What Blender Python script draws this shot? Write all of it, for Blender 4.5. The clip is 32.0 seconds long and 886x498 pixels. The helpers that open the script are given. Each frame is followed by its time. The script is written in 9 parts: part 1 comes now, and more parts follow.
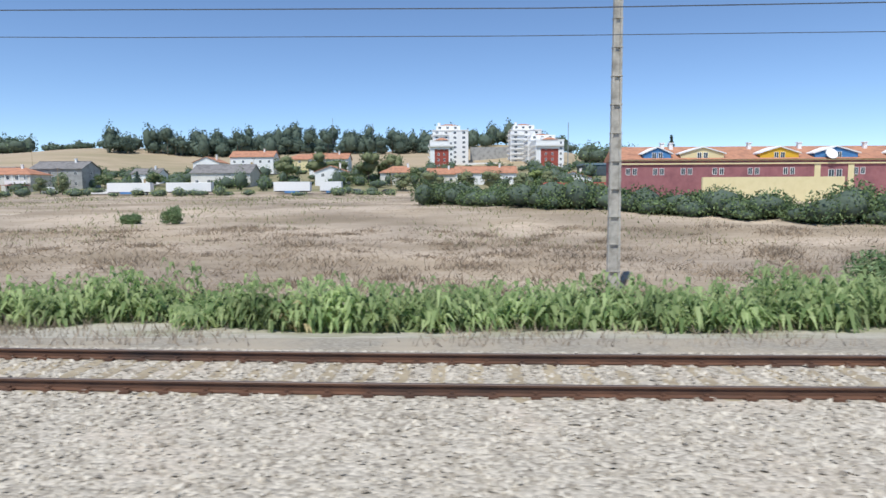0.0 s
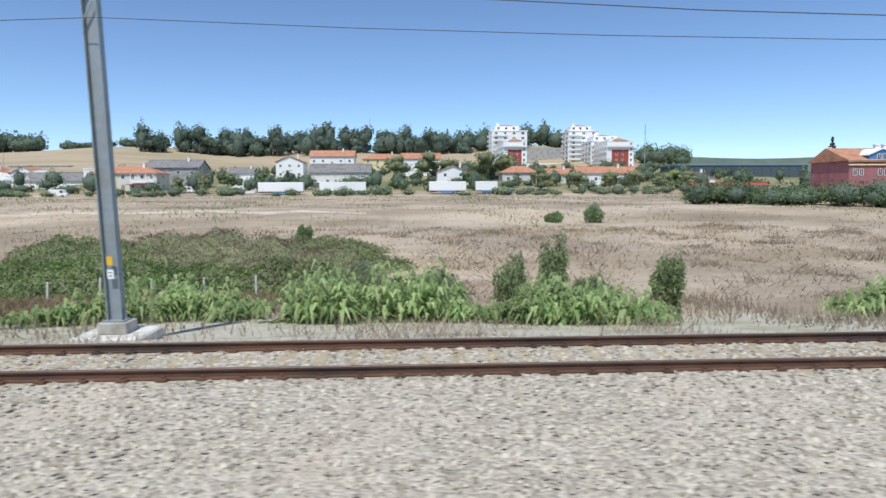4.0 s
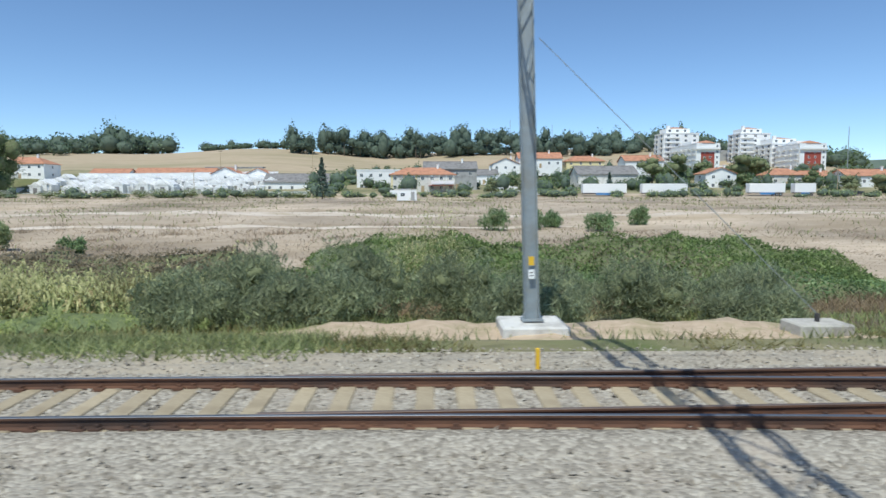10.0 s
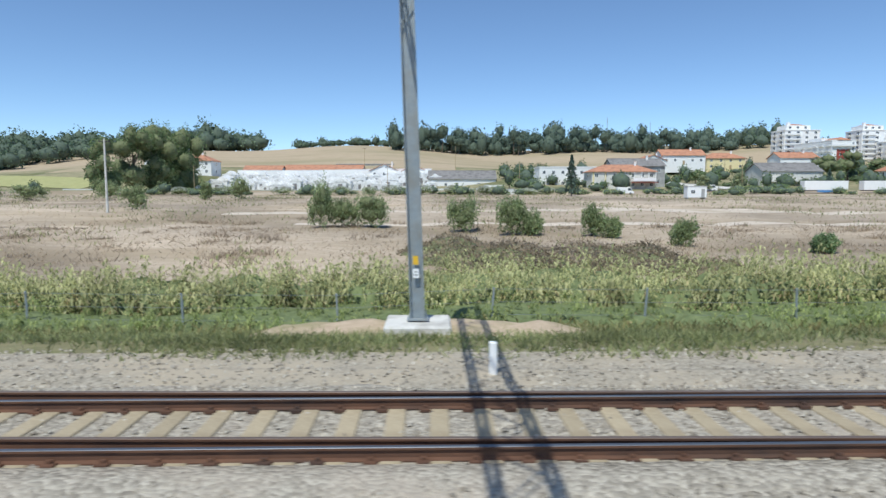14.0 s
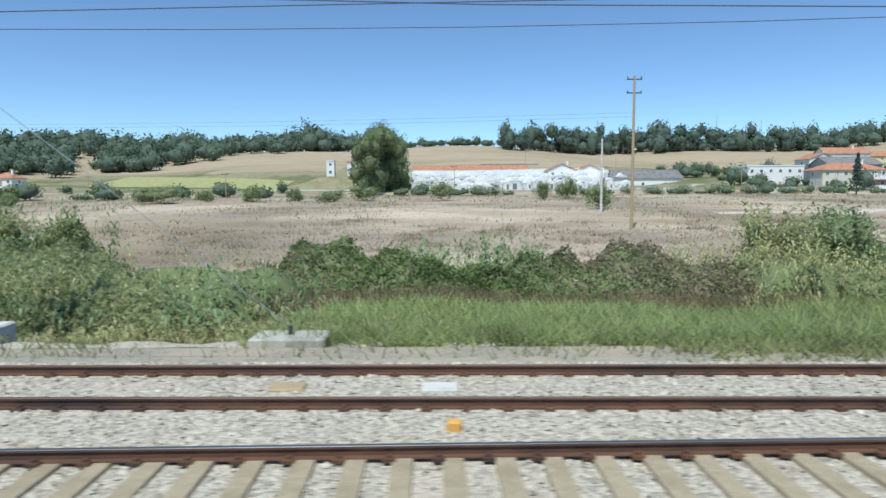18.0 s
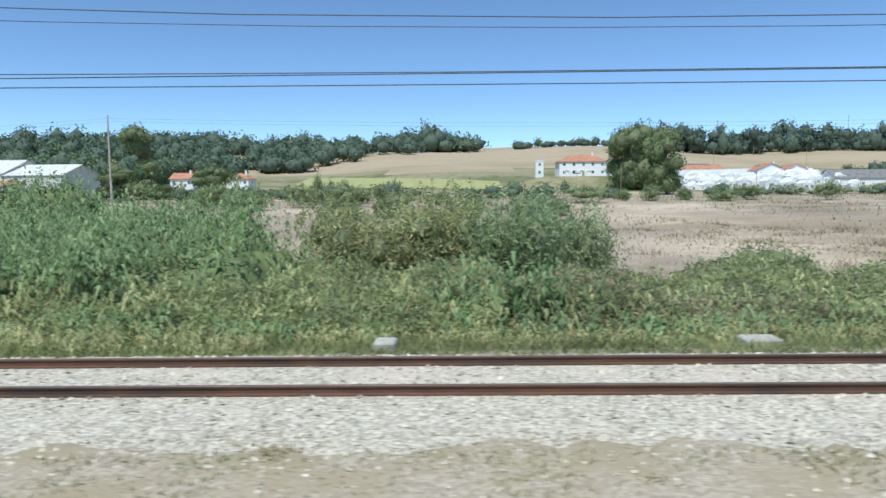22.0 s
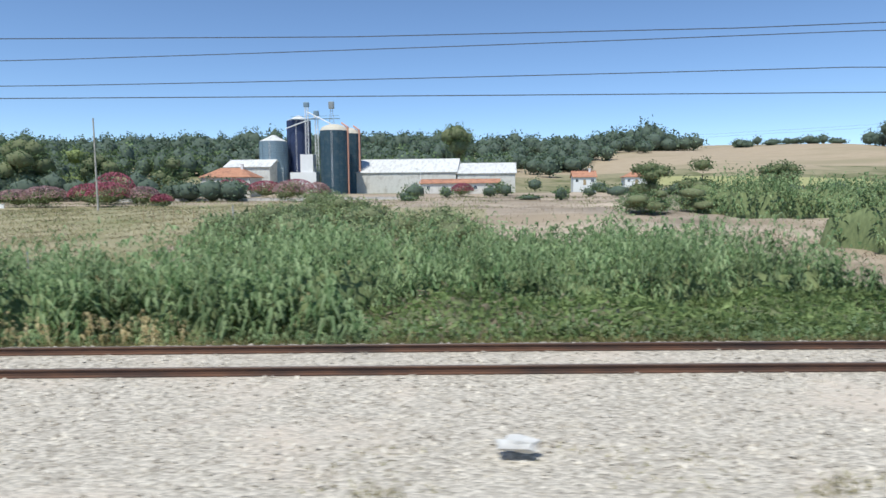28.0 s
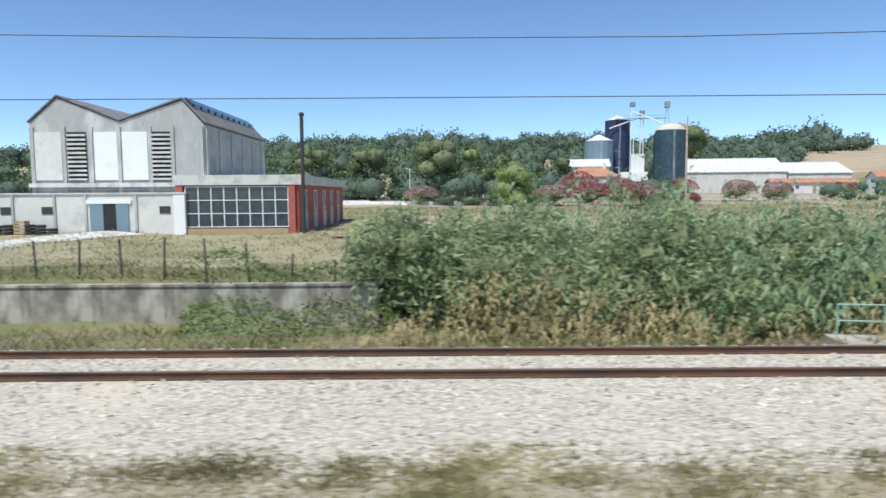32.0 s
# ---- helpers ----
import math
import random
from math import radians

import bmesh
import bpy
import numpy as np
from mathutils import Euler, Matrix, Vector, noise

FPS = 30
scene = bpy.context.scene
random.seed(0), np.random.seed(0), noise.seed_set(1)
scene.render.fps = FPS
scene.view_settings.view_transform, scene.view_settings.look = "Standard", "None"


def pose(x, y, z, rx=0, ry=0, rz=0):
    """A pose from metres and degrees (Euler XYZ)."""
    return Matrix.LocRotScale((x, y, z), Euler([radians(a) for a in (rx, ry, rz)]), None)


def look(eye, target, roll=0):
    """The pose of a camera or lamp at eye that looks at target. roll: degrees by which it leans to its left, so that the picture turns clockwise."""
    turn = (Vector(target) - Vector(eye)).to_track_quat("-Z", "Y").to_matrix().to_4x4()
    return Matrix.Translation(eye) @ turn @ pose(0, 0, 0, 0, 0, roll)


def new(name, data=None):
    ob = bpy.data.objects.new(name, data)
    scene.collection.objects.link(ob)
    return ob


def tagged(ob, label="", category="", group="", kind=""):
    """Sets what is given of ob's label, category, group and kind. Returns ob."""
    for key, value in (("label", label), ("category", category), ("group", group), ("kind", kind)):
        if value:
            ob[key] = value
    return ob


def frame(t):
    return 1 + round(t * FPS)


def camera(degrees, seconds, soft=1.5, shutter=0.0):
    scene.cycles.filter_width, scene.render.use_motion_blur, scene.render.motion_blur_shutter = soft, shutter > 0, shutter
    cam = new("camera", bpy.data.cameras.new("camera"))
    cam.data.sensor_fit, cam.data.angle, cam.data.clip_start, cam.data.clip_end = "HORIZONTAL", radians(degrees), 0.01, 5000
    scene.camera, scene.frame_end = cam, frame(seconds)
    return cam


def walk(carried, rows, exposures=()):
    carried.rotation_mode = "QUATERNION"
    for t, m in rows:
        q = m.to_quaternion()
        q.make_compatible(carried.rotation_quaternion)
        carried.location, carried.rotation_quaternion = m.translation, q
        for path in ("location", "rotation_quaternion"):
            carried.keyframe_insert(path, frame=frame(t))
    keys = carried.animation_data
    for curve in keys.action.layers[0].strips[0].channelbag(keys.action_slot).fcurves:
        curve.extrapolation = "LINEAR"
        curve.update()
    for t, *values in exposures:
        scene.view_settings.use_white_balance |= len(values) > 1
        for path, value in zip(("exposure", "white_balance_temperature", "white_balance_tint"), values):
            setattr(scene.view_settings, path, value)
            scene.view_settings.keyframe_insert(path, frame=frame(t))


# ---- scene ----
cam = camera(69.49, 32.0, soft=1.5, shutter=0.1)


def cam_pose(x, y, z, yaw, pitch, roll):
    """Yaw to the left of +y, pitch up, roll about the line of sight."""
    ya, pi = radians(yaw), radians(pitch)
    ahead = Vector((-math.sin(ya) * math.cos(pi), math.cos(ya) * math.cos(pi), math.sin(pi)))
    return look((x, y, z), Vector((x, y, z)) + ahead, roll)


PATH = [
    (0.0, cam_pose(-0.000, 0.000, 2.862, 0.712, -5.281, -0.317)),
    (0.5, cam_pose(-8.071, 0.109, 2.862, 0.654, -5.139, -0.259)),
    (1.0, cam_pose(-16.021, 0.223, 2.862, 0.391, -4.968, -0.204)),
    (1.5, cam_pose(-23.869, 0.342, 2.862, -0.170, -4.649, -0.165)),
    (2.0, cam_pose(-31.578, 0.465, 2.862, -0.954, -4.670, -0.168)),
    (2.5, cam_pose(-39.303, 0.593, 2.862, -1.751, -4.535, -0.206)),
    (3.0, cam_pose(-47.149, 0.730, 2.862, -2.516, -4.681, -0.248)),
    (3.5, cam_pose(-55.207, 0.876, 2.862, -2.977, -5.120, -0.267)),
    (4.0, cam_pose(-63.460, 1.032, 2.862, -3.160, -5.237, -0.260)),
    (4.5, cam_pose(-71.836, 1.195, 2.862, -3.149, -5.170, -0.236)),
    (5.0, cam_pose(-80.251, 1.365, 2.862, -3.028, -5.053, -0.200)),
    (5.5, cam_pose(-88.643, 1.539, 2.862, -2.881, -5.022, -0.157)),
    (6.0, cam_pose(-97.009, 1.719, 2.862, -2.792, -5.215, -0.109)),
    (6.5, cam_pose(-105.449, 1.899, 2.862, -2.701, -5.191, -0.079)),
    (7.0, cam_pose(-113.754, 2.067, 2.862, -2.731, -5.091, -0.061)),
    (7.5, cam_pose(-121.872, 2.223, 2.862, -2.640, -5.077, -0.045)),
    (8.0, cam_pose(-129.809, 2.368, 2.862, -2.499, -5.077, -0.037)),
    (8.5, cam_pose(-137.585, 2.501, 2.862, -2.345, -5.040, -0.034)),
    (9.0, cam_pose(-145.262, 2.624, 2.862, -2.186, -5.051, -0.036)),
    (9.5, cam_pose(-152.971, 2.737, 2.862, -2.026, -5.097, -0.048)),
    (10.0, cam_pose(-160.827, 2.837, 2.862, -1.868, -5.032, -0.074)),
    (10.5, cam_pose(-168.864, 2.924, 2.862, -1.737, -5.058, -0.090)),
    (11.0, cam_pose(-177.050, 2.997, 2.862, -1.630, -5.118, -0.094)),
    (11.5, cam_pose(-185.301, 3.055, 2.862, -1.520, -5.079, -0.087)),
    (12.0, cam_pose(-193.517, 3.098, 2.862, -1.377, -5.161, -0.063)),
    (12.5, cam_pose(-201.702, 3.124, 2.875, -1.189, -5.217, -0.029)),
    (13.0, cam_pose(-209.931, 3.135, 2.888, -1.037, -5.193, -0.011)),
    (13.5, cam_pose(-218.292, 3.139, 2.912, -0.916, -5.264, -0.008)),
    (14.0, cam_pose(-226.873, 3.146, 2.936, -0.801, -5.307, -0.024)),
    (14.5, cam_pose(-235.700, 3.154, 2.964, -0.692, -5.327, -0.053)),
    (15.0, cam_pose(-244.764, 3.164, 2.992, -0.593, -5.330, -0.088)),
    (15.5, cam_pose(-254.038, 3.176, 3.016, -0.504, -5.322, -0.122)),
    (16.0, cam_pose(-263.488, 3.191, 3.040, -0.426, -5.307, -0.147)),
    (16.5, cam_pose(-273.099, 3.202, 3.056, -0.231, -5.307, -0.179)),
    (17.0, cam_pose(-282.879, 3.203, 3.071, -0.067, -5.340, -0.222)),
    (17.5, cam_pose(-292.880, 3.195, 3.071, 0.039, -5.304, -0.259)),
    (18.0, cam_pose(-303.119, 3.176, 3.071, 0.147, -5.309, -0.292)),
    (18.5, cam_pose(-313.566, 3.147, 3.071, 0.246, -5.308, -0.320)),
    (19.0, cam_pose(-324.190, 3.106, 3.071, 0.307, -5.273, -0.347)),
    (19.5, cam_pose(-334.999, 3.041, 3.071, 0.392, -5.255, -0.377)),
    (20.0, cam_pose(-346.005, 2.937, 3.071, 0.524, -5.245, -0.415)),
    (20.5, cam_pose(-357.156, 2.792, 3.071, 0.570, -5.240, -0.444)),
    (21.0, cam_pose(-368.410, 2.608, 3.071, 0.731, -5.235, -0.446)),
    (21.5, cam_pose(-379.665, 2.384, 3.071, 1.081, -5.215, -0.423)),
    (22.0, cam_pose(-390.873, 2.123, 3.071, 1.392, -5.187, -0.390)),
    (22.5, cam_pose(-402.065, 1.810, 3.071, 1.693, -5.165, -0.358)),
    (23.0, cam_pose(-413.305, 1.430, 3.071, 1.995, -5.194, -0.340)),
    (23.5, cam_pose(-424.641, 0.980, 3.071, 2.409, -5.101, -0.331)),
    (24.0, cam_pose(-436.072, 0.459, 3.071, 2.806, -5.177, -0.326)),
    (24.5, cam_pose(-447.591, -0.134, 3.071, 3.183, -5.157, -0.323)),
    (25.0, cam_pose(-459.211, -0.800, 3.071, 3.583, -5.146, -0.329)),
    (25.5, cam_pose(-470.960, -1.551, 3.071, 3.942, -5.119, -0.342)),
    (26.0, cam_pose(-482.846, -2.400, 3.071, 4.280, -5.080, -0.366)),
    (26.5, cam_pose(-494.868, -3.349, 3.071, 4.610, -5.046, -0.394)),
    (27.0, cam_pose(-507.015, -4.398, 3.071, 4.945, -5.032, -0.418)),
    (27.5, cam_pose(-519.271, -5.549, 3.071, 5.297, -5.056, -0.429)),
    (28.0, cam_pose(-531.614, -6.800, 3.071, 5.679, -5.132, -0.413)),
    (28.5, cam_pose(-544.020, -8.138, 3.071, 6.146, -5.054, -0.378)),
    (29.0, cam_pose(-556.455, -9.547, 3.071, 6.613, -5.091, -0.359)),
    (29.5, cam_pose(-568.930, -11.030, 3.071, 7.025, -5.135, -0.370)),
    (30.0, cam_pose(-581.498, -12.593, 3.071, 7.451, -4.981, -0.402)),
    (30.5, cam_pose(-594.266, -14.251, 3.071, 7.882, -5.001, -0.439)),
    (31.0, cam_pose(-607.351, -16.022, 3.071, 8.299, -4.977, -0.457)),
    (31.5, cam_pose(-620.886, -17.929, 3.071, 8.569, -4.925, -0.440)),
    (32.0, cam_pose(-634.928, -19.986, 3.071, 8.752, -4.965, -0.367)),
]
walk(cam, PATH, [(0.0, 0.02, 6300.0, 9.0), (3.0, 0.05, 6300.0, 9.0), (6.5, 0.0, 6250.0, 4.0), (9.5, 0.0, 6200.0, 3.0), (13.0, -0.02, 6300.0, 6.0), (16.0, 0.02, 6000.0, 1.0), (19.0, 0.03, 6050.0, 1.0), (22.0, 0.06, 6000.0, 2.0), (25.5, 0.06, 6100.0, 4.0), (28.0, 0.03, 6250.0, 7.0), (30.0, 0.1, 6200.0, 5.0), (32.0, 0.16, 6250.0, 6.0)])

# ---- light ----
SUN_TO = Vector((-0.18, -0.50, 1.0)).normalized()
world = bpy.data.worlds.new("sky")
scene.world = world
world.use_nodes = True
wn = world.node_tree
sky = wn.nodes.new("ShaderNodeTexSky")
sky.sky_type = "NISHITA"
sky.sun_disc = False
sky.sun_elevation = math.asin(SUN_TO.z)
sky.sun_rotation = math.atan2(SUN_TO.x, SUN_TO.y)
sky.air_density, sky.dust_density, sky.ozone_density = 1.0, 0.0, 4.0
sky.altitude = 3000.0
wn.links.new(sky.outputs[0], wn.nodes["Background"].inputs[0])
wn.nodes["Background"].inputs[1].default_value = 0.15
sun = new("sun", bpy.data.lights.new("sun", "SUN"))
sun.data.energy, sun.data.angle, sun.data.color = 4.2, radians(0.55), (1.0, 0.96, 0.9)
sun.matrix_world = look(SUN_TO * 100, (0, 0, 0))
scene.view_settings.exposure = 0.0

# ---- materials ----


def mat(name, a, b=None, scale=4.0, rough=0.85, metal=0.0, bump=0.0, detail=6.0, island=False, obj_rand=False,
        stain=None, stain_scale=0.6, stain_at=0.55, voronoi=False, stretch=(1, 1, 1), trans=0.0, spec=0.3, contrast=0.5, patch=0.0):
    """A surface that varies between two colours at two scales, with fine relief; a and b are linear base colours."""
    m = bpy.data.materials.new(name)
    m.use_nodes = True
    nt = m.node_tree
    bs = nt.nodes["Principled BSDF"]
    b = b or a
    tc = nt.nodes.new("ShaderNodeTexCoord")
    mp = nt.nodes.new("ShaderNodeMapping")
    mp.inputs["Scale"].default_value = stretch
    nt.links.new(tc.outputs["Object"], mp.inputs[0])
    if voronoi:
        tex = nt.nodes.new("ShaderNodeTexVoronoi")
        tex.inputs["Scale"].default_value = scale
        fac = tex.outputs["Color"]
    else:
        tex = nt.nodes.new("ShaderNodeTexNoise")
        tex.inputs["Scale"].default_value, tex.inputs["Detail"].default_value = scale, detail
        tex.inputs["Roughness"].default_value = 0.65
        fac = tex.outputs["Fac"]
    nt.links.new(mp.outputs[0], tex.inputs["Vector"])
    ramp = nt.nodes.new("ShaderNodeValToRGB")
    half = 0.5 * (1 - contrast) if not (island or voronoi) else 0.0
    ramp.color_ramp.elements[0].position, ramp.color_ramp.elements[0].color = half, (*a, 1)
    ramp.color_ramp.elements[1].position, ramp.color_ramp.elements[1].color = 1 - half, (*b, 1)
    if island:
        geo = nt.nodes.new("ShaderNodeNewGeometry")
        fac = geo.outputs["Random Per Island"]
    nt.links.new(fac, ramp.inputs[0])
    col = ramp.outputs[0]
    if stain:
        n2 = nt.nodes.new("ShaderNodeTexNoise")
        n2.inputs["Scale"].default_value, n2.inputs["Detail"].default_value = stain_scale, 5.0
        n2.inputs["Roughness"].default_value = 0.6
        nt.links.new(mp.outputs[0], n2.inputs["Vector"])
        r2 = nt.nodes.new("ShaderNodeValToRGB")
        r2.color_ramp.elements[0].position, r2.color_ramp.elements[1].position = stain_at - 0.08, stain_at + 0.1
        nt.links.new(n2.outputs["Fac"], r2.inputs[0])
        mx = nt.nodes.new("ShaderNodeMixRGB")
        mx.inputs[2].default_value = (*stain, 1)
        nt.links.new(r2.outputs[0], mx.inputs[0])
        nt.links.new(col, mx.inputs[1])
        col = mx.outputs[0]
    if obj_rand:
        oi = nt.nodes.new("ShaderNodeObjectInfo")
        mr = nt.nodes.new("ShaderNodeMapRange")
        mr.inputs[3].default_value, mr.inputs[4].default_value = 0.88, 1.1
        nt.links.new(oi.outputs["Random"], mr.inputs[0])
        hs = nt.nodes.new("ShaderNodeHueSaturation")
        nt.links.new(mr.outputs[0], hs.inputs["Value"])
        nt.links.new(col, hs.inputs["Color"])
        col = hs.outputs[0]
    if patch:
        n3 = nt.nodes.new("ShaderNodeTexNoise")
        n3.inputs["Scale"].default_value, n3.inputs["Detail"].default_value = patch, 3.0
        nt.links.new(tc.outputs["Object"], n3.inputs["Vector"])
        m3 = nt.nodes.new("ShaderNodeMapRange")
        m3.inputs[1].default_value, m3.inputs[2].default_value = 0.3, 0.7
        m3.inputs[3].default_value, m3.inputs[4].default_value = 0.62, 1.3
        h3 = nt.nodes.new("ShaderNodeHueSaturation")
        nt.links.new(n3.outputs["Fac"], m3.inputs[0])
        nt.links.new(m3.outputs[0], h3.inputs["Value"])
        nt.links.new(col, h3.inputs["Color"])
        col = h3.outputs[0]
    nt.links.new(col, bs.inputs["Base Color"])
    bs.inputs["Roughness"].default_value, bs.inputs["Metallic"].default_value = rough, metal
    bs.inputs["Specular IOR Level"].default_value = spec
    if bump:
        bp = nt.nodes.new("ShaderNodeBump")
        bp.inputs["Strength"].default_value, bp.inputs["Distance"].default_value = min(1.0, bump * 8), bump
        src = tex.outputs["Distance"] if voronoi else tex.outputs["Fac"]
        nt.links.new(src, bp.inputs["Height"])
        if voronoi:
            bp.invert = True
        nt.links.new(bp.outputs[0], bs.inputs["Normal"])
    if trans:
        tr = nt.nodes.new("ShaderNodeBsdfTranslucent")
        nt.links.new(col, tr.inputs["Color"])
        ms = nt.nodes.new("ShaderNodeMixShader")
        ms.inputs[0].default_value = trans
        nt.links.new(bs.outputs[0], ms.inputs[1])
        nt.links.new(tr.outputs[0], ms.inputs[2])
        nt.links.new(ms.outputs[0], nt.nodes["Material Output"].inputs["Surface"])
    return m


def leafmat(name, a, b, trans=0.38, patch=0.45):
    return mat(name, a, b, island=True, rough=0.75, trans=trans, spec=0.12, patch=patch)


M_CANE = leafmat("cane_leaves", (0.115, 0.20, 0.08), (0.375, 0.475, 0.25))
M_CANE_YOUNG = leafmat("young_cane_leaves", (0.19, 0.29, 0.115), (0.51, 0.61, 0.30), 0.5)
M_OLIVEGRASS = leafmat("olive_grass_blades", (0.16, 0.14, 0.06), (0.36, 0.33, 0.15))
M_WILLOW = leafmat("pale_shrub_leaves", (0.20, 0.27, 0.13), (0.50, 0.57, 0.32), 0.42)
M_RANK = leafmat("rank_weed_leaves", (0.17, 0.23, 0.08), (0.44, 0.49, 0.21), 0.5)
M_TAM_OLIVE = leafmat("olive_tamarisk_leaves", (0.17, 0.165, 0.085), (0.38, 0.36, 0.20))
M_PATHGRASS = leafmat("path_grass_blades", (0.27, 0.235, 0.12), (0.48, 0.44, 0.26))
M_CANE_DARK = leafmat("cane_leaves_dark", (0.11, 0.19, 0.085), (0.33, 0.42, 0.21))
M_CANE_DRY = leafmat("dry_cane_leaves", (0.36, 0.29, 0.15), (0.62, 0.52, 0.30))
M_CANE_BLUE = leafmat("blue_green_cane_leaves", (0.16, 0.255, 0.14), (0.45, 0.545, 0.34), 0.42)
M_PALE = leafmat("pale_reed_leaves", (0.25, 0.28, 0.12), (0.62, 0.60, 0.32))
M_BRAMBLE = leafmat("bramble_leaves", (0.105, 0.165, 0.055), (0.30, 0.375, 0.15))
M_BRAMBLE_BROWN = leafmat("withered_bramble_leaves", (0.235, 0.195, 0.13), (0.43, 0.36, 0.25))
M_SHRUB = leafmat("shrub_leaves", (0.15, 0.21, 0.095), (0.46, 0.53, 0.27), 0.4)
M_TAMARISK = leafmat("tamarisk_leaves", (0.19, 0.23, 0.135), (0.45, 0.485, 0.29), 0.5)
M_TAM_BROWN = leafmat("brown_tamarisk_leaves", (0.26, 0.25, 0.125), (0.52, 0.48, 0.27), 0.55)
M_GRASS = leafmat("green_grass_blades", (0.19, 0.22, 0.09), (0.45, 0.47, 0.23), 0.5)
M_DRYGRASS = leafmat("dry_grass_blades", (0.43, 0.345, 0.255), (0.57, 0.475, 0.365), 0.5)
M_DRYWEED = leafmat("dry_weed_stalks", (0.33, 0.26, 0.185), (0.46, 0.375, 0.275), 0.5)
M_TREE = leafmat("tree_leaves", (0.085, 0.135, 0.065), (0.205, 0.27, 0.12), 0.15, 0.12)
M_TREE_LIGHT = leafmat("light_tree_leaves", (0.17, 0.24, 0.08), (0.38, 0.45, 0.18), 0.2, 0.12)
# lightened towards blue: these two leaf colours carry the haze of distance
M_PINE = leafmat("hazy_pine_needles", (0.075, 0.12, 0.10), (0.145, 0.19, 0.145), 0.1, 0.12)
M_FARWOOD = leafmat("hazy_far_wood_leaves", (0.08, 0.125, 0.085), (0.155, 0.205, 0.125), 0.1, 0.12)
M_OLEANDER = leafmat("oleander_blossom", (0.30, 0.07, 0.10), (0.50, 0.20, 0.24), 0.2)
M_OLEANDER_PALE = leafmat("pale_oleander_blossom", (0.38, 0.22, 0.22), (0.5, 0.36, 0.34), 0.2)
M_BARK = mat("bark", (0.09, 0.07, 0.05), (0.20, 0.16, 0.12), scale=6, bump=0.02, stretch=(1, 1, 0.3))
M_STEM = mat("cane_stems", (0.22, 0.22, 0.09), (0.36, 0.32, 0.16), scale=3)
M_BALLAST = mat("ballast_stone", (0.26, 0.228, 0.18), (0.66, 0.60, 0.495), scale=17, voronoi=True, bump=0.06, stain=(0.56, 0.48, 0.385), stain_scale=0.35, stain_at=0.62, rough=0.95)
M_STONE = mat("loose_ballast_stones", (0.27, 0.235, 0.185), (0.655, 0.60, 0.50), island=True, rough=0.95)


def weathered(m, x0, x1, amount, fade=14.0):
    """Darker, older stone along the stretch x0 to x1 of the line, fading in and out."""
    nt = m.node_tree
    bs = nt.nodes["Principled BSDF"]
    col = bs.inputs["Base Color"].links[0].from_socket
    tc = nt.nodes.new("ShaderNodeTexCoord")
    sp = nt.nodes.new("ShaderNodeSeparateXYZ")
    nt.links.new(tc.outputs["Object"], sp.inputs[0])
    ends = []
    for a, b in ((x0 - fade, x0), (x1 + fade, x1)):
        r = nt.nodes.new("ShaderNodeMapRange")
        r.inputs[1].default_value, r.inputs[2].default_value = a, b
        nt.links.new(sp.outputs[0], r.inputs[0])
        ends.append(r.outputs[0])
    mul = nt.nodes.new("ShaderNodeMath")
    mul.operation = "MULTIPLY"
    nt.links.new(ends[0], mul.inputs[0])
    nt.links.new(ends[1], mul.inputs[1])
    val = nt.nodes.new("ShaderNodeMapRange")
    val.inputs[3].default_value, val.inputs[4].default_value = 1.0, amount
    nt.links.new(mul.outputs[0], val.inputs[0])
    hs = nt.nodes.new("ShaderNodeHueSaturation")
    nt.links.new(val.outputs[0], hs.inputs["Value"])
    nt.links.new(col, hs.inputs["Color"])
    nt.links.new(hs.outputs[0], bs.inputs["Base Color"])


weathered(M_BALLAST, -240.0, -104.0, 0.76)
weathered(M_STONE, -240.0, -104.0, 0.76)
weathered(M_BALLAST, -75.0, -28.0, 0.92)
weathered(M_STONE, -75.0, -28.0, 0.92)
weathered(M_BALLAST, -2000.0, -345.0, 1.12)
weathered(M_STONE, -2000.0, -345.0, 1.12)
M_SLEEPER = mat("concrete_sleeper", (0.34, 0.28, 0.185), (0.46, 0.385, 0.265), scale=9, bump=0.006, stain=(0.33, 0.27, 0.18), stain_scale=2.0, obj_rand=True)
M_RUST = mat("rusty_rail_steel", (0.085, 0.045, 0.030), (0.17, 0.085, 0.05), scale=7, rough=0.75, bump=0.003, stain=(0.06, 0.04, 0.032), stain_scale=1.2, stretch=(0.25, 1, 1))
M_RAILTOP_RUST = mat("dull_rail_top", (0.12, 0.085, 0.07), (0.20, 0.15, 0.12), scale=5, rough=0.55, metal=0.3, stretch=(0.1, 1, 1))
M_RAILTOP = mat("polished_rail_top", (0.10, 0.11, 0.13), (0.17, 0.18, 0.20), scale=5, rough=0.5, metal=0.6, stretch=(0.05, 1, 1))
M_STEEL = mat("galvanised_steel", (0.27, 0.31, 0.33), (0.38, 0.42, 0.44), scale=3, rough=0.5, metal=0.35, bump=0.002, stain=(0.30, 0.30, 0.27), stain_scale=0.9)
M_DARKSTEEL = mat("dark_steel", (0.05, 0.05, 0.055), (0.10, 0.09, 0.085), scale=8, rough=0.6, metal=0.4)
M_WIRE = mat("copper_wire_grey", (0.06, 0.07, 0.08), (0.10, 0.11, 0.12), rough=0.6, metal=0.3)
M_INSUL = mat("brown_insulator_glaze", (0.03, 0.022, 0.03), (0.07, 0.05, 0.06), rough=0.25)
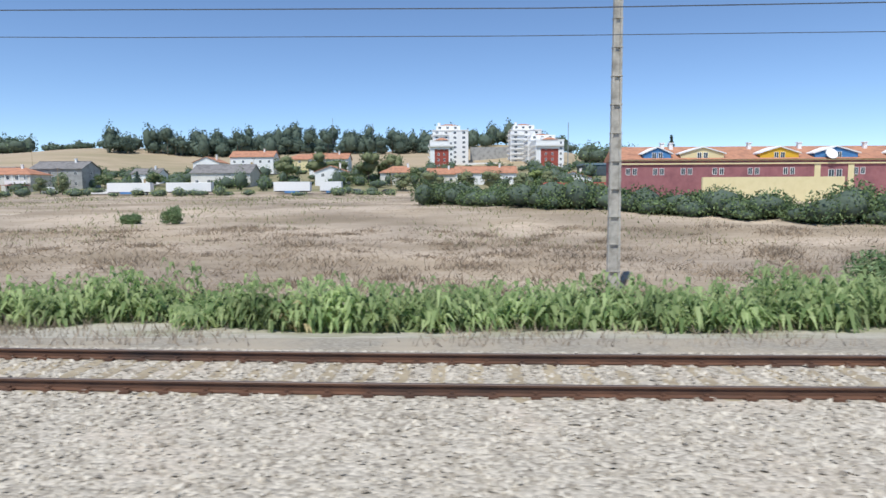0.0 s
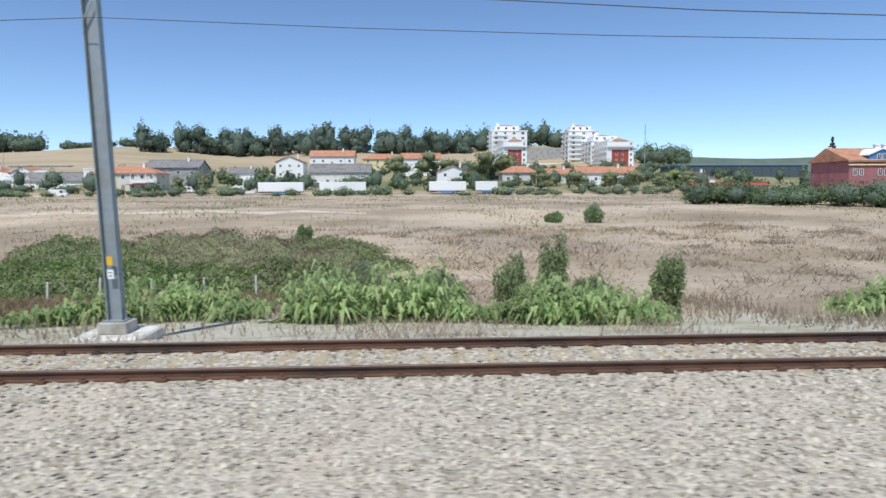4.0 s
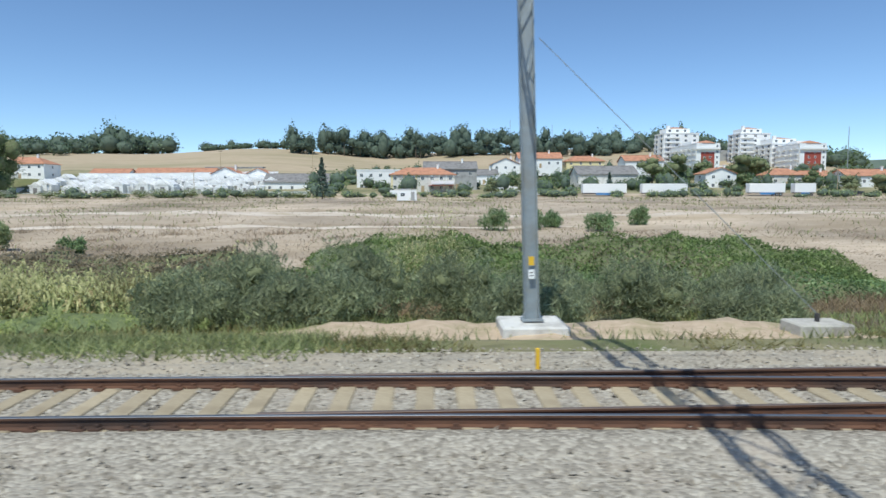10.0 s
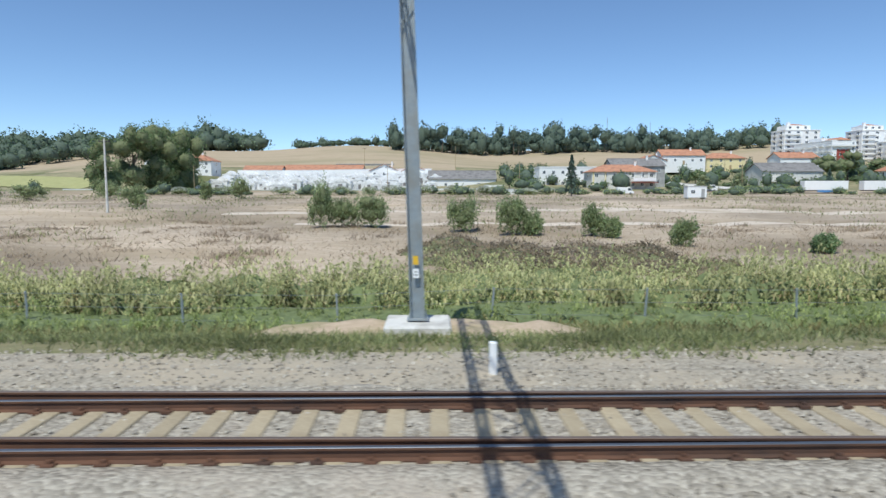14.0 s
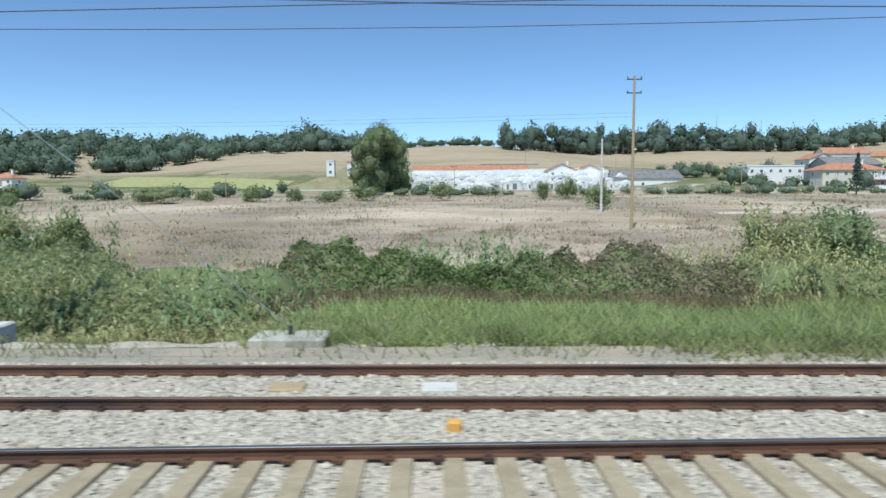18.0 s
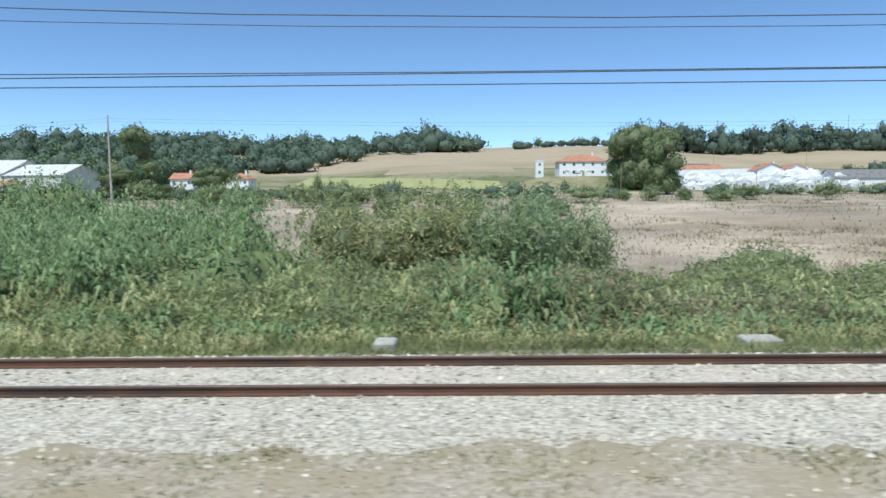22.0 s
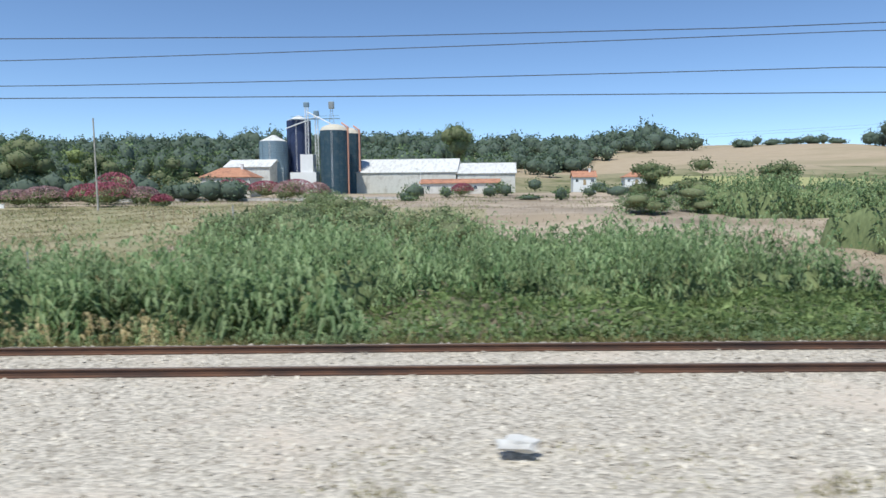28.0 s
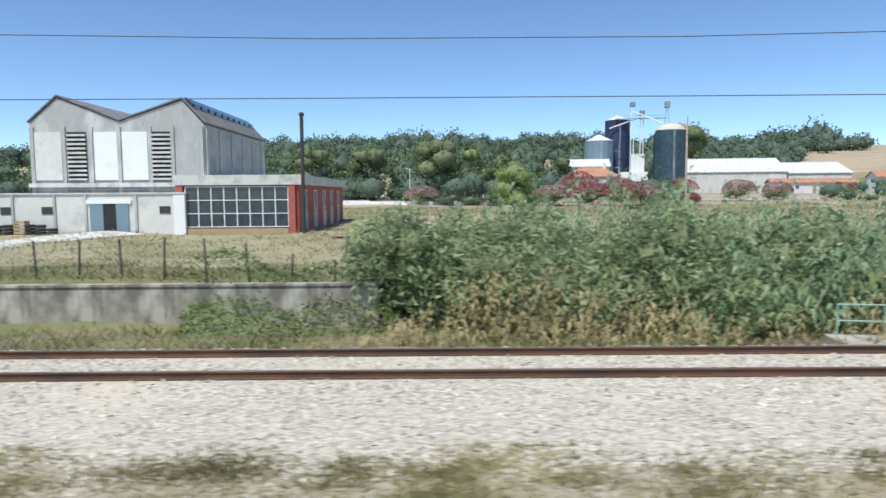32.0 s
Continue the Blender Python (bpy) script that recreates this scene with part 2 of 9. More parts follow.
M_CONC = mat("weathered_concrete", (0.40, 0.38, 0.33), (0.56, 0.53, 0.47), scale=5, bump=0.006, stain=(0.30, 0.28, 0.24), stain_scale=1.4, rough=0.9)
M_CONC_LIGHT = mat("pale_concrete", (0.58, 0.57, 0.53), (0.70, 0.68, 0.63), scale=5, bump=0.004, stain=(0.45, 0.43, 0.39), stain_scale=1.1, rough=0.9)
M_WHITE = mat("white_paint", (0.80, 0.80, 0.78), (0.87, 0.87, 0.85), scale=1.2, stain=(0.72, 0.70, 0.67), stain_scale=0.5, stain_at=0.66, rough=0.8)
M_OFFWHITE = mat("off_white_plaster", (0.62, 0.60, 0.54), (0.74, 0.72, 0.66), scale=1.0, stain=(0.50, 0.47, 0.41), stain_scale=0.4, stain_at=0.6)
M_GREYWALL = mat("grey_plaster", (0.34, 0.34, 0.33), (0.46, 0.46, 0.44), scale=1.0, stain=(0.27, 0.27, 0.26), stain_scale=0.5)
M_YELLOW = mat("yellow_paint", (0.70, 0.42, 0.03), (0.80, 0.50, 0.05), scale=6, rough=0.6)
M_CREAM = mat("cream_yellow_plaster", (0.72, 0.62, 0.34), (0.80, 0.70, 0.42), scale=1.0)
M_ROOF = mat("terracotta_tiles", (0.40, 0.18, 0.105), (0.56, 0.30, 0.19), scale=2.5, bump=0.03, stain=(0.34, 0.17, 0.11), stain_scale=0.6, stretch=(1, 1, 1))
M_ROOF_GREY = mat("grey_fibre_cement_roof", (0.19, 0.18, 0.175), (0.28, 0.27, 0.26), scale=1.5, bump=0.02, stain=(0.15, 0.145, 0.14))
M_BRICKRED = mat("red_plaster", (0.30, 0.065, 0.05), (0.38, 0.10, 0.075), scale=1.5)
M_MAROON = mat("dusty_red_plaster", (0.30, 0.12, 0.13), (0.38, 0.17, 0.17), scale=0.8, stain=(0.26, 0.11, 0.12), stain_scale=0.3)
M_BLUE = mat("blue_paint", (0.06, 0.20, 0.45), (0.10, 0.27, 0.52), scale=2, rough=0.6)
M_GLASS = mat("dark_window_glass", (0.03, 0.04, 0.05), (0.07, 0.09, 0.11), scale=1.5, rough=0.08, spec=0.6)
M_SILO = mat("blue_grey_silo_steel", (0.035, 0.075, 0.10), (0.06, 0.11, 0.14), scale=2, rough=0.5, metal=0.3, stain=(0.08, 0.12, 0.14))
M_SILO_LIGHT = mat("corrugated_silo_steel", (0.18, 0.26, 0.31), (0.27, 0.35, 0.39), scale=2, rough=0.5, metal=0.3, stretch=(6, 6, 0.2))
M_SHEET = mat("white_sheet_roof", (0.66, 0.66, 0.63), (0.76, 0.76, 0.73), scale=1.2, rough=0.6, stretch=(4, 1, 1), stain=(0.55, 0.54, 0.50), stain_scale=0.25)
M_PLASTERGREY = mat("stained_grey_plaster", (0.36, 0.36, 0.34), (0.50, 0.50, 0.47), scale=0.9, bump=0.004, stain=(0.66, 0.66, 0.62), stain_scale=0.35, stain_at=0.6, stretch=(1, 1, 0.6))
M_REDPAINT = mat("faded_red_paint", (0.38, 0.09, 0.07), (0.48, 0.15, 0.11), scale=2, stain=(0.32, 0.12, 0.10))
M_DIRT = mat("bare_dirt", (0.40, 0.30, 0.20), (0.58, 0.46, 0.33), scale=3, bump=0.03, stain=(0.34, 0.29, 0.16), stain_scale=0.8)
M_RUSTBROWN = mat("taupe_brown_casting", (0.24, 0.185, 0.135), (0.38, 0.305, 0.23), scale=6, rough=0.8, bump=0.004)
M_NAVY = mat("navy_silo_steel", (0.035, 0.05, 0.11), (0.06, 0.08, 0.15), scale=2, rough=0.5, metal=0.3)
M_SALMON = mat("salmon_painted_pipe", (0.55, 0.27, 0.19), (0.62, 0.34, 0.25), scale=2, rough=0.6)
M_YARDWALL = mat("stained_yard_wall", (0.42, 0.38, 0.31), (0.55, 0.50, 0.42), scale=3, bump=0.01, stain=(0.20, 0.175, 0.14), stain_scale=1.1, stain_at=0.49, stretch=(1, 1, 0.5), rough=0.95)
M_RAILING = mat("green_railing_paint", (0.30, 0.46, 0.36), (0.40, 0.56, 0.45), scale=5, rough=0.5)
M_TIMBER = mat("weathered_timber", (0.34, 0.25, 0.14), (0.50, 0.39, 0.24), scale=5, stretch=(0.3, 4, 4), bump=0.006)
M_BLACK = mat("black_rubber", (0.02, 0.02, 0.02), (0.05, 0.05, 0.05), scale=5)
M_ORANGE = mat("orange_plastic", (0.66, 0.36, 0.09), (0.74, 0.42, 0.13), scale=5)
M_MARBLE = mat("white_marble", (0.76, 0.76, 0.75), (0.88, 0.88, 0.86), scale=1.5, stain=(0.62, 0.61, 0.58), stain_scale=0.7)
M_WEEDLEAF = leafmat("mixed_weed_leaves", (0.24, 0.285, 0.125), (0.54, 0.57, 0.30), 0.5)
M_LUSH = leafmat("lush_grass_blades", (0.26, 0.33, 0.12), (0.55, 0.59, 0.28), 0.55)
M_RUSTWEED = leafmat("reddish_weed_stalks", (0.24, 0.17, 0.11), (0.39, 0.31, 0.19))
M_DOME = mat("pale_silo_dome", (0.56, 0.50, 0.38), (0.68, 0.63, 0.52), scale=1.5, rough=0.6)
M_BLOSSOM_WHITE = leafmat("white_blossom", (0.35, 0.38, 0.28), (0.65, 0.65, 0.58), 0.2)

# ---- builders ----


def part(name, bm, material, parent=None, label="", smooth=False):
    """Links a bmesh as one mesh object, under a thing or a part when given."""
    me = bpy.data.meshes.new(name)
    bm.to_mesh(me)
    bm.free()
    me.materials.append(material)
    if smooth:
        me.polygons.foreach_set("use_smooth", [True] * len(me.polygons))
    ob = new(name, me)
    if parent:
        ob.parent = parent
    if label:
        ob["label"] = label
    return ob


def share(name, me, parent, loc=(0, 0, 0), rz=0.0, scale=(1, 1, 1)):
    ob = new(name, me)
    ob.parent = parent
    ob.location, ob.rotation_euler, ob.scale = loc, (0, 0, rz), scale
    return ob


def empty(name, loc, label, category, rz=0.0, group="", kind=""):
    ob = new(name)
    ob.location, ob.rotation_euler = loc, (0, 0, rz)
    return tagged(ob, label, category, group, kind)


def box(bm, x0, y0, z0, x1, y1, z1):
    v = [bm.verts.new(p) for p in ((x0, y0, z0), (x1, y0, z0), (x1, y1, z0), (x0, y1, z0), (x0, y0, z1), (x1, y0, z1), (x1, y1, z1), (x0, y1, z1))]
    for q in ((3, 2, 1, 0), (4, 5, 6, 7), (0, 1, 5, 4), (1, 2, 6, 5), (2, 3, 7, 6), (3, 0, 4, 7)):
        bm.faces.new([v[i] for i in q])
    return v


def boxes(*rows):
    bm = bmesh.new()
    for r in rows:
        box(bm, *r)
    return bm


def bevelled(bm, width=0.02):
    bmesh.ops.bevel(bm, geom=bm.edges[:], offset=width, segments=1, affect="EDGES")
    return bm


def prism(bm, outline, y0, y1):
    """An outline of (x, z) drawn out from y0 to y1."""
    a = [bm.verts.new((x, y0, z)) for x, z in outline]
    b = [bm.verts.new((x, y1, z)) for x, z in outline]
    n = len(a)
    bm.faces.new(a)
    bm.faces.new(b[::-1])
    for i in range(n):
        bm.faces.new((a[(i + 1) % n], a[i], b[i], b[(i + 1) % n]))
    bmesh.ops.recalc_face_normals(bm, faces=bm.faces[:])
    return bm


def tube(bm, p, q, r0, r1=None, n=6, cap=True):
    """A tapered round bar from p to q."""
    r1 = r0 if r1 is None else r1
    p, q = Vector(p), Vector(q)
    d = (q - p).normalized()
    u = d.orthogonal().normalized()
    w = d.cross(u)
    a, b = [], []
    for i in range(n):
        k = 2 * math.pi * i / n
        o = u * math.cos(k) + w * math.sin(k)
        a.append(bm.verts.new(p + o * r0))
        b.append(bm.verts.new(q + o * r1))
    for i in range(n):
        bm.faces.new((a[i], a[(i + 1) % n], b[(i + 1) % n], b[i]))
    if cap:
        bm.faces.new(a[::-1])
        bm.faces.new(b)
    return bm


def hbeam(hw, hd, z0, z1, t=0.02):
    """An upright rolled H-section, one closed body."""
    bm = bmesh.new()
    o = [(-hw, -hd), (-hw + t, -hd), (-hw + t, -t / 2), (hw - t, -t / 2), (hw - t, -hd), (hw, -hd), (hw, hd), (hw - t, hd), (hw - t, t / 2), (-hw + t, t / 2), (-hw + t, hd), (-hw, hd)]
    a = [bm.verts.new((x, y, z0)) for x, y in o]
    b = [bm.verts.new((x, y, z1)) for x, y in o]
    for i in range(12):
        bm.faces.new((a[i], a[(i + 1) % 12], b[(i + 1) % 12], b[i]))
    bm.faces.new(a[::-1])
    bm.faces.new(b)
    return bm


def lathe(bm, profile, n=16, at=(0, 0)):
    """A turned body: profile of (radius, z) from the foot up."""
    rings = []
    for r, z in profile:
        rings.append([bm.verts.new((at[0] + r * math.cos(2 * math.pi * i / n), at[1] + r * math.sin(2 * math.pi * i / n), z)) for i in range(n)])
    for a, b in zip(rings, rings[1:]):
        for i in range(n):
            bm.faces.new((a[i], a[(i + 1) % n], b[(i + 1) % n], b[i]))
    bm.faces.new(rings[0][::-1])
    bm.faces.new(rings[-1])
    return bm


def soup(name, verts, tris, material, parent=None, smooth=False):
    """One mesh object from arrays of corners and triangles."""
    me = bpy.data.meshes.new(name)
    verts, tris = np.asarray(verts, np.float32), np.asarray(tris, np.int32)
    me.vertices.add(len(verts))
    me.vertices.foreach_set("co", verts.ravel())
    me.loops.add(tris.size)
    me.loops.foreach_set("vertex_index", tris.ravel())
    me.polygons.add(len(tris))
    me.polygons.foreach_set("loop_start", np.arange(0, tris.size, 3, dtype=np.int32))
    me.polygons.foreach_set("loop_total", np.full(len(tris), 3, np.int32))
    if smooth:
        me.polygons.foreach_set("use_smooth", np.ones(len(tris), bool))
    me.update(calc_edges=True)
    me.materials.append(material)
    ob = new(name, me)
    if parent:
        ob.parent = parent
    return ob


rng = np.random.default_rng(7)


def unit(n):
    v = rng.normal(size=(n, 3))
    return v / np.linalg.norm(v, axis=1, keepdims=True)


def leaves(c, size, aspect=0.45, up=0.0):
    """Pointed leaves, a triangle each, at the centres c."""
    n = len(c)
    u = unit(n)
    u[:, 2] += up
    u /= np.linalg.norm(u, axis=1, keepdims=True)
    w = np.cross(u, unit(n))
    w /= np.linalg.norm(w, axis=1, keepdims=True) + 1e-9
    s = np.broadcast_to(np.asarray(size, float), (n,))[:, None]
    v = np.stack([c - u * s * 0.8 - w * s * aspect, c - u * s * 0.8 + w * s * aspect, c + u * s * 1.2], 1).reshape(-1, 3)
    return v, np.arange(3 * n).reshape(-1, 3)


def blades(base, height, width, lean=0.35):
    """Grass blades: slim triangles, bent over by lean."""
    n = len(base)
    k = rng.uniform(0, 2 * math.pi, n)
    side = np.stack([np.cos(k), np.sin(k), 0 * k], -1) * np.broadcast_to(width, (n,))[:, None] * 0.5
    tip = base + np.stack([rng.normal(0, lean, n), rng.normal(0, lean, n), np.ones(n)], -1) * np.broadcast_to(height, (n,))[:, None]
    v = np.stack([base - side, base + side, tip], 1).reshape(-1, 3)
    return v, np.arange(3 * n).reshape(-1, 3)


def cane(base, height, leaf_n=13, leaf_len=0.55, leaf_w=0.055, low=0.14):
    """Tall cane: a slim stem with long arching leaves all the way up."""
    n = len(base)
    lean = rng.normal(0, 0.07, (n, 2))
    top = base + np.c_[lean, np.ones(n)] * height[:, None]
    k = rng.uniform(0, math.pi, n)
    sd = np.stack([np.cos(k), np.sin(k), 0 * k], -1) * 0.012
    sv = np.stack([base - sd, base + sd, top], 1).reshape(-1, 3)
    st = np.arange(3 * n).reshape(-1, 3)
    f = np.tile(np.linspace(low, 0.98, leaf_n), n) + rng.normal(0, 0.03, n * leaf_n)
    b = np.repeat(base, leaf_n, 0)
    tp = np.repeat(top, leaf_n, 0)
    o = b + (tp - b) * f[:, None]
    az = rng.uniform(0, 2 * math.pi, n * leaf_n)
    d = np.stack([np.cos(az), np.sin(az), 0 * az], -1)
    ln = leaf_len * rng.uniform(0.6, 1.25, n * leaf_n) * (1.15 - 0.5 * f)
    w = leaf_w * rng.uniform(0.7, 1.3, n * leaf_n)
    rise = rng.uniform(0.25, 0.95, n * leaf_n)
    mid = o + d * (ln * 0.36)[:, None]
    mid[:, 2] += ln * 0.62 * rise
    tip = o + d * (ln * 0.72)[:, None]
    tip[:, 2] += ln * (rise * 0.55 - rng.uniform(0.1, 0.75, n * leaf_n))
    pr = np.stack([-d[:, 1], d[:, 0], 0 * az], -1) * w[:, None] * 0.5
    lv = np.stack([o, mid - pr, mid + pr, tip], 1).reshape(-1, 3)
    i = np.arange(n * leaf_n)[:, None] * 4
    lt = np.stack([i + [0, 1, 2], i + [1, 3, 2]], 1).reshape(-1, 3)
    return (sv, st), (lv, lt)


def _ico(level):
    bm = bmesh.new()
    bmesh.ops.create_icosphere(bm, subdivisions=level, radius=1.0)
    v = np.array([q.co[:] for q in bm.verts])
    bm.verts.index_update()
    t = np.array([[q.index for q in f.verts] for f in bm.faces])
    bm.free()
    return v, t


ICO = _ico(1)


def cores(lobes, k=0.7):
    """Uneven bodies inside the lobes of a crown, darkened to stand in for its inner shade, each given as (centre,
    radii).
    """
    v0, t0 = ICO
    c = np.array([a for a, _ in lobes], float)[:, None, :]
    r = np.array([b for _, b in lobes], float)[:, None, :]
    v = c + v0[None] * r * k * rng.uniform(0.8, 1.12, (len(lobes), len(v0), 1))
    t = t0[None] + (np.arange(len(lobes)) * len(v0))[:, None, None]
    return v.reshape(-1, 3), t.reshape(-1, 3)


def join(pairs):
    vs, ts, k = [], [], 0
    for v, t in pairs:
        vs.append(v)
        ts.append(t + k)
        k += len(v)
    return np.concatenate(vs), np.concatenate(ts)


# ---- the line's course and the lie of the land ----
_xs = np.arange(-1100.0, 400.0, 1.0)
_kx = [-1100, -760, -635, -607, -581, -556, -531, -507, -483, -459, -436, -413, -390, -368, -346, -324, -303, -263, -210, -161, -97, -47, 0, 400]
_ky = [-101, -40.5, -20, -16.0, -12.6, -9.55, -6.8, -4.4, -2.4, -0.8, 0.46, 1.43, 2.12, 2.61, 2.94, 3.11, 3.18, 3.18, 3.14, 2.84, 1.72, 0.73, 0, -5.5]
_yc = np.convolve(np.pad(np.interp(_xs, _kx, _ky), 15, mode="edge"), np.ones(31) / 31, "valid")


def yc(x):
    """The course of the line that the train runs on."""
    return np.interp(x, _xs, _yc)


def smoothed(knots, width=13):
    a = np.interp(_xs, *zip(*sorted(knots)))
    h = width // 2
    a = np.convolve(np.pad(a, h, mode="edge"), np.ones(2 * h + 1) / (2 * h + 1), "valid")
    return lambda x: np.interp(x, _xs, a)


rusty_off = smoothed([(400, 9.6), (40, 9.6), (0, 9.84), (-16, 10.4), (-31, 10.75), (-47, 10.72), (-97, 10.35), (-130, 9.9), (-145, 9.6), (-161, 9.1), (-177, 8.85), (-213, 8.1), (-235, 8.3), (-263, 9.6), (-303, 10.05), (-346, 10.48), (-391, 10.78), (-413, 11.75), (-436, 12.8), (-459, 13.2), (-531, 12.95), (-581, 13.2), (-635, 13.1), (-1100, 13.1)])
far_z = smoothed([(400, 0.06), (0, 0.06), (-16, 0.12), (-47, 0.18), (-75, 0.15), (-97, 0.07), (-113, 0.0), (-280, 0.0), (-303, 0.03), (-391, 0.03), (-413, -0.22), (-436, -0.45), (-459, -0.44), (-500, -0.33), (-531, -0.22), (-556, -0.26), (-581, -0.32), (-635, -0.29), (-1100, -0.29)])
shiny_off = smoothed([(400, 0.5), (-40, 2.0), (-80, 3.4), (-102, 5.0), (-113, 6.05), (-122, 6.85), (-130, 7.5), (-145, 8.35), (-161, 9.08), (-177, 8.85), (-213, 8.1), (-235, 7.9), (-263, 7.45), (-303, 6.65), (-341, 5.8), (-351, 5.38), (-365, 4.95), (-420, 3.6), (-1100, 4.0)])

_nd = [-5000, -60, -6, -3, 13, 14.5, 17.5, 25, 36, 60, 80, 104, 150, 200, 250, 315, 400, 515, 770, 1200, 5000]
_nz = [-2, -1.5, -0.6, -0.42, -0.42, -0.55, -1.15, -2.1, -3.3, -2.5, -1.8, -0.4, 0.5, 1.5, 5.0, 11.0, 19.0, 35.0, 52.0, 56.0, 56.0]


def gz(x, y):
    """Height of the ground."""
    x, y = np.asarray(x, float), np.asarray(y, float)
    d = y - yc(np.clip(x, -1100, 400))
    z = np.interp(d, _nd, _nz)
    ease = np.interp(x, [-5000, -1200, 40, 300, 600, 5000], [0.9, 0.9, 1.0, 0.22, 0.2, 0.2])
    hill = np.maximum(z - 1.5, 0)
    far = np.clip((d - 220) / 200, 0, 1)
    roll = 2.5 * np.sin(x / 61.0 + 0.4) + 1.7 * np.sin(x / 27.0 + d / 90.0)
    z = z - hill * (1 - ease) + far * roll * ease
    dip = np.interp(d, [200, 225, 255, 300, 345, 400], [0, 0, -4.2, -3.0, -1.0, 0]) * np.clip((-190 - x) / 25, 0, 1)
    z = z + dip + np.interp(d, [6, 9, 14.2, 15.5], [0, -0.5, -0.5, 0]) * np.clip((-385 - x) / 40, 0, 1)
    yard = np.interp(d, [21.85, 22.15, 34, 60, 80, 110], [0, 1.7, 2.6, 2.0, 1.4, 0]) * np.clip((-637 - x) / 9, 0, 1)
    z = z + yard
    lumps = np.clip((d - 16) / 10, 0, 1) * np.clip((200 - d) / 60, 0, 1)
    return z + lumps * (0.14 * np.sin(x / 3.1 + d / 5.0) + 0.1 * np.sin(x / 1.3 - d / 2.7) + 0.25 * np.sin(x / 17.0 + 1.0) * np.sin(d / 13.0))


def bed_z(x, d):
    """Height of the ballast between the tracks."""
    low = np.interp(x, [-700, -366, -350, -95, -80, 20], [-0.34, -0.30, -0.19, -0.19, -0.24, -0.24])
    return low + np.maximum(d - 5.6, 0) * (-0.24 + far_z(x) - low) / np.maximum(rusty_off(x) - 7.8, 0.1)


def on(x, d):
    """The world place at x along the line and d metres off it, on the ground."""
    y = float(yc(x)) + d
    return x, y, float(gz(x, y))

# ---- ground ----
M_FIELD = mat("dry_field", (0.36, 0.285, 0.205), (0.56, 0.465, 0.355), scale=0.9, bump=0.05, stain=(0.335, 0.265, 0.18), stain_scale=0.05, stain_at=0.52, stretch=(0.5, 1.5, 1), patch=0.035)
M_VERGE = mat("rough_verge_grass", (0.14, 0.135, 0.065), (0.30, 0.27, 0.14), scale=1.6, bump=0.05, stain=(0.11, 0.14, 0.04), stain_scale=0.2)
M_DRYVERGE = mat("dry_gravelly_verge", (0.38, 0.35, 0.27), (0.56, 0.52, 0.43), scale=2.5, bump=0.05, stain=(0.32, 0.31, 0.20), stain_scale=0.5)
M_TRACKDIRT = mat("pale_bare_earth", (0.50, 0.42, 0.34), (0.70, 0.62, 0.52), scale=0.6, bump=0.02, stain=(0.46, 0.38, 0.27), stain_scale=0.15)
M_MEADOW = mat("olive_dry_meadow", (0.27, 0.24, 0.13), (0.44, 0.39, 0.24), scale=0.9, bump=0.05, stain=(0.22, 0.22, 0.10), stain_scale=0.09, stain_at=0.55)
M_HILL = mat("stubble_hill", (0.37, 0.29, 0.19), (0.48, 0.385, 0.265), scale=0.25, bump=0.03, stain=(0.33, 0.28, 0.17), stain_scale=0.02, stretch=(0.5, 1.6, 1))
M_VILLAGE = mat("village_ground", (0.20, 0.19, 0.10), (0.38, 0.33, 0.20), scale=0.3, stain=(0.14, 0.15, 0.06), stain_scale=0.05)
M_SUBGRADE = mat("track_bed_gravel", (0.24, 0.215, 0.165), (0.45, 0.40, 0.32), scale=16, voronoi=True, bump=0.04, stain=(0.42, 0.36, 0.27), stain_scale=0.5, stain_at=0.5)
M_PATH = mat("trodden_earth_path", (0.29, 0.24, 0.175), (0.54, 0.465, 0.36), scale=17, voronoi=True, bump=0.04, stain=(0.36, 0.30, 0.20), stain_scale=0.7, stain_at=0.5, rough=0.95)


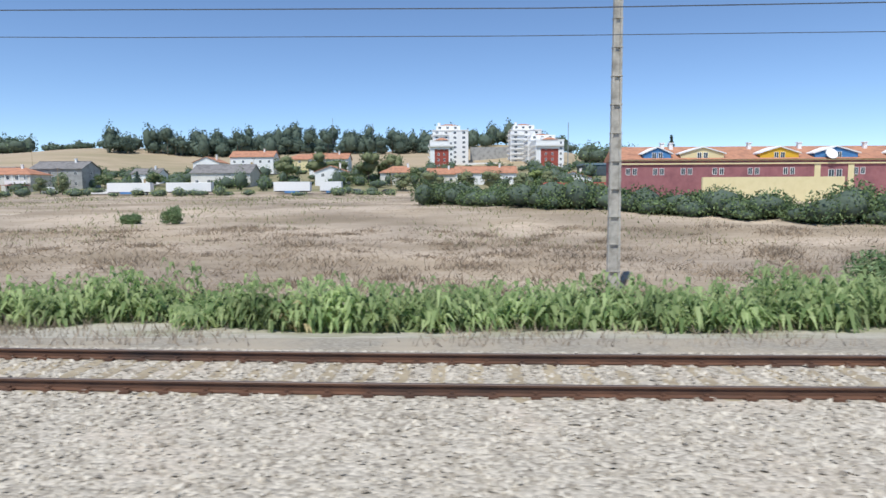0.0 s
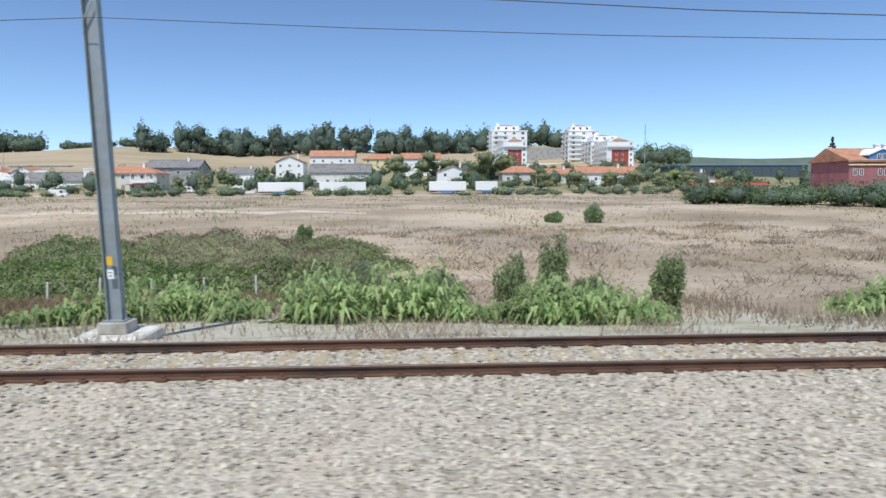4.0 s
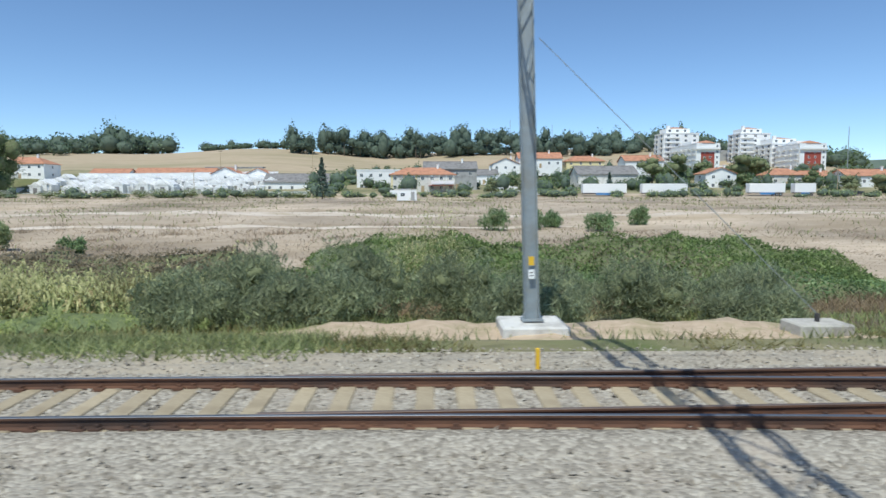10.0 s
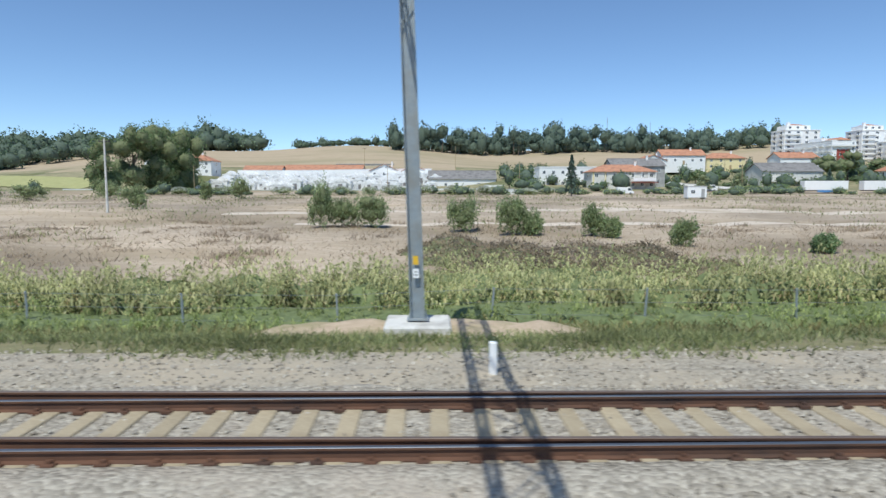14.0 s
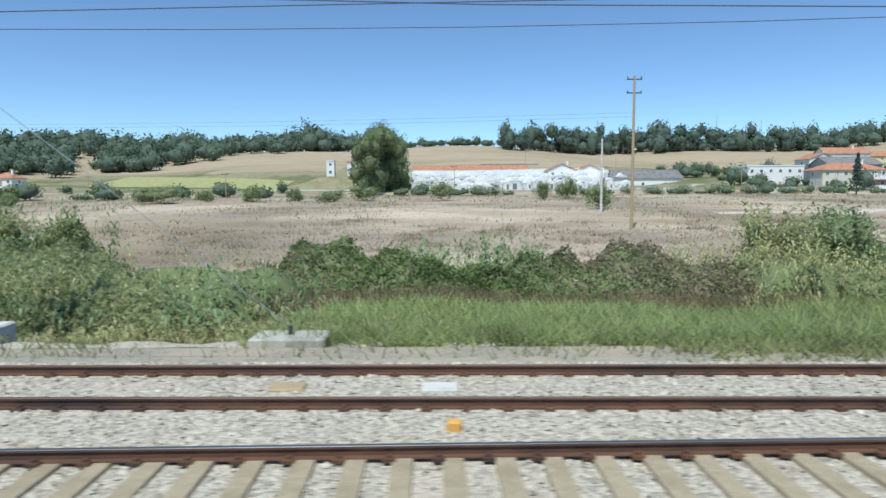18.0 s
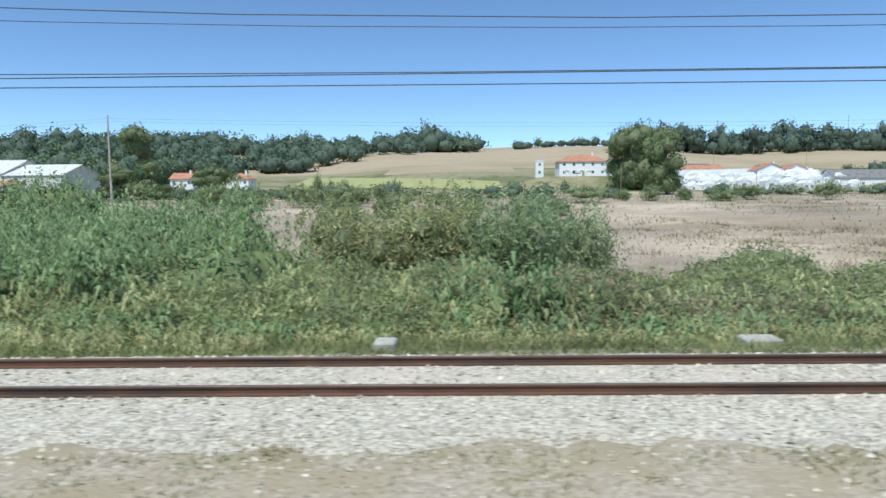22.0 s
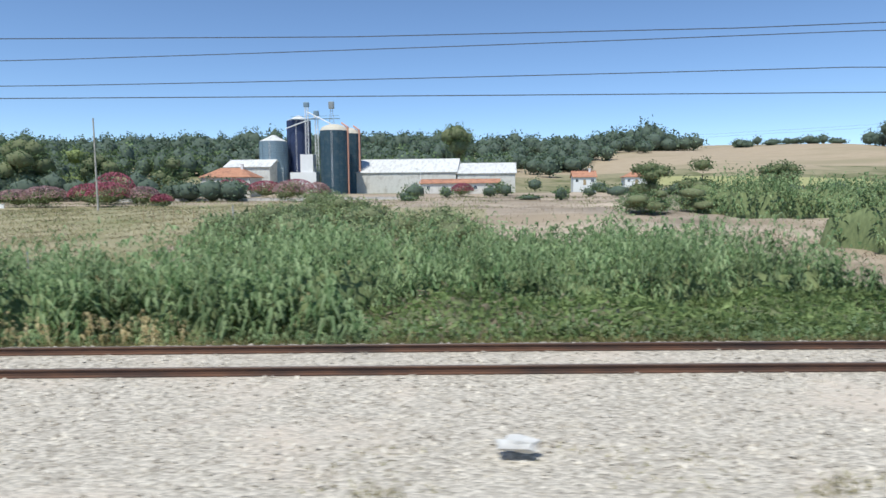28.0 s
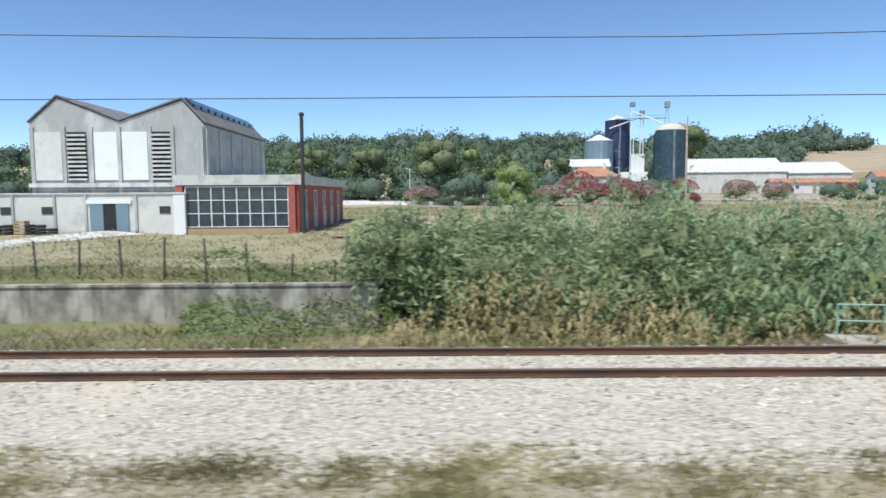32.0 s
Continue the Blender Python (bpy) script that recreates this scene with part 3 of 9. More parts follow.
def build_ground():
    xs = np.r_[-5000, -3500, -2400, -1700, -1300, np.arange(-1050, -760, 30), np.arange(-760, 130, 5.0), np.arange(130, 400, 30), 500, 700, 1000, 1500, 2400, 3500, 5000]
    ds = np.r_[-5000, -2500, -1000, -400, -150, -60, -30, -12, -6, -3, 5, 9, 12, 13, 14.5, 16, 17.5, 19, 21, 21.8, 22.2, 23, 25, 28, 31, 34, 36, 39, 42, 46, 50, 55, 60, 66, 73, 80, 82.5, 85, 88, 96, 99.5, 103, 106, 115, 127, 140, 150, 165, 182, 200, 215, 232, 250, 270, 292, 315, 340, 370, 400, 435, 475, 515, 570, 640, 700, 770, 860, 980, 1200, 1600, 2200, 3200, 5000]
    gx, gd = np.meshgrid(xs, ds, indexing="ij")
    gy = gd + yc(np.clip(gx, -1100, 400))
    gzz = gz(gx, gy)
    n, m = gx.shape
    v = np.stack([gx, gy, gzz], -1).reshape(-1, 3)
    me = bpy.data.meshes.new("ground")
    faces, slots = [], []
    for i in range(n - 1):
        for j in range(m - 1):
            faces.append((i * m + j, (i + 1) * m + j, (i + 1) * m + j + 1, i * m + j + 1))
            d = ds[j] + 5 * math.sin(xs[i] / 23.0) * (1 if ds[j] > 30 else 0)
            lane = (99 < ds[j] < 102 and -262 < xs[i] < -70) or (82 < ds[j] < 84 and -248 < xs[i] < -140) or (99 < ds[j] < 106 and -215 < xs[i] < -165)
            slots.append(6 if lane else 0 if ds[j] < -12 else 4 if -12 <= ds[j] < (13 if -300 < xs[i] < -105 else 14.5) else 5 if xs[i] > -105 + 9 * math.sin(ds[j] / 2.0) and d < 25 else 1 if d < 32 and xs[i] <= -105 + 9 * math.sin(ds[j] / 2.0) else 7 if xs[i] < -552 + 14 * math.sin(ds[j] / 13.0) and d < 140 else 0 if d < 205 else 3 if d < 340 else 2)
    me.from_pydata(v.tolist(), [], faces)
    for k in (M_FIELD, M_VERGE, M_HILL, M_VILLAGE, M_SUBGRADE, M_DRYVERGE, M_TRACKDIRT, M_MEADOW):
        me.materials.append(k)
    me.polygons.foreach_set("material_index", slots)
    me.polygons.foreach_set("use_smooth", [True] * len(faces))
    tagged(new("ground", me), "dry grassy farmland rising to stubble hills", "ground", kind="structure")


build_ground()


def strip(name, across, x0, x1, step, material, label, category, off=None):
    """A band that follows the line: across(x) gives rows of (offset, height)."""
    xs = np.arange(x0, x1 + step, step)
    rows = [[(x, float(yc(x)) + o, z) for o, z in across(x)] for x in xs]
    bm = bmesh.new()
    vs = [[bm.verts.new(p) for p in r] for r in rows]
    for a, b in zip(vs, vs[1:]):
        for i in range(len(a) - 1):
            bm.faces.new((a[i], b[i], b[i + 1], a[i + 1]))
    ob = part(name, bm, material, smooth=True)
    return tagged(ob, label, category, kind="structure")


def ballast_rows(x):
    o = float(rusty_off(x))
    j = 0.12 * math.sin(x * 1.7) + 0.1 * math.sin(x * 0.6 + 1) + 0.07 * math.sin(x * 4.1)
    low = float(np.interp(x, [-700, -366, -350, -95, -80, 20], [-0.34, -0.30, -0.19, -0.19, -0.24, -0.24]))
    z = float(far_z(x))
    return [(-3.0, -0.42), (-1.6, -0.17), (1.5, -0.17), (2.6, -0.25), (4.2, low), (5.6, low)] + [(o + a, z + b) for a, b in ((-2.2, -0.24), (-1.3, -0.165), (-0.5, -0.175), (0, -0.18), (0.5, -0.175), (1.3, -0.165), (1.75 + j * 0.4, -0.22), (2.5 + j, -0.46), (3.0 + j, -0.75), (3.3, -1.4))]


strip("ballast_bed", ballast_rows, -760.0, 120.0, 0.8, M_BALLAST, "pale grey crushed-stone ballast bed under the railway tracks", "ballast")


def loose_stones():
    """Loose ballast stones near the line, each a small octahedron."""
    xs, off = [], []
    for x0, x1, d0, d1, per in ((-104, 24, 5.9, 13.3, 88), (-345, -104, 5.9, 13.4, 46), (-665, -345, 7.4, 15.4, 34), (-665, -345, 5.8, 7.4, 12)):
        k = int((x1 - x0) * (d1 - d0) * per)
        xs.append(rng.uniform(x0, x1, k))
        off.append(rng.uniform(d0, d1, k))
    x, d = np.concatenate(xs), np.concatenate(off)
    ro, so = rusty_off(x), shiny_off(x)
    keep = np.minimum(np.abs(np.abs(d - ro) - 0.87), np.where(x < -78, np.abs(np.abs(d - so) - 0.87), 9.0)) > 0.1
    keep &= (d < ro + 2.3) | ((x < -100) & (x > -292) & (rng.uniform(0, 1, len(x)) < 0.85))
    # the sleepers lie mostly bare
    for near, phase in (((np.abs(d - so) < 1.32) & (x > -312) & (x < -95), x + 312), ((np.abs(d - ro) < 1.32) & (x > -165) & (x < -80), x + 165), ((np.abs(d - ro) < 1.32) & (x > -272) & (x < -238), x + 272)):
        keep &= ~(near & (np.abs((phase + 0.3) % 0.6 - 0.3) < 0.15) & (rng.uniform(0, 1, len(x)) < 0.9))
    x, d = x[keep], d[keep]
    o = rusty_off(x)
    low = np.interp(x, [-700, -366, -350, -95, -80, 20], [-0.34, -0.30, -0.19, -0.19, -0.24, -0.24])
    z = np.where(d < 5.6, low, np.where(d < o - 2.2, low + (d - 5.6) / np.maximum(o - 7.8, 0.1) * (-0.24 + far_z(x) - low), far_z(x) + np.interp(d - o, [-2.2, -1.3, -0.5, 0, 0.5, 1.3, 1.75, 2.5], [-0.24, -0.165, -0.175, -0.18, -0.175, -0.165, -0.22, -0.46])))
    z = np.where(d > o + 2.5, gz(x, yc(x) + d), z)
    c = np.stack([x, yc(x) + d, z + 0.008], -1)
    n = len(c)
    w = unit(n) * 0.55 + np.array([0, 0, 1.0])
    a = np.cross(w, unit(n))
    a /= np.linalg.norm(a, axis=1, keepdims=True)
    w /= np.linalg.norm(w, axis=1, keepdims=True)
    b = np.cross(w, a)
    s = rng.uniform(0.02, 0.043, (n, 1))
    k1, k2, k3 = (rng.uniform(0.7, 1.5, (n, 1)) for _ in range(3))
    v = np.stack([c + a * s * k1, c + b * s * k2, c - a * s * k1, c - b * s * k2, c + w * s * k3], 1).reshape(-1, 3)
    i = np.arange(n)[:, None] * 5
    t = np.stack([i + q for q in ([0, 1, 4], [1, 2, 4], [2, 3, 4], [3, 0, 4])], 1).reshape(-1, 3)
    tagged(soup("loose_stones", v, t, M_STONE), "loose pale grey and tan ballast stones", "stones", kind="stuff")


loose_stones()


def path_rows(x):
    low = float(np.interp(x, [-700, -366, -350, -95, -80, 20], [-0.34, -0.30, -0.19, -0.19, -0.24, -0.24]))
    k = (-0.24 + float(far_z(x)) - low) / max(float(rusty_off(x)) - 7.8, 0.1)
    e = 8.3 + 0.14 * math.sin(x * 0.9) + 0.12 * math.sin(x * 2.3 + 1) + 0.12 * math.sin(x * 6.1) + 0.1 * math.sin(x * 11.3 + 2) + float(np.interp(x, [-700, -640, -600, -560, -472, -448, -375, -364], [-0.3, -0.3, -0.9, -1.6, -2.2, -0.4, -0.2, -2.4]))
    return [(d, low + max(d - 5.6, 0) * k + h) for d, h in ((4.0, 0.012), (5.2, 0.014), (5.61, 0.014), (max(e - 0.5, 5.7), 0.014), (max(e, 5.9), 0.006), (max(e + 0.25, 6.0), -0.03))]


strip("trodden_path", path_rows, -700.0, -366.0, 0.4, M_PATH, "trodden earth and fine gravel path beside the track", "path")

# ---- tracks ----
RAIL_SIDE = [(0.070, -0.160), (0.070, -0.146), (0.012, -0.128), (0.010, -0.045), (0.035, -0.034), (0.036, -0.006), (0.030, 0.0)]


def rail(name, off, x0, x1, parent, top, label, lift):
    """A rail with foot, web and head, following off(x)."""
    prof = [(-a, z) for a, z in RAIL_SIDE] + [(a, z) for a, z in reversed(RAIL_SIDE)]
    xs = np.arange(x0, x1 + 1e-6, 1.5)
    bm = bmesh.new()
    rings = []
    for x in xs:
        y = float(yc(x) + off(x))
        rings.append([bm.verts.new((x, y + a, z + float(lift(x)))) for a, z in prof])
    n = len(prof)
    for a, b in zip(rings, rings[1:]):
        for i in range(n):
            f = bm.faces.new((a[i], a[(i + 1) % n], b[(i + 1) % n], b[i]))
            f.material_index = 1 if i in (5, 6, 7) else 0
    bmesh.ops.recalc_face_normals(bm, faces=bm.faces[:])
    ob = part(name, bm, M_RUST, parent, label)
    ob.data.materials.append(top)
    return ob


def sleeper_mesh():
    bm = bmesh.new()
    prism(bm, [(-0.15, -0.20), (0.15, -0.20), (0.125, 0.0), (-0.125, 0.0)], -1.3, 1.3)
    bevelled(bm, 0.012)
    me = bpy.data.meshes.new("sleeper")
    bm.to_mesh(me)
    bm.free()
    me.materials.append(M_SLEEPER)
    return me


def clip_mesh():
    """Rail fastening: base plate, shoulder and a curled clip on each side of the foot."""
    bm = bmesh.new()
    for s in (-1, 1):
        box(bm, -0.075, s * 0.125 - 0.05, -0.155, 0.075, s * 0.125 + 0.05, -0.128)
        box(bm, -0.03, s * 0.105 - 0.025, -0.13, 0.03, s * 0.105 + 0.03, -0.085)
    me = bpy.data.meshes.new("rail_clip")
    bm.to_mesh(me)
    bm.free()
    me.materials.append(M_RUST)
    return me


SLEEPER, CLIP = sleeper_mesh(), clip_mesh()


def track(label, off, spans, top, zones, picked, clips, lift=lambda x: 0.0):
    t = empty("railway_track", (0, 0, 0), label, "railway track")
    G = 0.87
    for a, b in spans:
        rail("rail", lambda x: off(x) - G, a, b, t, top, "", lift)
        rail("rail", lambda x: off(x) + G, a, b, t, top, "", lift)
    count, extra = 0, []
    for a, b, z in zones:
        for x in np.arange(a, b, 0.6):
            slope = math.atan(float((yc(x + 1) + off(x + 1) - yc(x - 1) - off(x - 1)) / 2))
            loc = (x + random.uniform(-0.02, 0.02), float(yc(x) + off(x)) + random.uniform(-0.03, 0.03), z + float(lift(x)) + random.uniform(-0.006, 0.004))
            if picked[0] <= x <= picked[1] and count < 300:
                share("sleeper", SLEEPER, t, loc, slope + random.uniform(-0.012, 0.012))
                count += 1
            else:
                extra.append((loc, slope))
    if extra:
        bm = bmesh.new()
        for loc, r in extra:
            n0 = len(bm.verts)
            prism_rows = [(-0.15, -0.20), (0.15, -0.20), (0.125, 0.0), (-0.125, 0.0)]
            ca, sa = math.cos(r), math.sin(r)
            a = [bm.verts.new((loc[0] + u * ca + 1.3 * sa, loc[1] + u * sa - 1.3 * ca, loc[2] + w)) for u, w in prism_rows]
            b = [bm.verts.new((loc[0] + u * ca - 1.3 * sa, loc[1] + u * sa + 1.3 * ca, loc[2] + w)) for u, w in prism_rows]
            for i in range(4):
                bm.faces.new((a[(i + 1) % 4], a[i], b[i], b[(i + 1) % 4]))
            bm.faces.new(a), bm.faces.new(b[::-1])
        ob = part("sleeper_rest", bm, M_SLEEPER, t)
        ob["kind"] = "stuff"
    bm = bmesh.new()
    for a, b in clips:
        for x in np.arange(a, b, 0.6):
            for s in (-G, G):
                y, u = float(yc(x) + off(x)) + s, float(lift(x))
                for q in (-1, 1):
                    box(bm, x - 0.08, y + q * 0.12 - 0.05, u - 0.165, x + 0.08, y + q * 0.12 + 0.05, u - 0.125)
                    box(bm, x - 0.03, y + q * 0.09 - 0.02, u - 0.14, x + 0.03, y + q * 0.09 + 0.03, u - 0.09)
    ob = part("fastening", bm, M_RUST, t)
    ob["kind"] = "stuff"
    return t


strip("ballast_shoulder", lambda x: [(float(shiny_off(x)) + a, b) for a, b in ((-1.9, -0.26), (-1.35 + 0.06 * math.sin(x * 2.1), -0.142), (-1.03, -0.142), (-0.98, -0.2))], -236.0, -98.0, 0.8, M_BALLAST, "ballast heaped over the ends of the sleepers", "ballast")

# where the two tracks run into one another
_gap = [x for x in np.arange(-240.0, -150.0, 0.5) if abs(float(rusty_off(x) - shiny_off(x))) < 0.078]
RW, RE = min(_gap), max(_gap)
track("rust-brown far track with rails half sunk in ballast", rusty_off, [(-760.0, RW), (RE, 120.0)], M_RAILTOP_RUST, [(-165, -80, -0.152), (-80, 30, -0.17), (-272, -238, -0.15)], (-160, 6), [(-165, 30), (-310, -238)], far_z)
track("main track with polished rails on pale concrete sleepers", shiny_off, [(-420.0, -78.0)], M_RAILTOP, [(-312, -95, -0.15)], (-290, -108), [(-314, -90)])

# ---- plants: trees first, then the growth along the line ----


# fill colours that carry the shade inside foliage
M_THICKET = mat("thicket_inner_shade", (0.13, 0.15, 0.075), (0.21, 0.23, 0.115), scale=3)
M_STALKS = mat("shaded_cane_stalks", (0.08, 0.11, 0.045), (0.22, 0.26, 0.115), scale=4, stretch=(1, 1, 0.25))
M_WOODSHADE = mat("inner_wood_shade", (0.075, 0.105, 0.08), (0.12, 0.155, 0.11), scale=0.8)


def crown_points(n, lobes):
    """Points in the outer shells of several lobes (centre, radii)."""
    out = []
    vol = np.array([r[0] * r[1] * r[2] for _, r in lobes]) ** 0.7
    for (c, r), k in zip(lobes, (vol / vol.sum() * n).astype(int) + 1):
        u = unit(k) * (rng.uniform(0.45, 1.0, (k, 1)) ** 0.5)
        u *= 1 + 0.16 * np.sin(u[:, :1] * 7 + c[0]) + 0.12 * np.sin(u[:, 2:] * 9 + c[1])
        out.append(np.array(c) + u * np.array(r))
    return np.concatenate(out)


def tree(x, y, h, w, material=None, label="broad dark green tree with a rounded crown", leaf=0.5, n=420, low=0.18, name="tree", flat=1.0):
    """A tapered trunk with limbs, and a crown of leaf clumps in uneven lobes."""
    material = material or M_TREE
    z = float(gz(x, y)) - 0.1
    t = empty(name, (x, y, z), label, "tree")
    bm = bmesh.new()
    tube(bm, (0, 0, -0.3), (0.02 * h, 0.01 * h, h * 0.55), 0.022 * h + 0.05, 0.010 * h + 0.02, 7)
    lobes = []
    for i in range(7):
        a = 2 * math.pi * i / 7 + random.uniform(-0.4, 0.4)
        rr = random.uniform(0.16, 0.30) * w
        zz = h * random.uniform(low + 0.22, 0.80)
        c = (math.cos(a) * rr, math.sin(a) * rr, zz)
        lobes.append((c, (w * random.uniform(0.20, 0.30), w * random.uniform(0.20, 0.30), h * random.uniform(0.14, 0.22) * flat)))
        tube(bm, (0.01 * h, 0, h * random.uniform(0.22, 0.45)), (c[0] * 0.9, c[1] * 0.9, zz), 0.010 * h, 0.004 * h, 5)
    lobes.append(((0, 0, h * 0.80), (w * 0.26, w * 0.26, h * 0.19)))
    lobes.append(((0, 0, h * (low + 0.35)), (w * 0.36, w * 0.36, h * 0.22)))
    part("trunk", bm, M_BARK, t)
    soup("crown", *leaves(crown_points(n, lobes), leaf * 0.8, 0.6), material, t)
    soup("crown_core", *cores(lobes, 0.78), material if material is M_TREE_LIGHT else M_THICKET, t)["kind"] = "stuff"
    return t


def conifer(x, y, h, w, material=None, label="slender dark green conifer tree", n=380, leaf=0.4, name="conifer"):
    material = material or M_PINE
    z = float(gz(x, y)) - 0.1
    t = empty(name, (x, y, z), label, "tree")
    bm = bmesh.new()
    tube(bm, (0, 0, -0.3), (0, 0, h * 0.95), 0.018 * h, 0.02, 6)
    part("trunk", bm, M_BARK, t)
    f = rng.uniform(0.06, 1.0, n) ** 0.9
    a = rng.uniform(0, 2 * math.pi, n)
    r = w * 0.5 * (1.02 - f) * rng.uniform(0.4, 1.1, n) * (1 + 0.25 * np.sin(f * 40))
    soup("crown", *leaves(np.stack([np.cos(a) * r, np.sin(a) * r, f * h], -1), leaf, 0.6), material, t)
    return t


def wood(name, label, spots, leaf=0.9, per=70, material=None, umbrella=False):
    """A far wood, whose trees nobody could count: crowns of clumps in one mesh."""
    out, inner, trunks = [], [], bmesh.new()
    for x, y, h, w in spots:
        z = float(gz(x, y))
        k = int(per * random.uniform(1.1, 1.8))
        u = unit(k) * rng.uniform(0.5, 1.0, (k, 1)) ** 0.4
        flat = umbrella and random.random() < 0.6
        h *= random.uniform(0.5, 1.0) + 0.45 * random.random() ** 3
        mid = 0.72 if flat else 0.5
        r = np.array([w * 0.5, w * 0.5, h * (0.28 if flat else 0.52)])
        u *= 1 + 0.13 * np.sin(u[:, :1] * 6 + x) + 0.1 * np.sin(u[:, 1:2] * 8 + y)
        out.append(np.array([x, y, z + h * mid]) + u * r)
        inner.append(((x, y, z + h * (mid - 0.04)), r))
        tube(trunks, (x, y, z - 0.5), (x, y, z + h * 0.8), 0.02 * h, 0.008 * h, 4, False)
    c = np.concatenate(out)
    ob = tagged(soup(name, *leaves(c, leaf * 0.72 * rng.uniform(0.6, 1.25, len(c)), 0.75), material or M_FARWOOD), label, "trees", kind="stuff")
    part("trunks", trunks, M_BARK, ob)
    soup("crown_core", *cores(inner, 0.84), M_THICKET if material is M_TAMARISK else M_WOODSHADE, ob)["kind"] = "stuff"
    return ob


def scatter(n, x0, x1, y0, y1):
    return zip(rng.uniform(x0, x1, n), rng.uniform(y0, y1, n))


# pine wood above the village
U = random.uniform
wood("pine_wood", "dark stone pines standing in a row on the hill crest", [(x, y, U(15, 21) * (1.15 if -140 < x < -95 else 1), U(8, 13)) for x, y in scatter(115, -240, -10, 495, 550)], 1.1, 90, M_PINE, True)
wood("pine_wood", "separate group of tall dark pines on the crest", [(x, y, U(17, 21), U(8, 12)) for x, y in scatter(9, -259, -242, 478, 496)], 1.0, 120, M_PINE, True)
wood("pine_wood", "dark pines with low undergrowth on the hill", [(x, y, U(9, 14), U(10, 15)) for x, y in scatter(90, -258, 10, 500, 520)], 1.1, 75, M_PINE)
wood("hill_wood", "dark wood on the slope behind the apartment towers", [(x, y, U(12, 18), U(10, 15)) for x, y in scatter(46, -5, 95, 500, 560)], 1.1, 80, M_FARWOOD)
wood("ridge_wood", "dark green wood along the far ridge", [(x, y, U(13, 20) * (1.25 if -445 < x < -415 else 1.0), U(14, 22)) for x, y in scatter(210, -1010, -372, 535, 590)], 1.4, 95)
wood("ridge_bushes", "scattered dark bushes along the far ridge", [(x, y, U(4, 8), U(7, 14)) for x, y in scatter(32, -345, -262, 536, 560)], 1.1, 50)
wood("slope_wood", "mixed dark green wood covering the slope", [(x, y, U(10, 16), U(11, 18)) for x, y in scatter(620, -1000, -370, 330, 560) if x < -385 - 0.55 * (560 - y) or x < -545], 1.2, 90)
wood("belt_wood", "rounded green trees in a belt behind the fields", [(x, y, U(9, 15), U(10, 15)) for x, y in scatter(95, -860, -530, 285, 330)], 1.0, 110, M_TREE)
wood("near_belt", "tall broad trees and dense hedge beside a road", [(x, y, U(11, 17), U(9, 14)) for x, y in scatter(44, -860, -655, 160, 190)], 0.7, 260, M_TREE)
wood("hedge_belt", "dense dark hedge of low trees beside a road", [(x, y, U(6, 9), U(7, 10)) for x, y in scatter(70, -860, -600, 150, 162)], 0.55, 130, M_FARWOOD)
wood("tower_trees", "dark trees beside an apartment tower", [(x, y, U(10, 15), U(10, 15)) for x, y in scatter(12, 80, 112, 380, 400)], 0.8, 140, M_TREE)
wood("right_hedge", "long dense grey-green hedge of olive bushes along the field", [(x, y, U(3.4, 4.8), U(5, 8)) for x, y in ((x + U(-1, 1), float(np.interp(x, [0, 15, 39, 51, 90], [122, 103, 89, 78, 60])) + U(0, 9)) for x in np.arange(-5, 88, 0.9))], 0.3, 330, M_TREE)
wood("road_hedge", "low dark hedge and shrubs along the village road", [(x, y, U(1.6, 3.4), U(3, 6)) for x, y in scatter(130, -320, 60, 192, 206)], 0.35, 70, M_SHRUB)
wood("village_shrubs", "garden shrubs and small trees between village houses", [(x, y, U(2.5, 7.5), U(3, 8)) for x, y in scatter(260, -200, 90, 213, 345)], 0.5, 80, M_TREE)
wood("farm_shrubs", "low bushes and small trees beyond the cane", [(x, y, U(2, 5), U(4, 9)) for x, y in scatter(56, -560, -350, 150, 215)], 0.4, 110, M_TREE)

for x, y, h, w in ((-327, 200, 19, 12), (-325, 214, 22, 15), (-321.5, 224, 20, 13), (-325, 231, 24.5, 17), (-327, 245, 26, 17), (-322.5, 247, 24, 15), (-325.5, 259, 27, 17)):
    tree(x, y, h, w, leaf=0.42, n=3600, low=-0.1)
for x, y, h, w, m in ((-664, 158, 19, 17, M_TREE), (-684, 160, 16, 14, M_TREE), (-646, 165, 14, 13, M_TREE), (-702, 158, 17, 15, M_TREE), (-629, 173, 13, 12, M_TREE), (-655, 168, 16, 14, M_TREE_LIGHT), (-721, 160, 16, 15, M_TREE)):
    tree(x, y, h, w, m, "large broad green tree in the roadside belt", 0.42, 2600, -0.05)
tree(-639, 79.6, 8.2, 8.8, M_TREE_LIGHT, "light green round-headed tree in a dry meadow", 0.2, 4500, 0.0)
conifer(-188.5, 181.8, 11.5, 5.2, n=700)
conifer(64, 188, 17, 8, label="tall dark conifer beside a hedge", n=600)
conifer(-101, 206, 7.5, 4.0, n=350)
for x, y, h, w in ((-67, 262, 12, 13), (-55, 268, 13, 12), (-46, 262, 10, 10), (-33, 258, 13, 13), (-24, 262, 12, 12), (-14, 240, 7, 8), (-40, 240, 6, 8), (-152, 250, 7, 9), (-128, 236, 6, 8), (-121, 262, 6, 8)):
    tree(x, y, h, w, leaf=0.5, n=700)
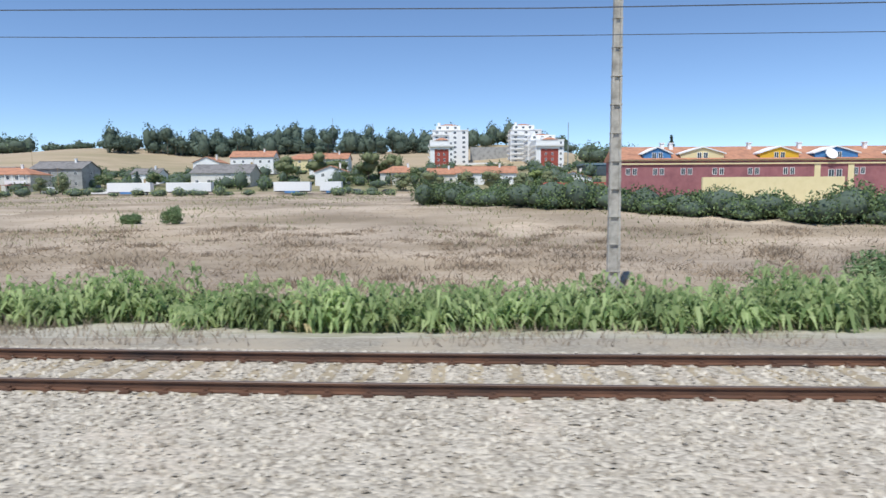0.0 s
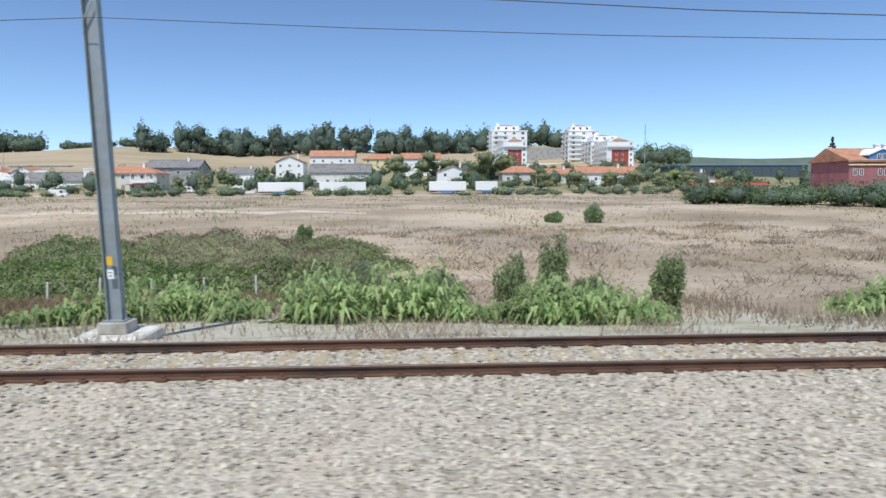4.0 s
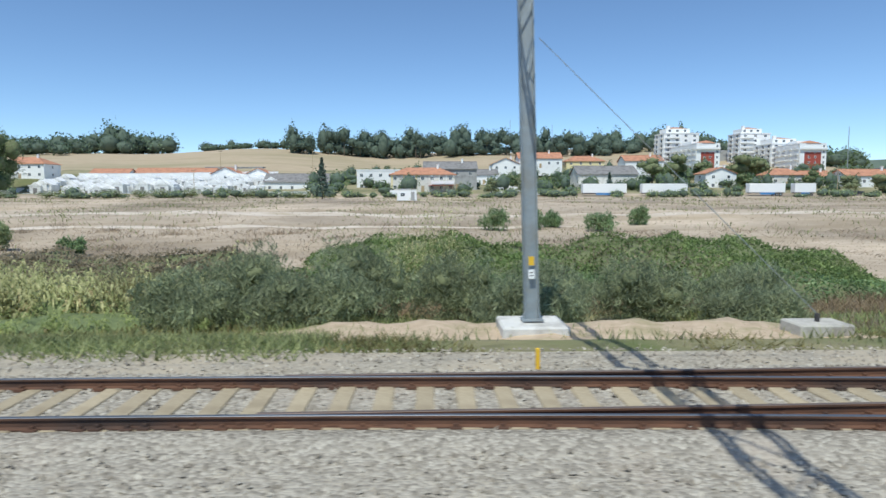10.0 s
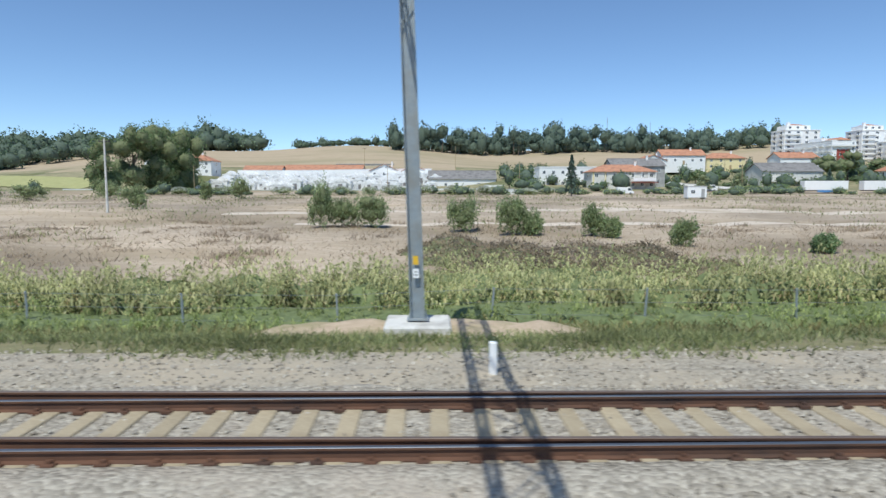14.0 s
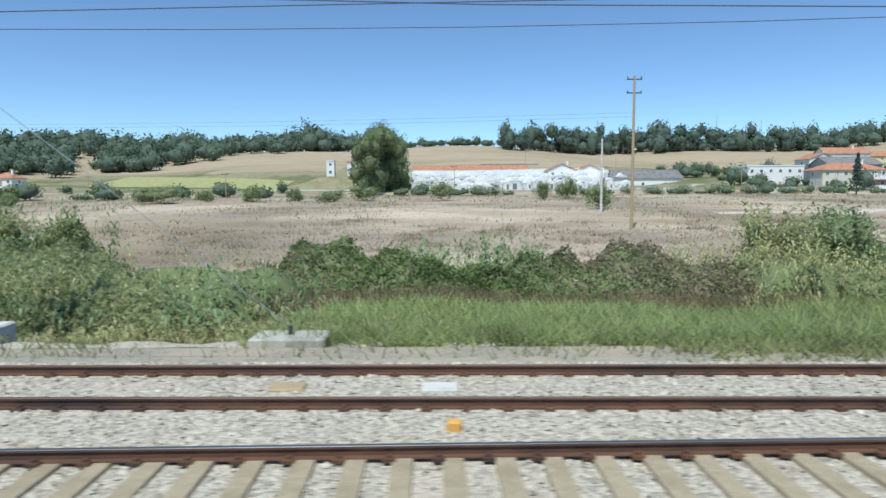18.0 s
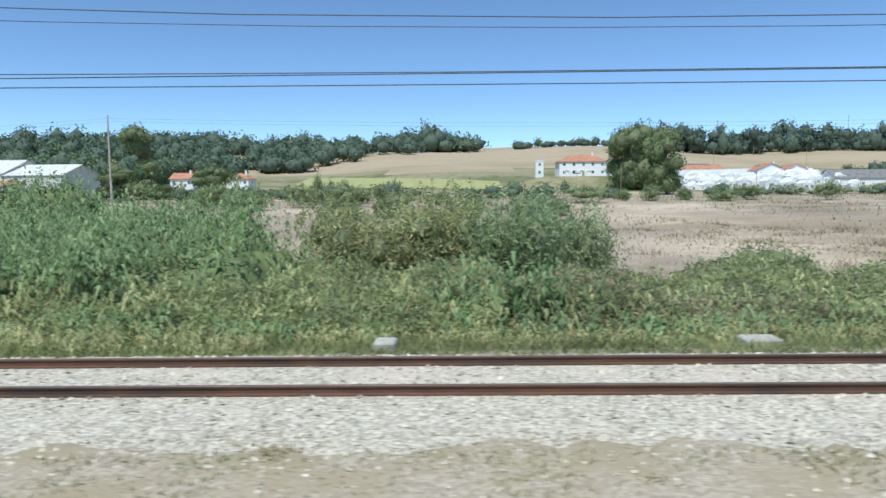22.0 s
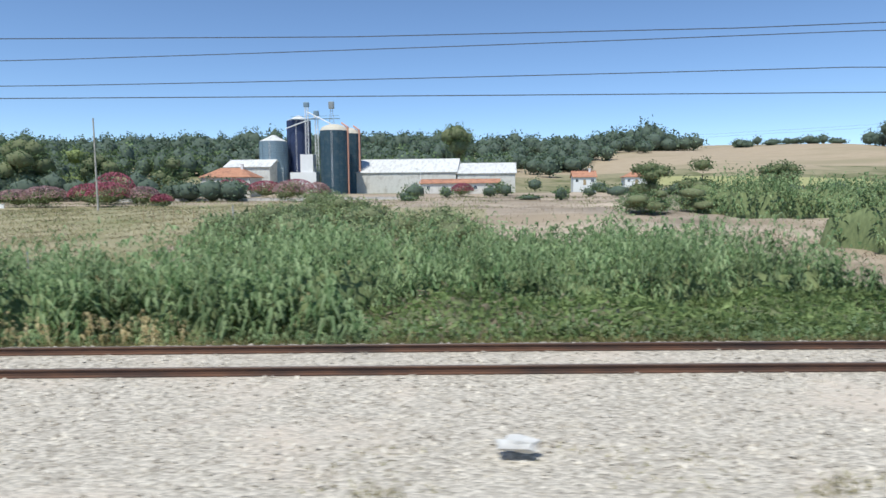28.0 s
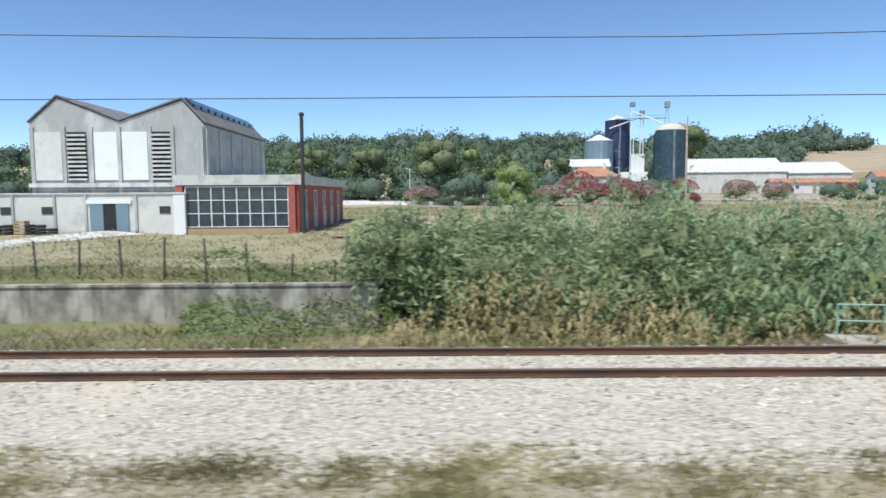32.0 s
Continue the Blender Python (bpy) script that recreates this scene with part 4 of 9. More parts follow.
for x, y, h, w in ((-16, 216, 6.5, 7), (-6, 214, 7, 9), (5, 215, 7, 8), (13, 214, 7, 8), (24, 214, 6.5, 8), (33, 216, 7, 8), (-138, 214, 6, 6), (-128, 210, 7, 5)):
    tree(x, y, h, w, M_TAMARISK, "round grey-green olive tree by the village road", 0.35, 600, 0.05)
tree(30, 222, 7, 8, M_TREE_LIGHT, "light green round tree by the village road", 0.35, 600, 0.05)


def bush(x, d, h, w, material, label, n=700, leaf=0.12, name="bush", depth=None, stems=6, up=0.2, slim=0.34):
    """A shrub: leafy lobes down to the ground over a few stems."""
    x, y, z = on(x, d)
    b = empty(name, (x, y, z - 0.05), label, "bush")
    bm = bmesh.new()
    lobes = []
    dp = depth or w
    for i in range(stems):
        a = 2 * math.pi * i / stems + random.uniform(-0.5, 0.5)
        c = (math.cos(a) * w * random.uniform(0.1, 0.32), math.sin(a) * dp * random.uniform(0.1, 0.32), h * random.uniform(0.28, 0.68))
        lobes.append((c, (w * random.uniform(0.16, 0.30), dp * random.uniform(0.16, 0.30), h * random.uniform(0.22, 0.36))))
        tube(bm, (c[0] * 0.2, c[1] * 0.2, -0.1), (c[0], c[1], h * random.uniform(0.6, 0.9)), 0.03, 0.008, 4, False)
    lobes.append(((0, 0, h * 0.36), (w * 0.42, dp * 0.42, h * 0.36)))
    part("stem_growth", bm, M_BARK, b)["kind"] = "stuff"
    p = crown_points(n, lobes)
    p = p[p[:, 2] > 0.02]
    soup("foliage", *leaves(p, leaf * rng.uniform(0.6, 1.3, len(p)), slim, up), material, b)
    soup("crown_core", *cores(lobes, 0.40 if slim < 0.25 else 0.55), M_THICKET, b)["kind"] = "stuff"
    return b


FIELD_BUSH = "dark green wild bush in the dry field"
for x, d, h, w in ((-38, 86.5, 3.2, 3.2), (-43.5, 86, 2.0, 3.0), (-240.8, 79, 7.2, 3.6), (-238.2, 80, 5.0, 4.6), (-234.6, 80, 5.2, 5.6), (-223.5, 75, 5.1, 4.4), (-218.2, 71.5, 5.3, 3.8), (-216.2, 71, 4.2, 3.6), (-209.2, 71, 4.3, 3.0), (-207.4, 70, 3.0, 3.0), (-202.2, 63, 3.3, 3.0), (-191.7, 57, 2.0, 2.6), (-73.5, 62, 2.0, 1.8)):
    bush(x, d, h * 0.95, w, M_SHRUB if x < -200 else M_CANE, FIELD_BUSH, 3000, 0.15, up=0.9)
for x, d, h, w in ((-151.6, 80, 3.2, 4.6), (-147.0, 79, 3.4, 2.6), (-144.0, 82, 2.5, 3.0), (-139.4, 76, 2.4, 4.6), (-131.6, 86, 3.2, 3.4)):
    bush(x, d, h, w, M_CANE, "spiky pale green reed clump in the dry field", 2400, 0.2, "reed_clump", up=1.3, slim=0.2)
for x, d, h, w in ((-277, 108, 5.2, 5.5), (-303.5, 152, 5.2, 7.5), (-273.6, 155, 7, 6), (-280, 150, 5, 3.5), (-347, 146, 4.4, 6), (-364, 136, 4.8, 14), (-355, 140, 3.0, 5), (-338, 150, 3.6, 5), (-322, 152, 4.2, 9), (-330, 149, 3.4, 8), (-374, 36.5, 3.8, 5.2), (-370, 40, 3.2, 4.6), (-420, 164, 6, 4), (-427, 166, 7.5, 4), (-410, 160, 4.5, 5)):
    bush(x, d, h, w, M_SHRUB, "rounded dark green bush at the field's edge", 1500, 0.22 if d > 60 else 0.13)

# tall shrubs like small trees beside the ditch
for x, d, h, w in ((-120.6, 42, 4.6, 4.6), (-118, 44, 6.0, 6.0), (-114, 43, 5.4, 6.0), (-111.4, 46, 6.6, 7.0), (-107.8, 44.5, 5.8, 6.0), (-105.4, 47, 5.2, 5.6)):
    bush(x, d, h, w, M_WILLOW, "tall leafy grey-green shrub with dark shade beneath", 6500, 0.15, stems=9)
for x, d, h, w in ((-127.3, 35, 5.6, 5.6), (-124.3, 34, 6.2, 5.6), (-125.8, 38, 6.0, 6.0), (-129.5, 37, 3.8, 3.6)):
    bush(x, d, h, w, M_SHRUB, "tall dense green shrub beside the ditch", 7000, 0.12, stems=9)
bush(-120.2, 31.5, 3.5, 4.2, M_CANE, "bright green leafy bush beside the ditch", 3200, 0.17)
# feathery tamarisks
for x, d, h, w in ((-148.5, 24, 2.4, 4.5), (-152, 25, 2.9, 4.5), (-156, 24, 3.0, 4.6), (-159.5, 26, 3.4, 4.6), (-163, 25, 3.5, 5.0), (-167.5, 25, 3.3, 4.6), (-150, 20.8, 1.7, 3.6), (-157.5, 20.6, 2.0, 4.0), (-164.5, 20.8, 2.3, 4.4), (-168.5, 21, 2.0, 3.6), (-203.3, 24.3, 2.9, 4.2), (-62, 29, 2.4, 3.5), (-66, 29, 2.2, 3.5), (-55.4, 28, 1.7, 2.4)):
    bush(x, d, h, w, M_TAMARISK, "feathery grey-green tamarisk bush", 7000, 0.14, "tamarisk", up=1.0, slim=0.16)
for x, d, h, w in ((-206.5, 23.6, 2.7, 4.8), (-201.0, 23.4, 2.2, 3.4), (-172.5, 25, 2.2, 3.0), (-412, 17.3, 1.9, 3.6), (-409.4, 17.2, 1.3, 2.6), (-414.6, 17.3, 1.4, 3.0), (-439.2, 17.3, 2.4, 3.8), (-442.6, 17.3, 2.8, 4.4), (-446.4, 17.5, 2.7, 4.4), (-449.8, 17.8, 2.4, 3.8)):
    bush(x, d, h, w, M_TAM_BROWN, "half withered brown tamarisk bush", 5600, 0.14, "tamarisk", up=1.0, slim=0.16)
bush(-432.2, 18.8, 5.5, 7.4, M_RANK, "dense leafy green bush in front of the cane", 11000, 0.14, stems=9)
bush(-454.6, 17.6, 2.3, 5.0, M_TAMARISK, "low feathery green bush at the cane's foot", 6000, 0.13, "tamarisk", up=1.0, slim=0.18)
for x, d, h, w in ((-57.2, 27.4, 3.7, 1.5), (-58.8, 28, 2.8, 1.8), (-52.5, 26.4, 2.9, 1.7)):
    bush(x, d, h, w, M_SHRUB, "slender upright young shrub beside the verge", 2600, 0.13, stems=5, up=1.1, slim=0.25)
bush(-283.6, 37, 5.8, 5.0, M_PALE, "tall pale green bush rising out of the weeds", 6000, 0.15, stems=8)
bush(-279.9, 37, 6.2, 5.4, M_SHRUB, "tall dense green bush rising out of the weeds", 6000, 0.15, stems=8)
bush(-382, 75, 5.4, 6.4, M_SHRUB, "rounded dark green bush at the field's edge", 2600, 0.2)
bush(-376, 100, 3.4, 7.0, M_SHRUB, "rounded dark green bush at the field's edge", 1800, 0.22)
bush(-390, 96, 3.8, 7.0, M_SHRUB, "rounded dark green bush at the field's edge", 1800, 0.22)
tree(-557, 333, 28, 21, M_TREE, "very tall slender tree above the wood", 0.6, 2200, 0.2)
bush(-364.2, 18.4, 3.9, 5.4, M_TAM_OLIVE, "tall feathery olive-brown tamarisk beside the track", 12000, 0.14, "tamarisk", stems=9, up=1.0, slim=0.16)
for x, d, h, w in ((-350.5, 32, 6.0, 6), (-347.2, 34, 6.9, 6.4), (-343, 33, 6.8, 7), (-338.6, 35, 6.6, 6.4), (-331, 34, 6.3, 6), (-327.4, 33, 6.2, 5.6), (-324, 35, 5.4, 4.6)):
    bush(x, d, h, w, M_WEEDLEAF, "tall pale green bush rising behind the weeds", 6500, 0.17, stems=8, up=0.7)
bush(18.2, 27, 3.0, 3.6, M_CANE, "green leafy bush beside the verge", 2400, 0.14)


def mound(name, label, x0, x1, d0, d1, h, material, density=70, leaf=0.11, brown=0.0):
    """A heap of brambles: a low body, coloured as the shade within, with leaves all over it."""
    def top(x, d):
        u = np.clip((x - x0) / (x1 - x0), 0, 1)
        v = np.clip((d - d0) / (d1 - d0), 0, 1)
        e = np.clip(np.minimum(np.minimum(u, 1 - u) * 6, np.minimum(v * 2.2, (1 - v) * 3.5)), 0, 1) ** 0.6
        return gz(x, yc(x) + d) + h * e * (0.74 + 0.18 * np.sin(x / 2.3 + d / 3.1) + 0.14 * np.sin(x / 0.9 - d / 1.4) + 0.1 * np.sin(x / 0.37 + d)) - 0.08
    nx, nd = int((x1 - x0) / 0.8), int((d1 - d0) / 0.8)
    gx, gd = np.meshgrid(np.linspace(x0, x1, nx), np.linspace(d0, d1, nd), indexing="ij")
    bend = lambda x, d: (x + 1.5 * np.sin(d / 2.3) + 0.8 * np.sin(d / 0.9), d + (1.5 * np.sin(x / 4.7) + 0.8 * np.sin(x / 1.9)) * np.clip((d - d0) / (d1 - d0), 0, 1))
    gz0 = top(gx, gd) - gz(gx, yc(gx) + gd)
    bx, bd = bend(gx, gd)
    v = np.stack([bx, yc(bx) + bd, gz(bx, yc(bx) + bd) + gz0 - 0.12], -1).reshape(-1, 3)
    i = np.arange(nx * nd).reshape(nx, nd)
    a, b, c, e = i[:-1, :-1].ravel(), i[1:, :-1].ravel(), i[1:, 1:].ravel(), i[:-1, 1:].ravel()
    body = soup(name, v, np.concatenate([np.stack([a, b, c], -1), np.stack([a, c, e], -1)]), M_THICKET, None, True)
    tagged(body, label, "brambles", kind="stuff")
    n = int((x1 - x0) * (d1 - d0) * density)
    x, d = rng.uniform(x0, x1, n), d0 + (d1 - d0) * rng.uniform(0, 1, n) ** 1.3
    h0 = top(x, d) - gz(x, yc(x) + d) + np.abs(rng.normal(0.0, 0.16, n)) - 0.06
    x, d = bend(x, d)
    p = np.stack([x, yc(x) + d, gz(x, yc(x) + d) + h0], -1)
    dry = (np.sin(x / 4.0 + d / 6) + rng.normal(0, 0.7, n)) > (1.6 - 2.6 * brown)
    soup("leaves", *leaves(p[~dry], leaf * rng.uniform(0.6, 1.4, (~dry).sum()), 0.42, 0.3), material, body)
    if dry.any():
        soup("withered_leaves", *leaves(p[dry], leaf * rng.uniform(0.6, 1.3, dry.sum()), 0.45, 0.3), M_BRAMBLE_BROWN, body)
    return body


mound("bramble_thicket", "green and withered brown bramble heap in the field", -95, -65, 41, 58, 2.4, M_BRAMBLE, 60, 0.11, 0.75)
mound("bramble_thicket", "green bramble bank behind the fence posts", -97, -61, 35.5, 42, 1.8, M_BRAMBLE, 110, 0.12, 0.1)
mound("bramble_thicket", "broad bright green bramble bank", -170, -130.5, 35, 53, 2.5, M_BRAMBLE, 85, 0.12, 0.12)
mound("bramble_thicket", "bright green bramble edge above the ditch", -172, -131, 34, 39, 1.3, M_CANE, 60, 0.13, 0.1)
mound("bramble_thicket", "withered brown bramble heap in the field", -192, -174, 36, 50, 2.0, M_BRAMBLE_BROWN, 70, 0.13, 0.9)
mound("bramble_thicket", "withered grey-brown brambles under field bushes", -228, -206, 44, 58, 1.5, M_DRYWEED, 50, 0.15, 0.5)
mound("bramble_thicket", "dark green bramble bank along the ditch", -316, -286, 28.5, 37, 2.9, M_BRAMBLE, 120, 0.12, 0.5)
mound("weed_thicket", "tangled pale green weed thicket beside the track", -346, -311, 18.5, 31, 2.7, M_WEEDLEAF, 150, 0.095, 0.12)
mound("weed_thicket", "tangled pale green weed thicket with dark hollows", -425, -346, 17.6, 30, 2.3, M_WEEDLEAF, 130, 0.095, 0.2)
mound("bramble_thicket", "low dark green brambles before the cane", -537, -505, 17.4, 24.5, 1.15, M_BRAMBLE, 90, 0.12, 0.05)
mound("bramble_thicket", "dark ivy and brambles over a low wall", -646.4, -639.2, 20.3, 22.0, 1.7, M_BRAMBLE, 260, 0.08, 0.1)


FEET = (-269.0, -315.8, -362.5, -407.5)


def cane_stand(label, rows, material, dry_share=0.0, leaf_n=15, leaf_len=0.6, leaf_w=0.06, name="cane_stand", category="cane", low=0.14, body=0.0, short=0.68):
    """Cane that nobody could count: rows of (x0, x1, d0, d1, height in front, height behind, stems per square metre)."""
    bases, hs, bodies = [], [], []
    for x0, x1, d0, d1, h0, h1, dens in rows:
        def tall(x, d):
            e = np.clip(np.minimum(x - x0, x1 - x) / 1.4, 0.3, 1)
            v = np.clip((d - d0) / (d1 - d0), 0, 1)
            return (h0 + (h1 - h0) * v) * e * (0.90 + 0.12 * np.sin(x / 2.9 + d / 2) + 0.09 * np.sin(x / 8.1 + 1.3) * min(1.0, h1 / 3) + 0.09 * np.sin(x / 0.83 + d / 3) + 0.06 * np.sin(x / 0.31))
        amp = min(1.0, (d1 - d0) / 9)

        def rag(x, v):
            """Uneven outline: the far edge wanders, and the ends slant to and fro."""
            d = d0 + (d1 - d0 + amp * (2.2 * np.sin(x / 5.3) + 1.4 * np.sin(x / 2.1 + 1))) * v + 0.5 * np.sin(x / 1.7) + 0.3 * np.sin(x / 0.6)
            return x + amp * (1.6 * np.sin(d / 2.1 + 1) + 0.9 * np.sin(d / 0.9)), d
        n = int((x1 - x0) * (d1 - d0) * dens)
        x, v = rng.uniform(x0, x1, n), rng.uniform(0, 1, n) ** 1.25
        hx = x
        x, d = rag(x, v)
        y = yc(x) + d
        clear = (d > 18.0) | (np.abs(x[:, None] - np.array(FEET)).min(1) > 1.5)
        bases.append(np.stack([x, y, gz(x, y) - 0.05], -1)[clear])
        hs.append((tall(hx, d) * rng.uniform(short, 1.05 + (0.68 - short) * 0.5, n))[clear])
        # a solid body whose colour stands in for the shade between the stems
        if body:
            nx, nd = int((x1 - x0) / 0.7) + 2, int((d1 - d0) / 1.0) + 2
            hx, gv = np.meshgrid(np.linspace(x0 + 0.3, x1 - 0.3, nx), np.linspace(0.04, 1.0, nd), indexing="ij")
            gx, gd = rag(hx, gv)
            tz = tall(hx, gd) * body * rng.uniform(0.75, 1.1, gx.shape)
            tz[0], tz[-1], tz[:, 0], tz[:, -1] = -0.1, -0.1, -0.1, -0.1
            vv = np.stack([gx, yc(gx) + gd, gz(gx, yc(gx) + gd) + tz], -1).reshape(-1, 3)
            i = np.arange(nx * nd).reshape(nx, nd)
            a, b, c, e = i[:-1, :-1].ravel(), i[1:, :-1].ravel(), i[1:, 1:].ravel(), i[:-1, 1:].ravel()
            bodies.append((vv, np.concatenate([np.stack([a, b, c], -1), np.stack([a, c, e], -1)])))
    b, h = np.concatenate(bases), np.concatenate(hs)
    stems, lv = cane(b, h, leaf_n, leaf_len, leaf_w, low)
    ob = tagged(soup(name, *lv, material), label, category, kind="stuff")
    soup("stems", *stems, M_STEM, ob)
    if bodies:
        soup("shaded_stalk_mass", *join(bodies), M_STALKS, ob)
    if dry_share:
        k = rng.uniform(0, 1, len(b)) < dry_share
        _, dl = cane(b[k], h[k] * 0.7, 8, leaf_len * 0.8, leaf_w * 0.8)
        soup("dry_leaves", *dl, M_CANE_DRY, ob)
    return ob


cane_stand("young bright green cane in low clumps along the verge", [(-46.5, -39.1, 23.5, 27, 2.0, 2.3, 8), (-35.3, -28.4, 23.5, 26.5, 1.9, 2.1, 8), (-25, -18.9, 23.5, 26.5, 1.9, 2.1, 8), (-16.7, -8, 20.2, 24, 1.3, 1.6, 8), (-8, 22, 17.9, 21.5, 1.05, 1.4, 8), (-68, -60.5, 22, 25, 1.8, 2.0, 7), (-60.2, -53.6, 21.5, 24.5, 1.6, 1.8, 7), (-76, -69, 22, 25, 1.7, 1.9, 7)], M_CANE_YOUNG, 0.03, 11, 0.85, 0.13, body=0.25, short=0.36)
cane_stand("green reed bed with yellowing stalks beside the track", [(-105.5, -95, 22, 30, 1.7, 2.1, 5), (-112, -103, 19, 27, 1.3, 1.6, 5)], M_CANE_DARK, 0.06, 13, 0.5, 0.045)
cane_stand("pale yellowing reed heads", [(-100, -92.5, 24, 30, 2.1, 2.3, 5), (-163.6, -157.8, 34.5, 38, 6.0, 6.2, 7)], M_PALE, 0.1, 13, 0.45, 0.05)
cane_stand("pale green and straw-coloured reed belt along the ditch", [(-246, -168, 23, 31, 2.0, 3.1, 5.4), (-262, -246, 26, 34, 1.9, 3.0, 4.6)], M_PALE, 0.35, 12, 0.6, 0.085, "reed_belt", "reeds", body=0.55)
cane_stand("dark green weeds among the reeds of the ditch", [(-246, -166, 19.5, 24, 0.5, 1.3, 3.2)], M_RANK, 0.05, 10, 0.45, 0.06, "weed_belt", "weeds", body=0.5)
cane_stand("dense mixed weeds with pale seed heads beside the track", [(-291, -258, 27, 35, 3.0, 4.3, 4.2), (-345, -311, 20, 32, 1.9, 3.4, 1.4), (-425, -345, 18.5, 28, 1.6, 2.9, 1.6)], M_PALE, 0.06, 12, 0.6, 0.085, "weed_belt", "weeds", body=0.55)
cane_stand("rank green weeds with broad leaves along the ditch", [(-345, -308, 18.5, 30, 0.9, 3.1, 1.4), (-425, -345, 16.6, 27, 0.7, 2.8, 1.4)], M_CANE, 0.04, 10, 0.6, 0.10, "weed_belt", "weeds")
cane_stand("yellow-green low weeds at the ballast edge", [(-425, -330, 14.9, 18.5, 0.45, 0.8, 7), (-330, -302, 16.0, 19, 0.4, 0.9, 6)], M_PALE, 0.1, 7, 0.34, 0.05, "weed_belt", "weeds")
cane_stand("tall dense green cane thicket", [(-280.4, -275.2, 34.5, 38.5, 5.2, 5.8, 3.2), (-122.6, -120.8, 33, 35, 5.4, 5.9, 6), (-350, -336, 28, 40, 3.8, 5.8, 3.0), (-333, -323, 29, 38, 3.8, 5.8, 3.0), (-306, -296, 33, 38, 3.4, 3.8, 3), (-412, -398.5, 20, 33, 3.4, 5.6, 3.0), (-398.5, -383, 34, 42, 4.6, 5.2, 1.6), (-391.5, -385.5, 19, 23, 2.2, 3.0, 4)], M_CANE, 0.02, 13, 0.85, 0.11, body=0.52)
cane_stand("tall dense cane thicket with pale drooping leaves", [(-470, -414, 18.5, 24, 2.9, 3.7, 4.6), (-507, -470, 17.6, 23, 2.9, 3.7, 4.6)], M_CANE, 0.05, 16, 0.85, 0.095, body=0.5)
cane_stand("tall dense cane thicket running back from the line", [(-474, -408, 24, 34, 3.9, 5.3, 2.4), (-508, -470, 23, 34, 3.8, 5.2, 2.4)], M_CANE, 0.03, 11, 0.9, 0.12, low=0.4, body=0.62)
cane_stand("grey-green far side of the cane thicket", [(-500, -408, 34, 62, 5.4, 6.2, 1.5), (-548, -519, 33, 46, 4.6, 4.6, 1.7)], M_CANE_DARK, 0.03, 8, 1.1, 0.19, low=0.45, body=0.6)
cane_stand("broad far cane thicket beyond the dry field", [(-500, -452, 92, 112, 6.2, 7.0, 0.9)], M_CANE_DARK, 0.0, 11, 1.3, 0.3, low=0.15, body=0.55)
cane_stand("tall green cane thicket in front of farmland", [(-560, -556.6, 18.0, 27, 2.9, 4.5, 5.2), (-556.6, -553.4, 18.5, 25, 1.5, 1.9, 5.2), (-553.4, -536, 18.0, 27, 2.9, 4.5, 5.2), (-537, -517.5, 24, 30, 3.6, 4.4, 5.2), (-548, -517.5, 29, 36, 4.4, 4.8, 2.2), (-564.6, -559, 19, 28, 3.0, 5.0, 5), (-568.6, -560, 28, 36, 5.6, 6.6, 3), (-575, -569.3, 20, 24, 1.7, 2.0, 5)], M_CANE, 0.03, 16, 0.85, 0.095, body=0.52)
cane_stand("blue-green cane stand before a dry meadow", [(-600, -589.5, 18.0, 25, 3.0, 4.4, 6.2), (-588.5, -577, 18.0, 25, 2.7, 3.8, 6.2), (-631, -600, 18.0, 26, 2.9, 4.4, 6.2), (-634, -612, 25, 31, 5.0, 5.4, 3.2), (-638, -622, 25, 31, 6.0, 6.4, 3.2)], M_CANE_BLUE, 0.05, 16, 0.78, 0.11, body=0.56)
cane_stand("straw-coloured dead cane at the foot of a thicket", [(-579, -562, 18.5, 25, 1.0, 1.4, 2.5), (-572, -540, 16.6, 18.4, 0.9, 1.4, 3.0), (-640, -590, 16.6, 18.4, 0.8, 1.3, 3.0), (-639, -630, 17.4, 19.0, 2.4, 3.1, 9), (-627, -621, 17.6, 18.8, 2.2, 2.6, 7), (-512, -430, 16.4, 18.0, 0.6, 1.0, 3.5)], M_CANE_DRY, 0, 9, 0.45, 0.055, "dead_cane", "cane")
cane_stand("low green weeds at the foot of the cane", [(-575, -500, 17.0, 18.6, 0.4, 0.9, 6), (-500, -420, 16.2, 18.4, 0.4, 0.9, 6), (-600, -577, 16.0, 18.4, 0.3, 0.7, 5)], M_CANE, 0.05, 7, 0.4, 0.055, "weed_belt", "weeds")
for x, d, h, w in ((-396, 30, 6.4, 5.6), (-392, 31, 6.8, 6.2), (-388, 30, 6.2, 5.6), (-384.5, 37, 6.6, 5.8)):
    bush(x, d, h, w, M_PALE if x < -390 else M_WILLOW, "loose pale green willow bush among the weeds", 9500, 0.17, stems=9, up=0.6, slim=0.22)
for x, d, h, w in ((-639.4, 23, 4.1, 5.2), (-635.8, 22, 4.4, 6.0), (-631.4, 21.5, 4.3, 6.0), (-627.2, 22, 4.1, 6.0), (-634.4, 19.8, 3.0, 4.2), (-629.5, 19.8, 2.9, 4.2)):
    bush(x, d, h * 1.08, w, M_WILLOW, "broad dense green shrub with tangled stems", 8000, 0.15, stems=9)
for x, d, h, w in ((-407, 88, 3.9, 8.5), (-401, 95, 3.4, 6.5), (-413, 128, 5.6, 13), (-420, 124, 5.0, 10), (-402.5, 130, 3.6, 7.5), (-395, 134, 3.0, 7), (-387, 61, 3.0, 5.6), (-428, 112, 4.2, 10), (-436, 118, 5.0, 10)):
    bush(x, d, h, w, M_SHRUB, "rounded grey-green bush at the edge of a dry clearing", 3200, 0.24, stems=7)
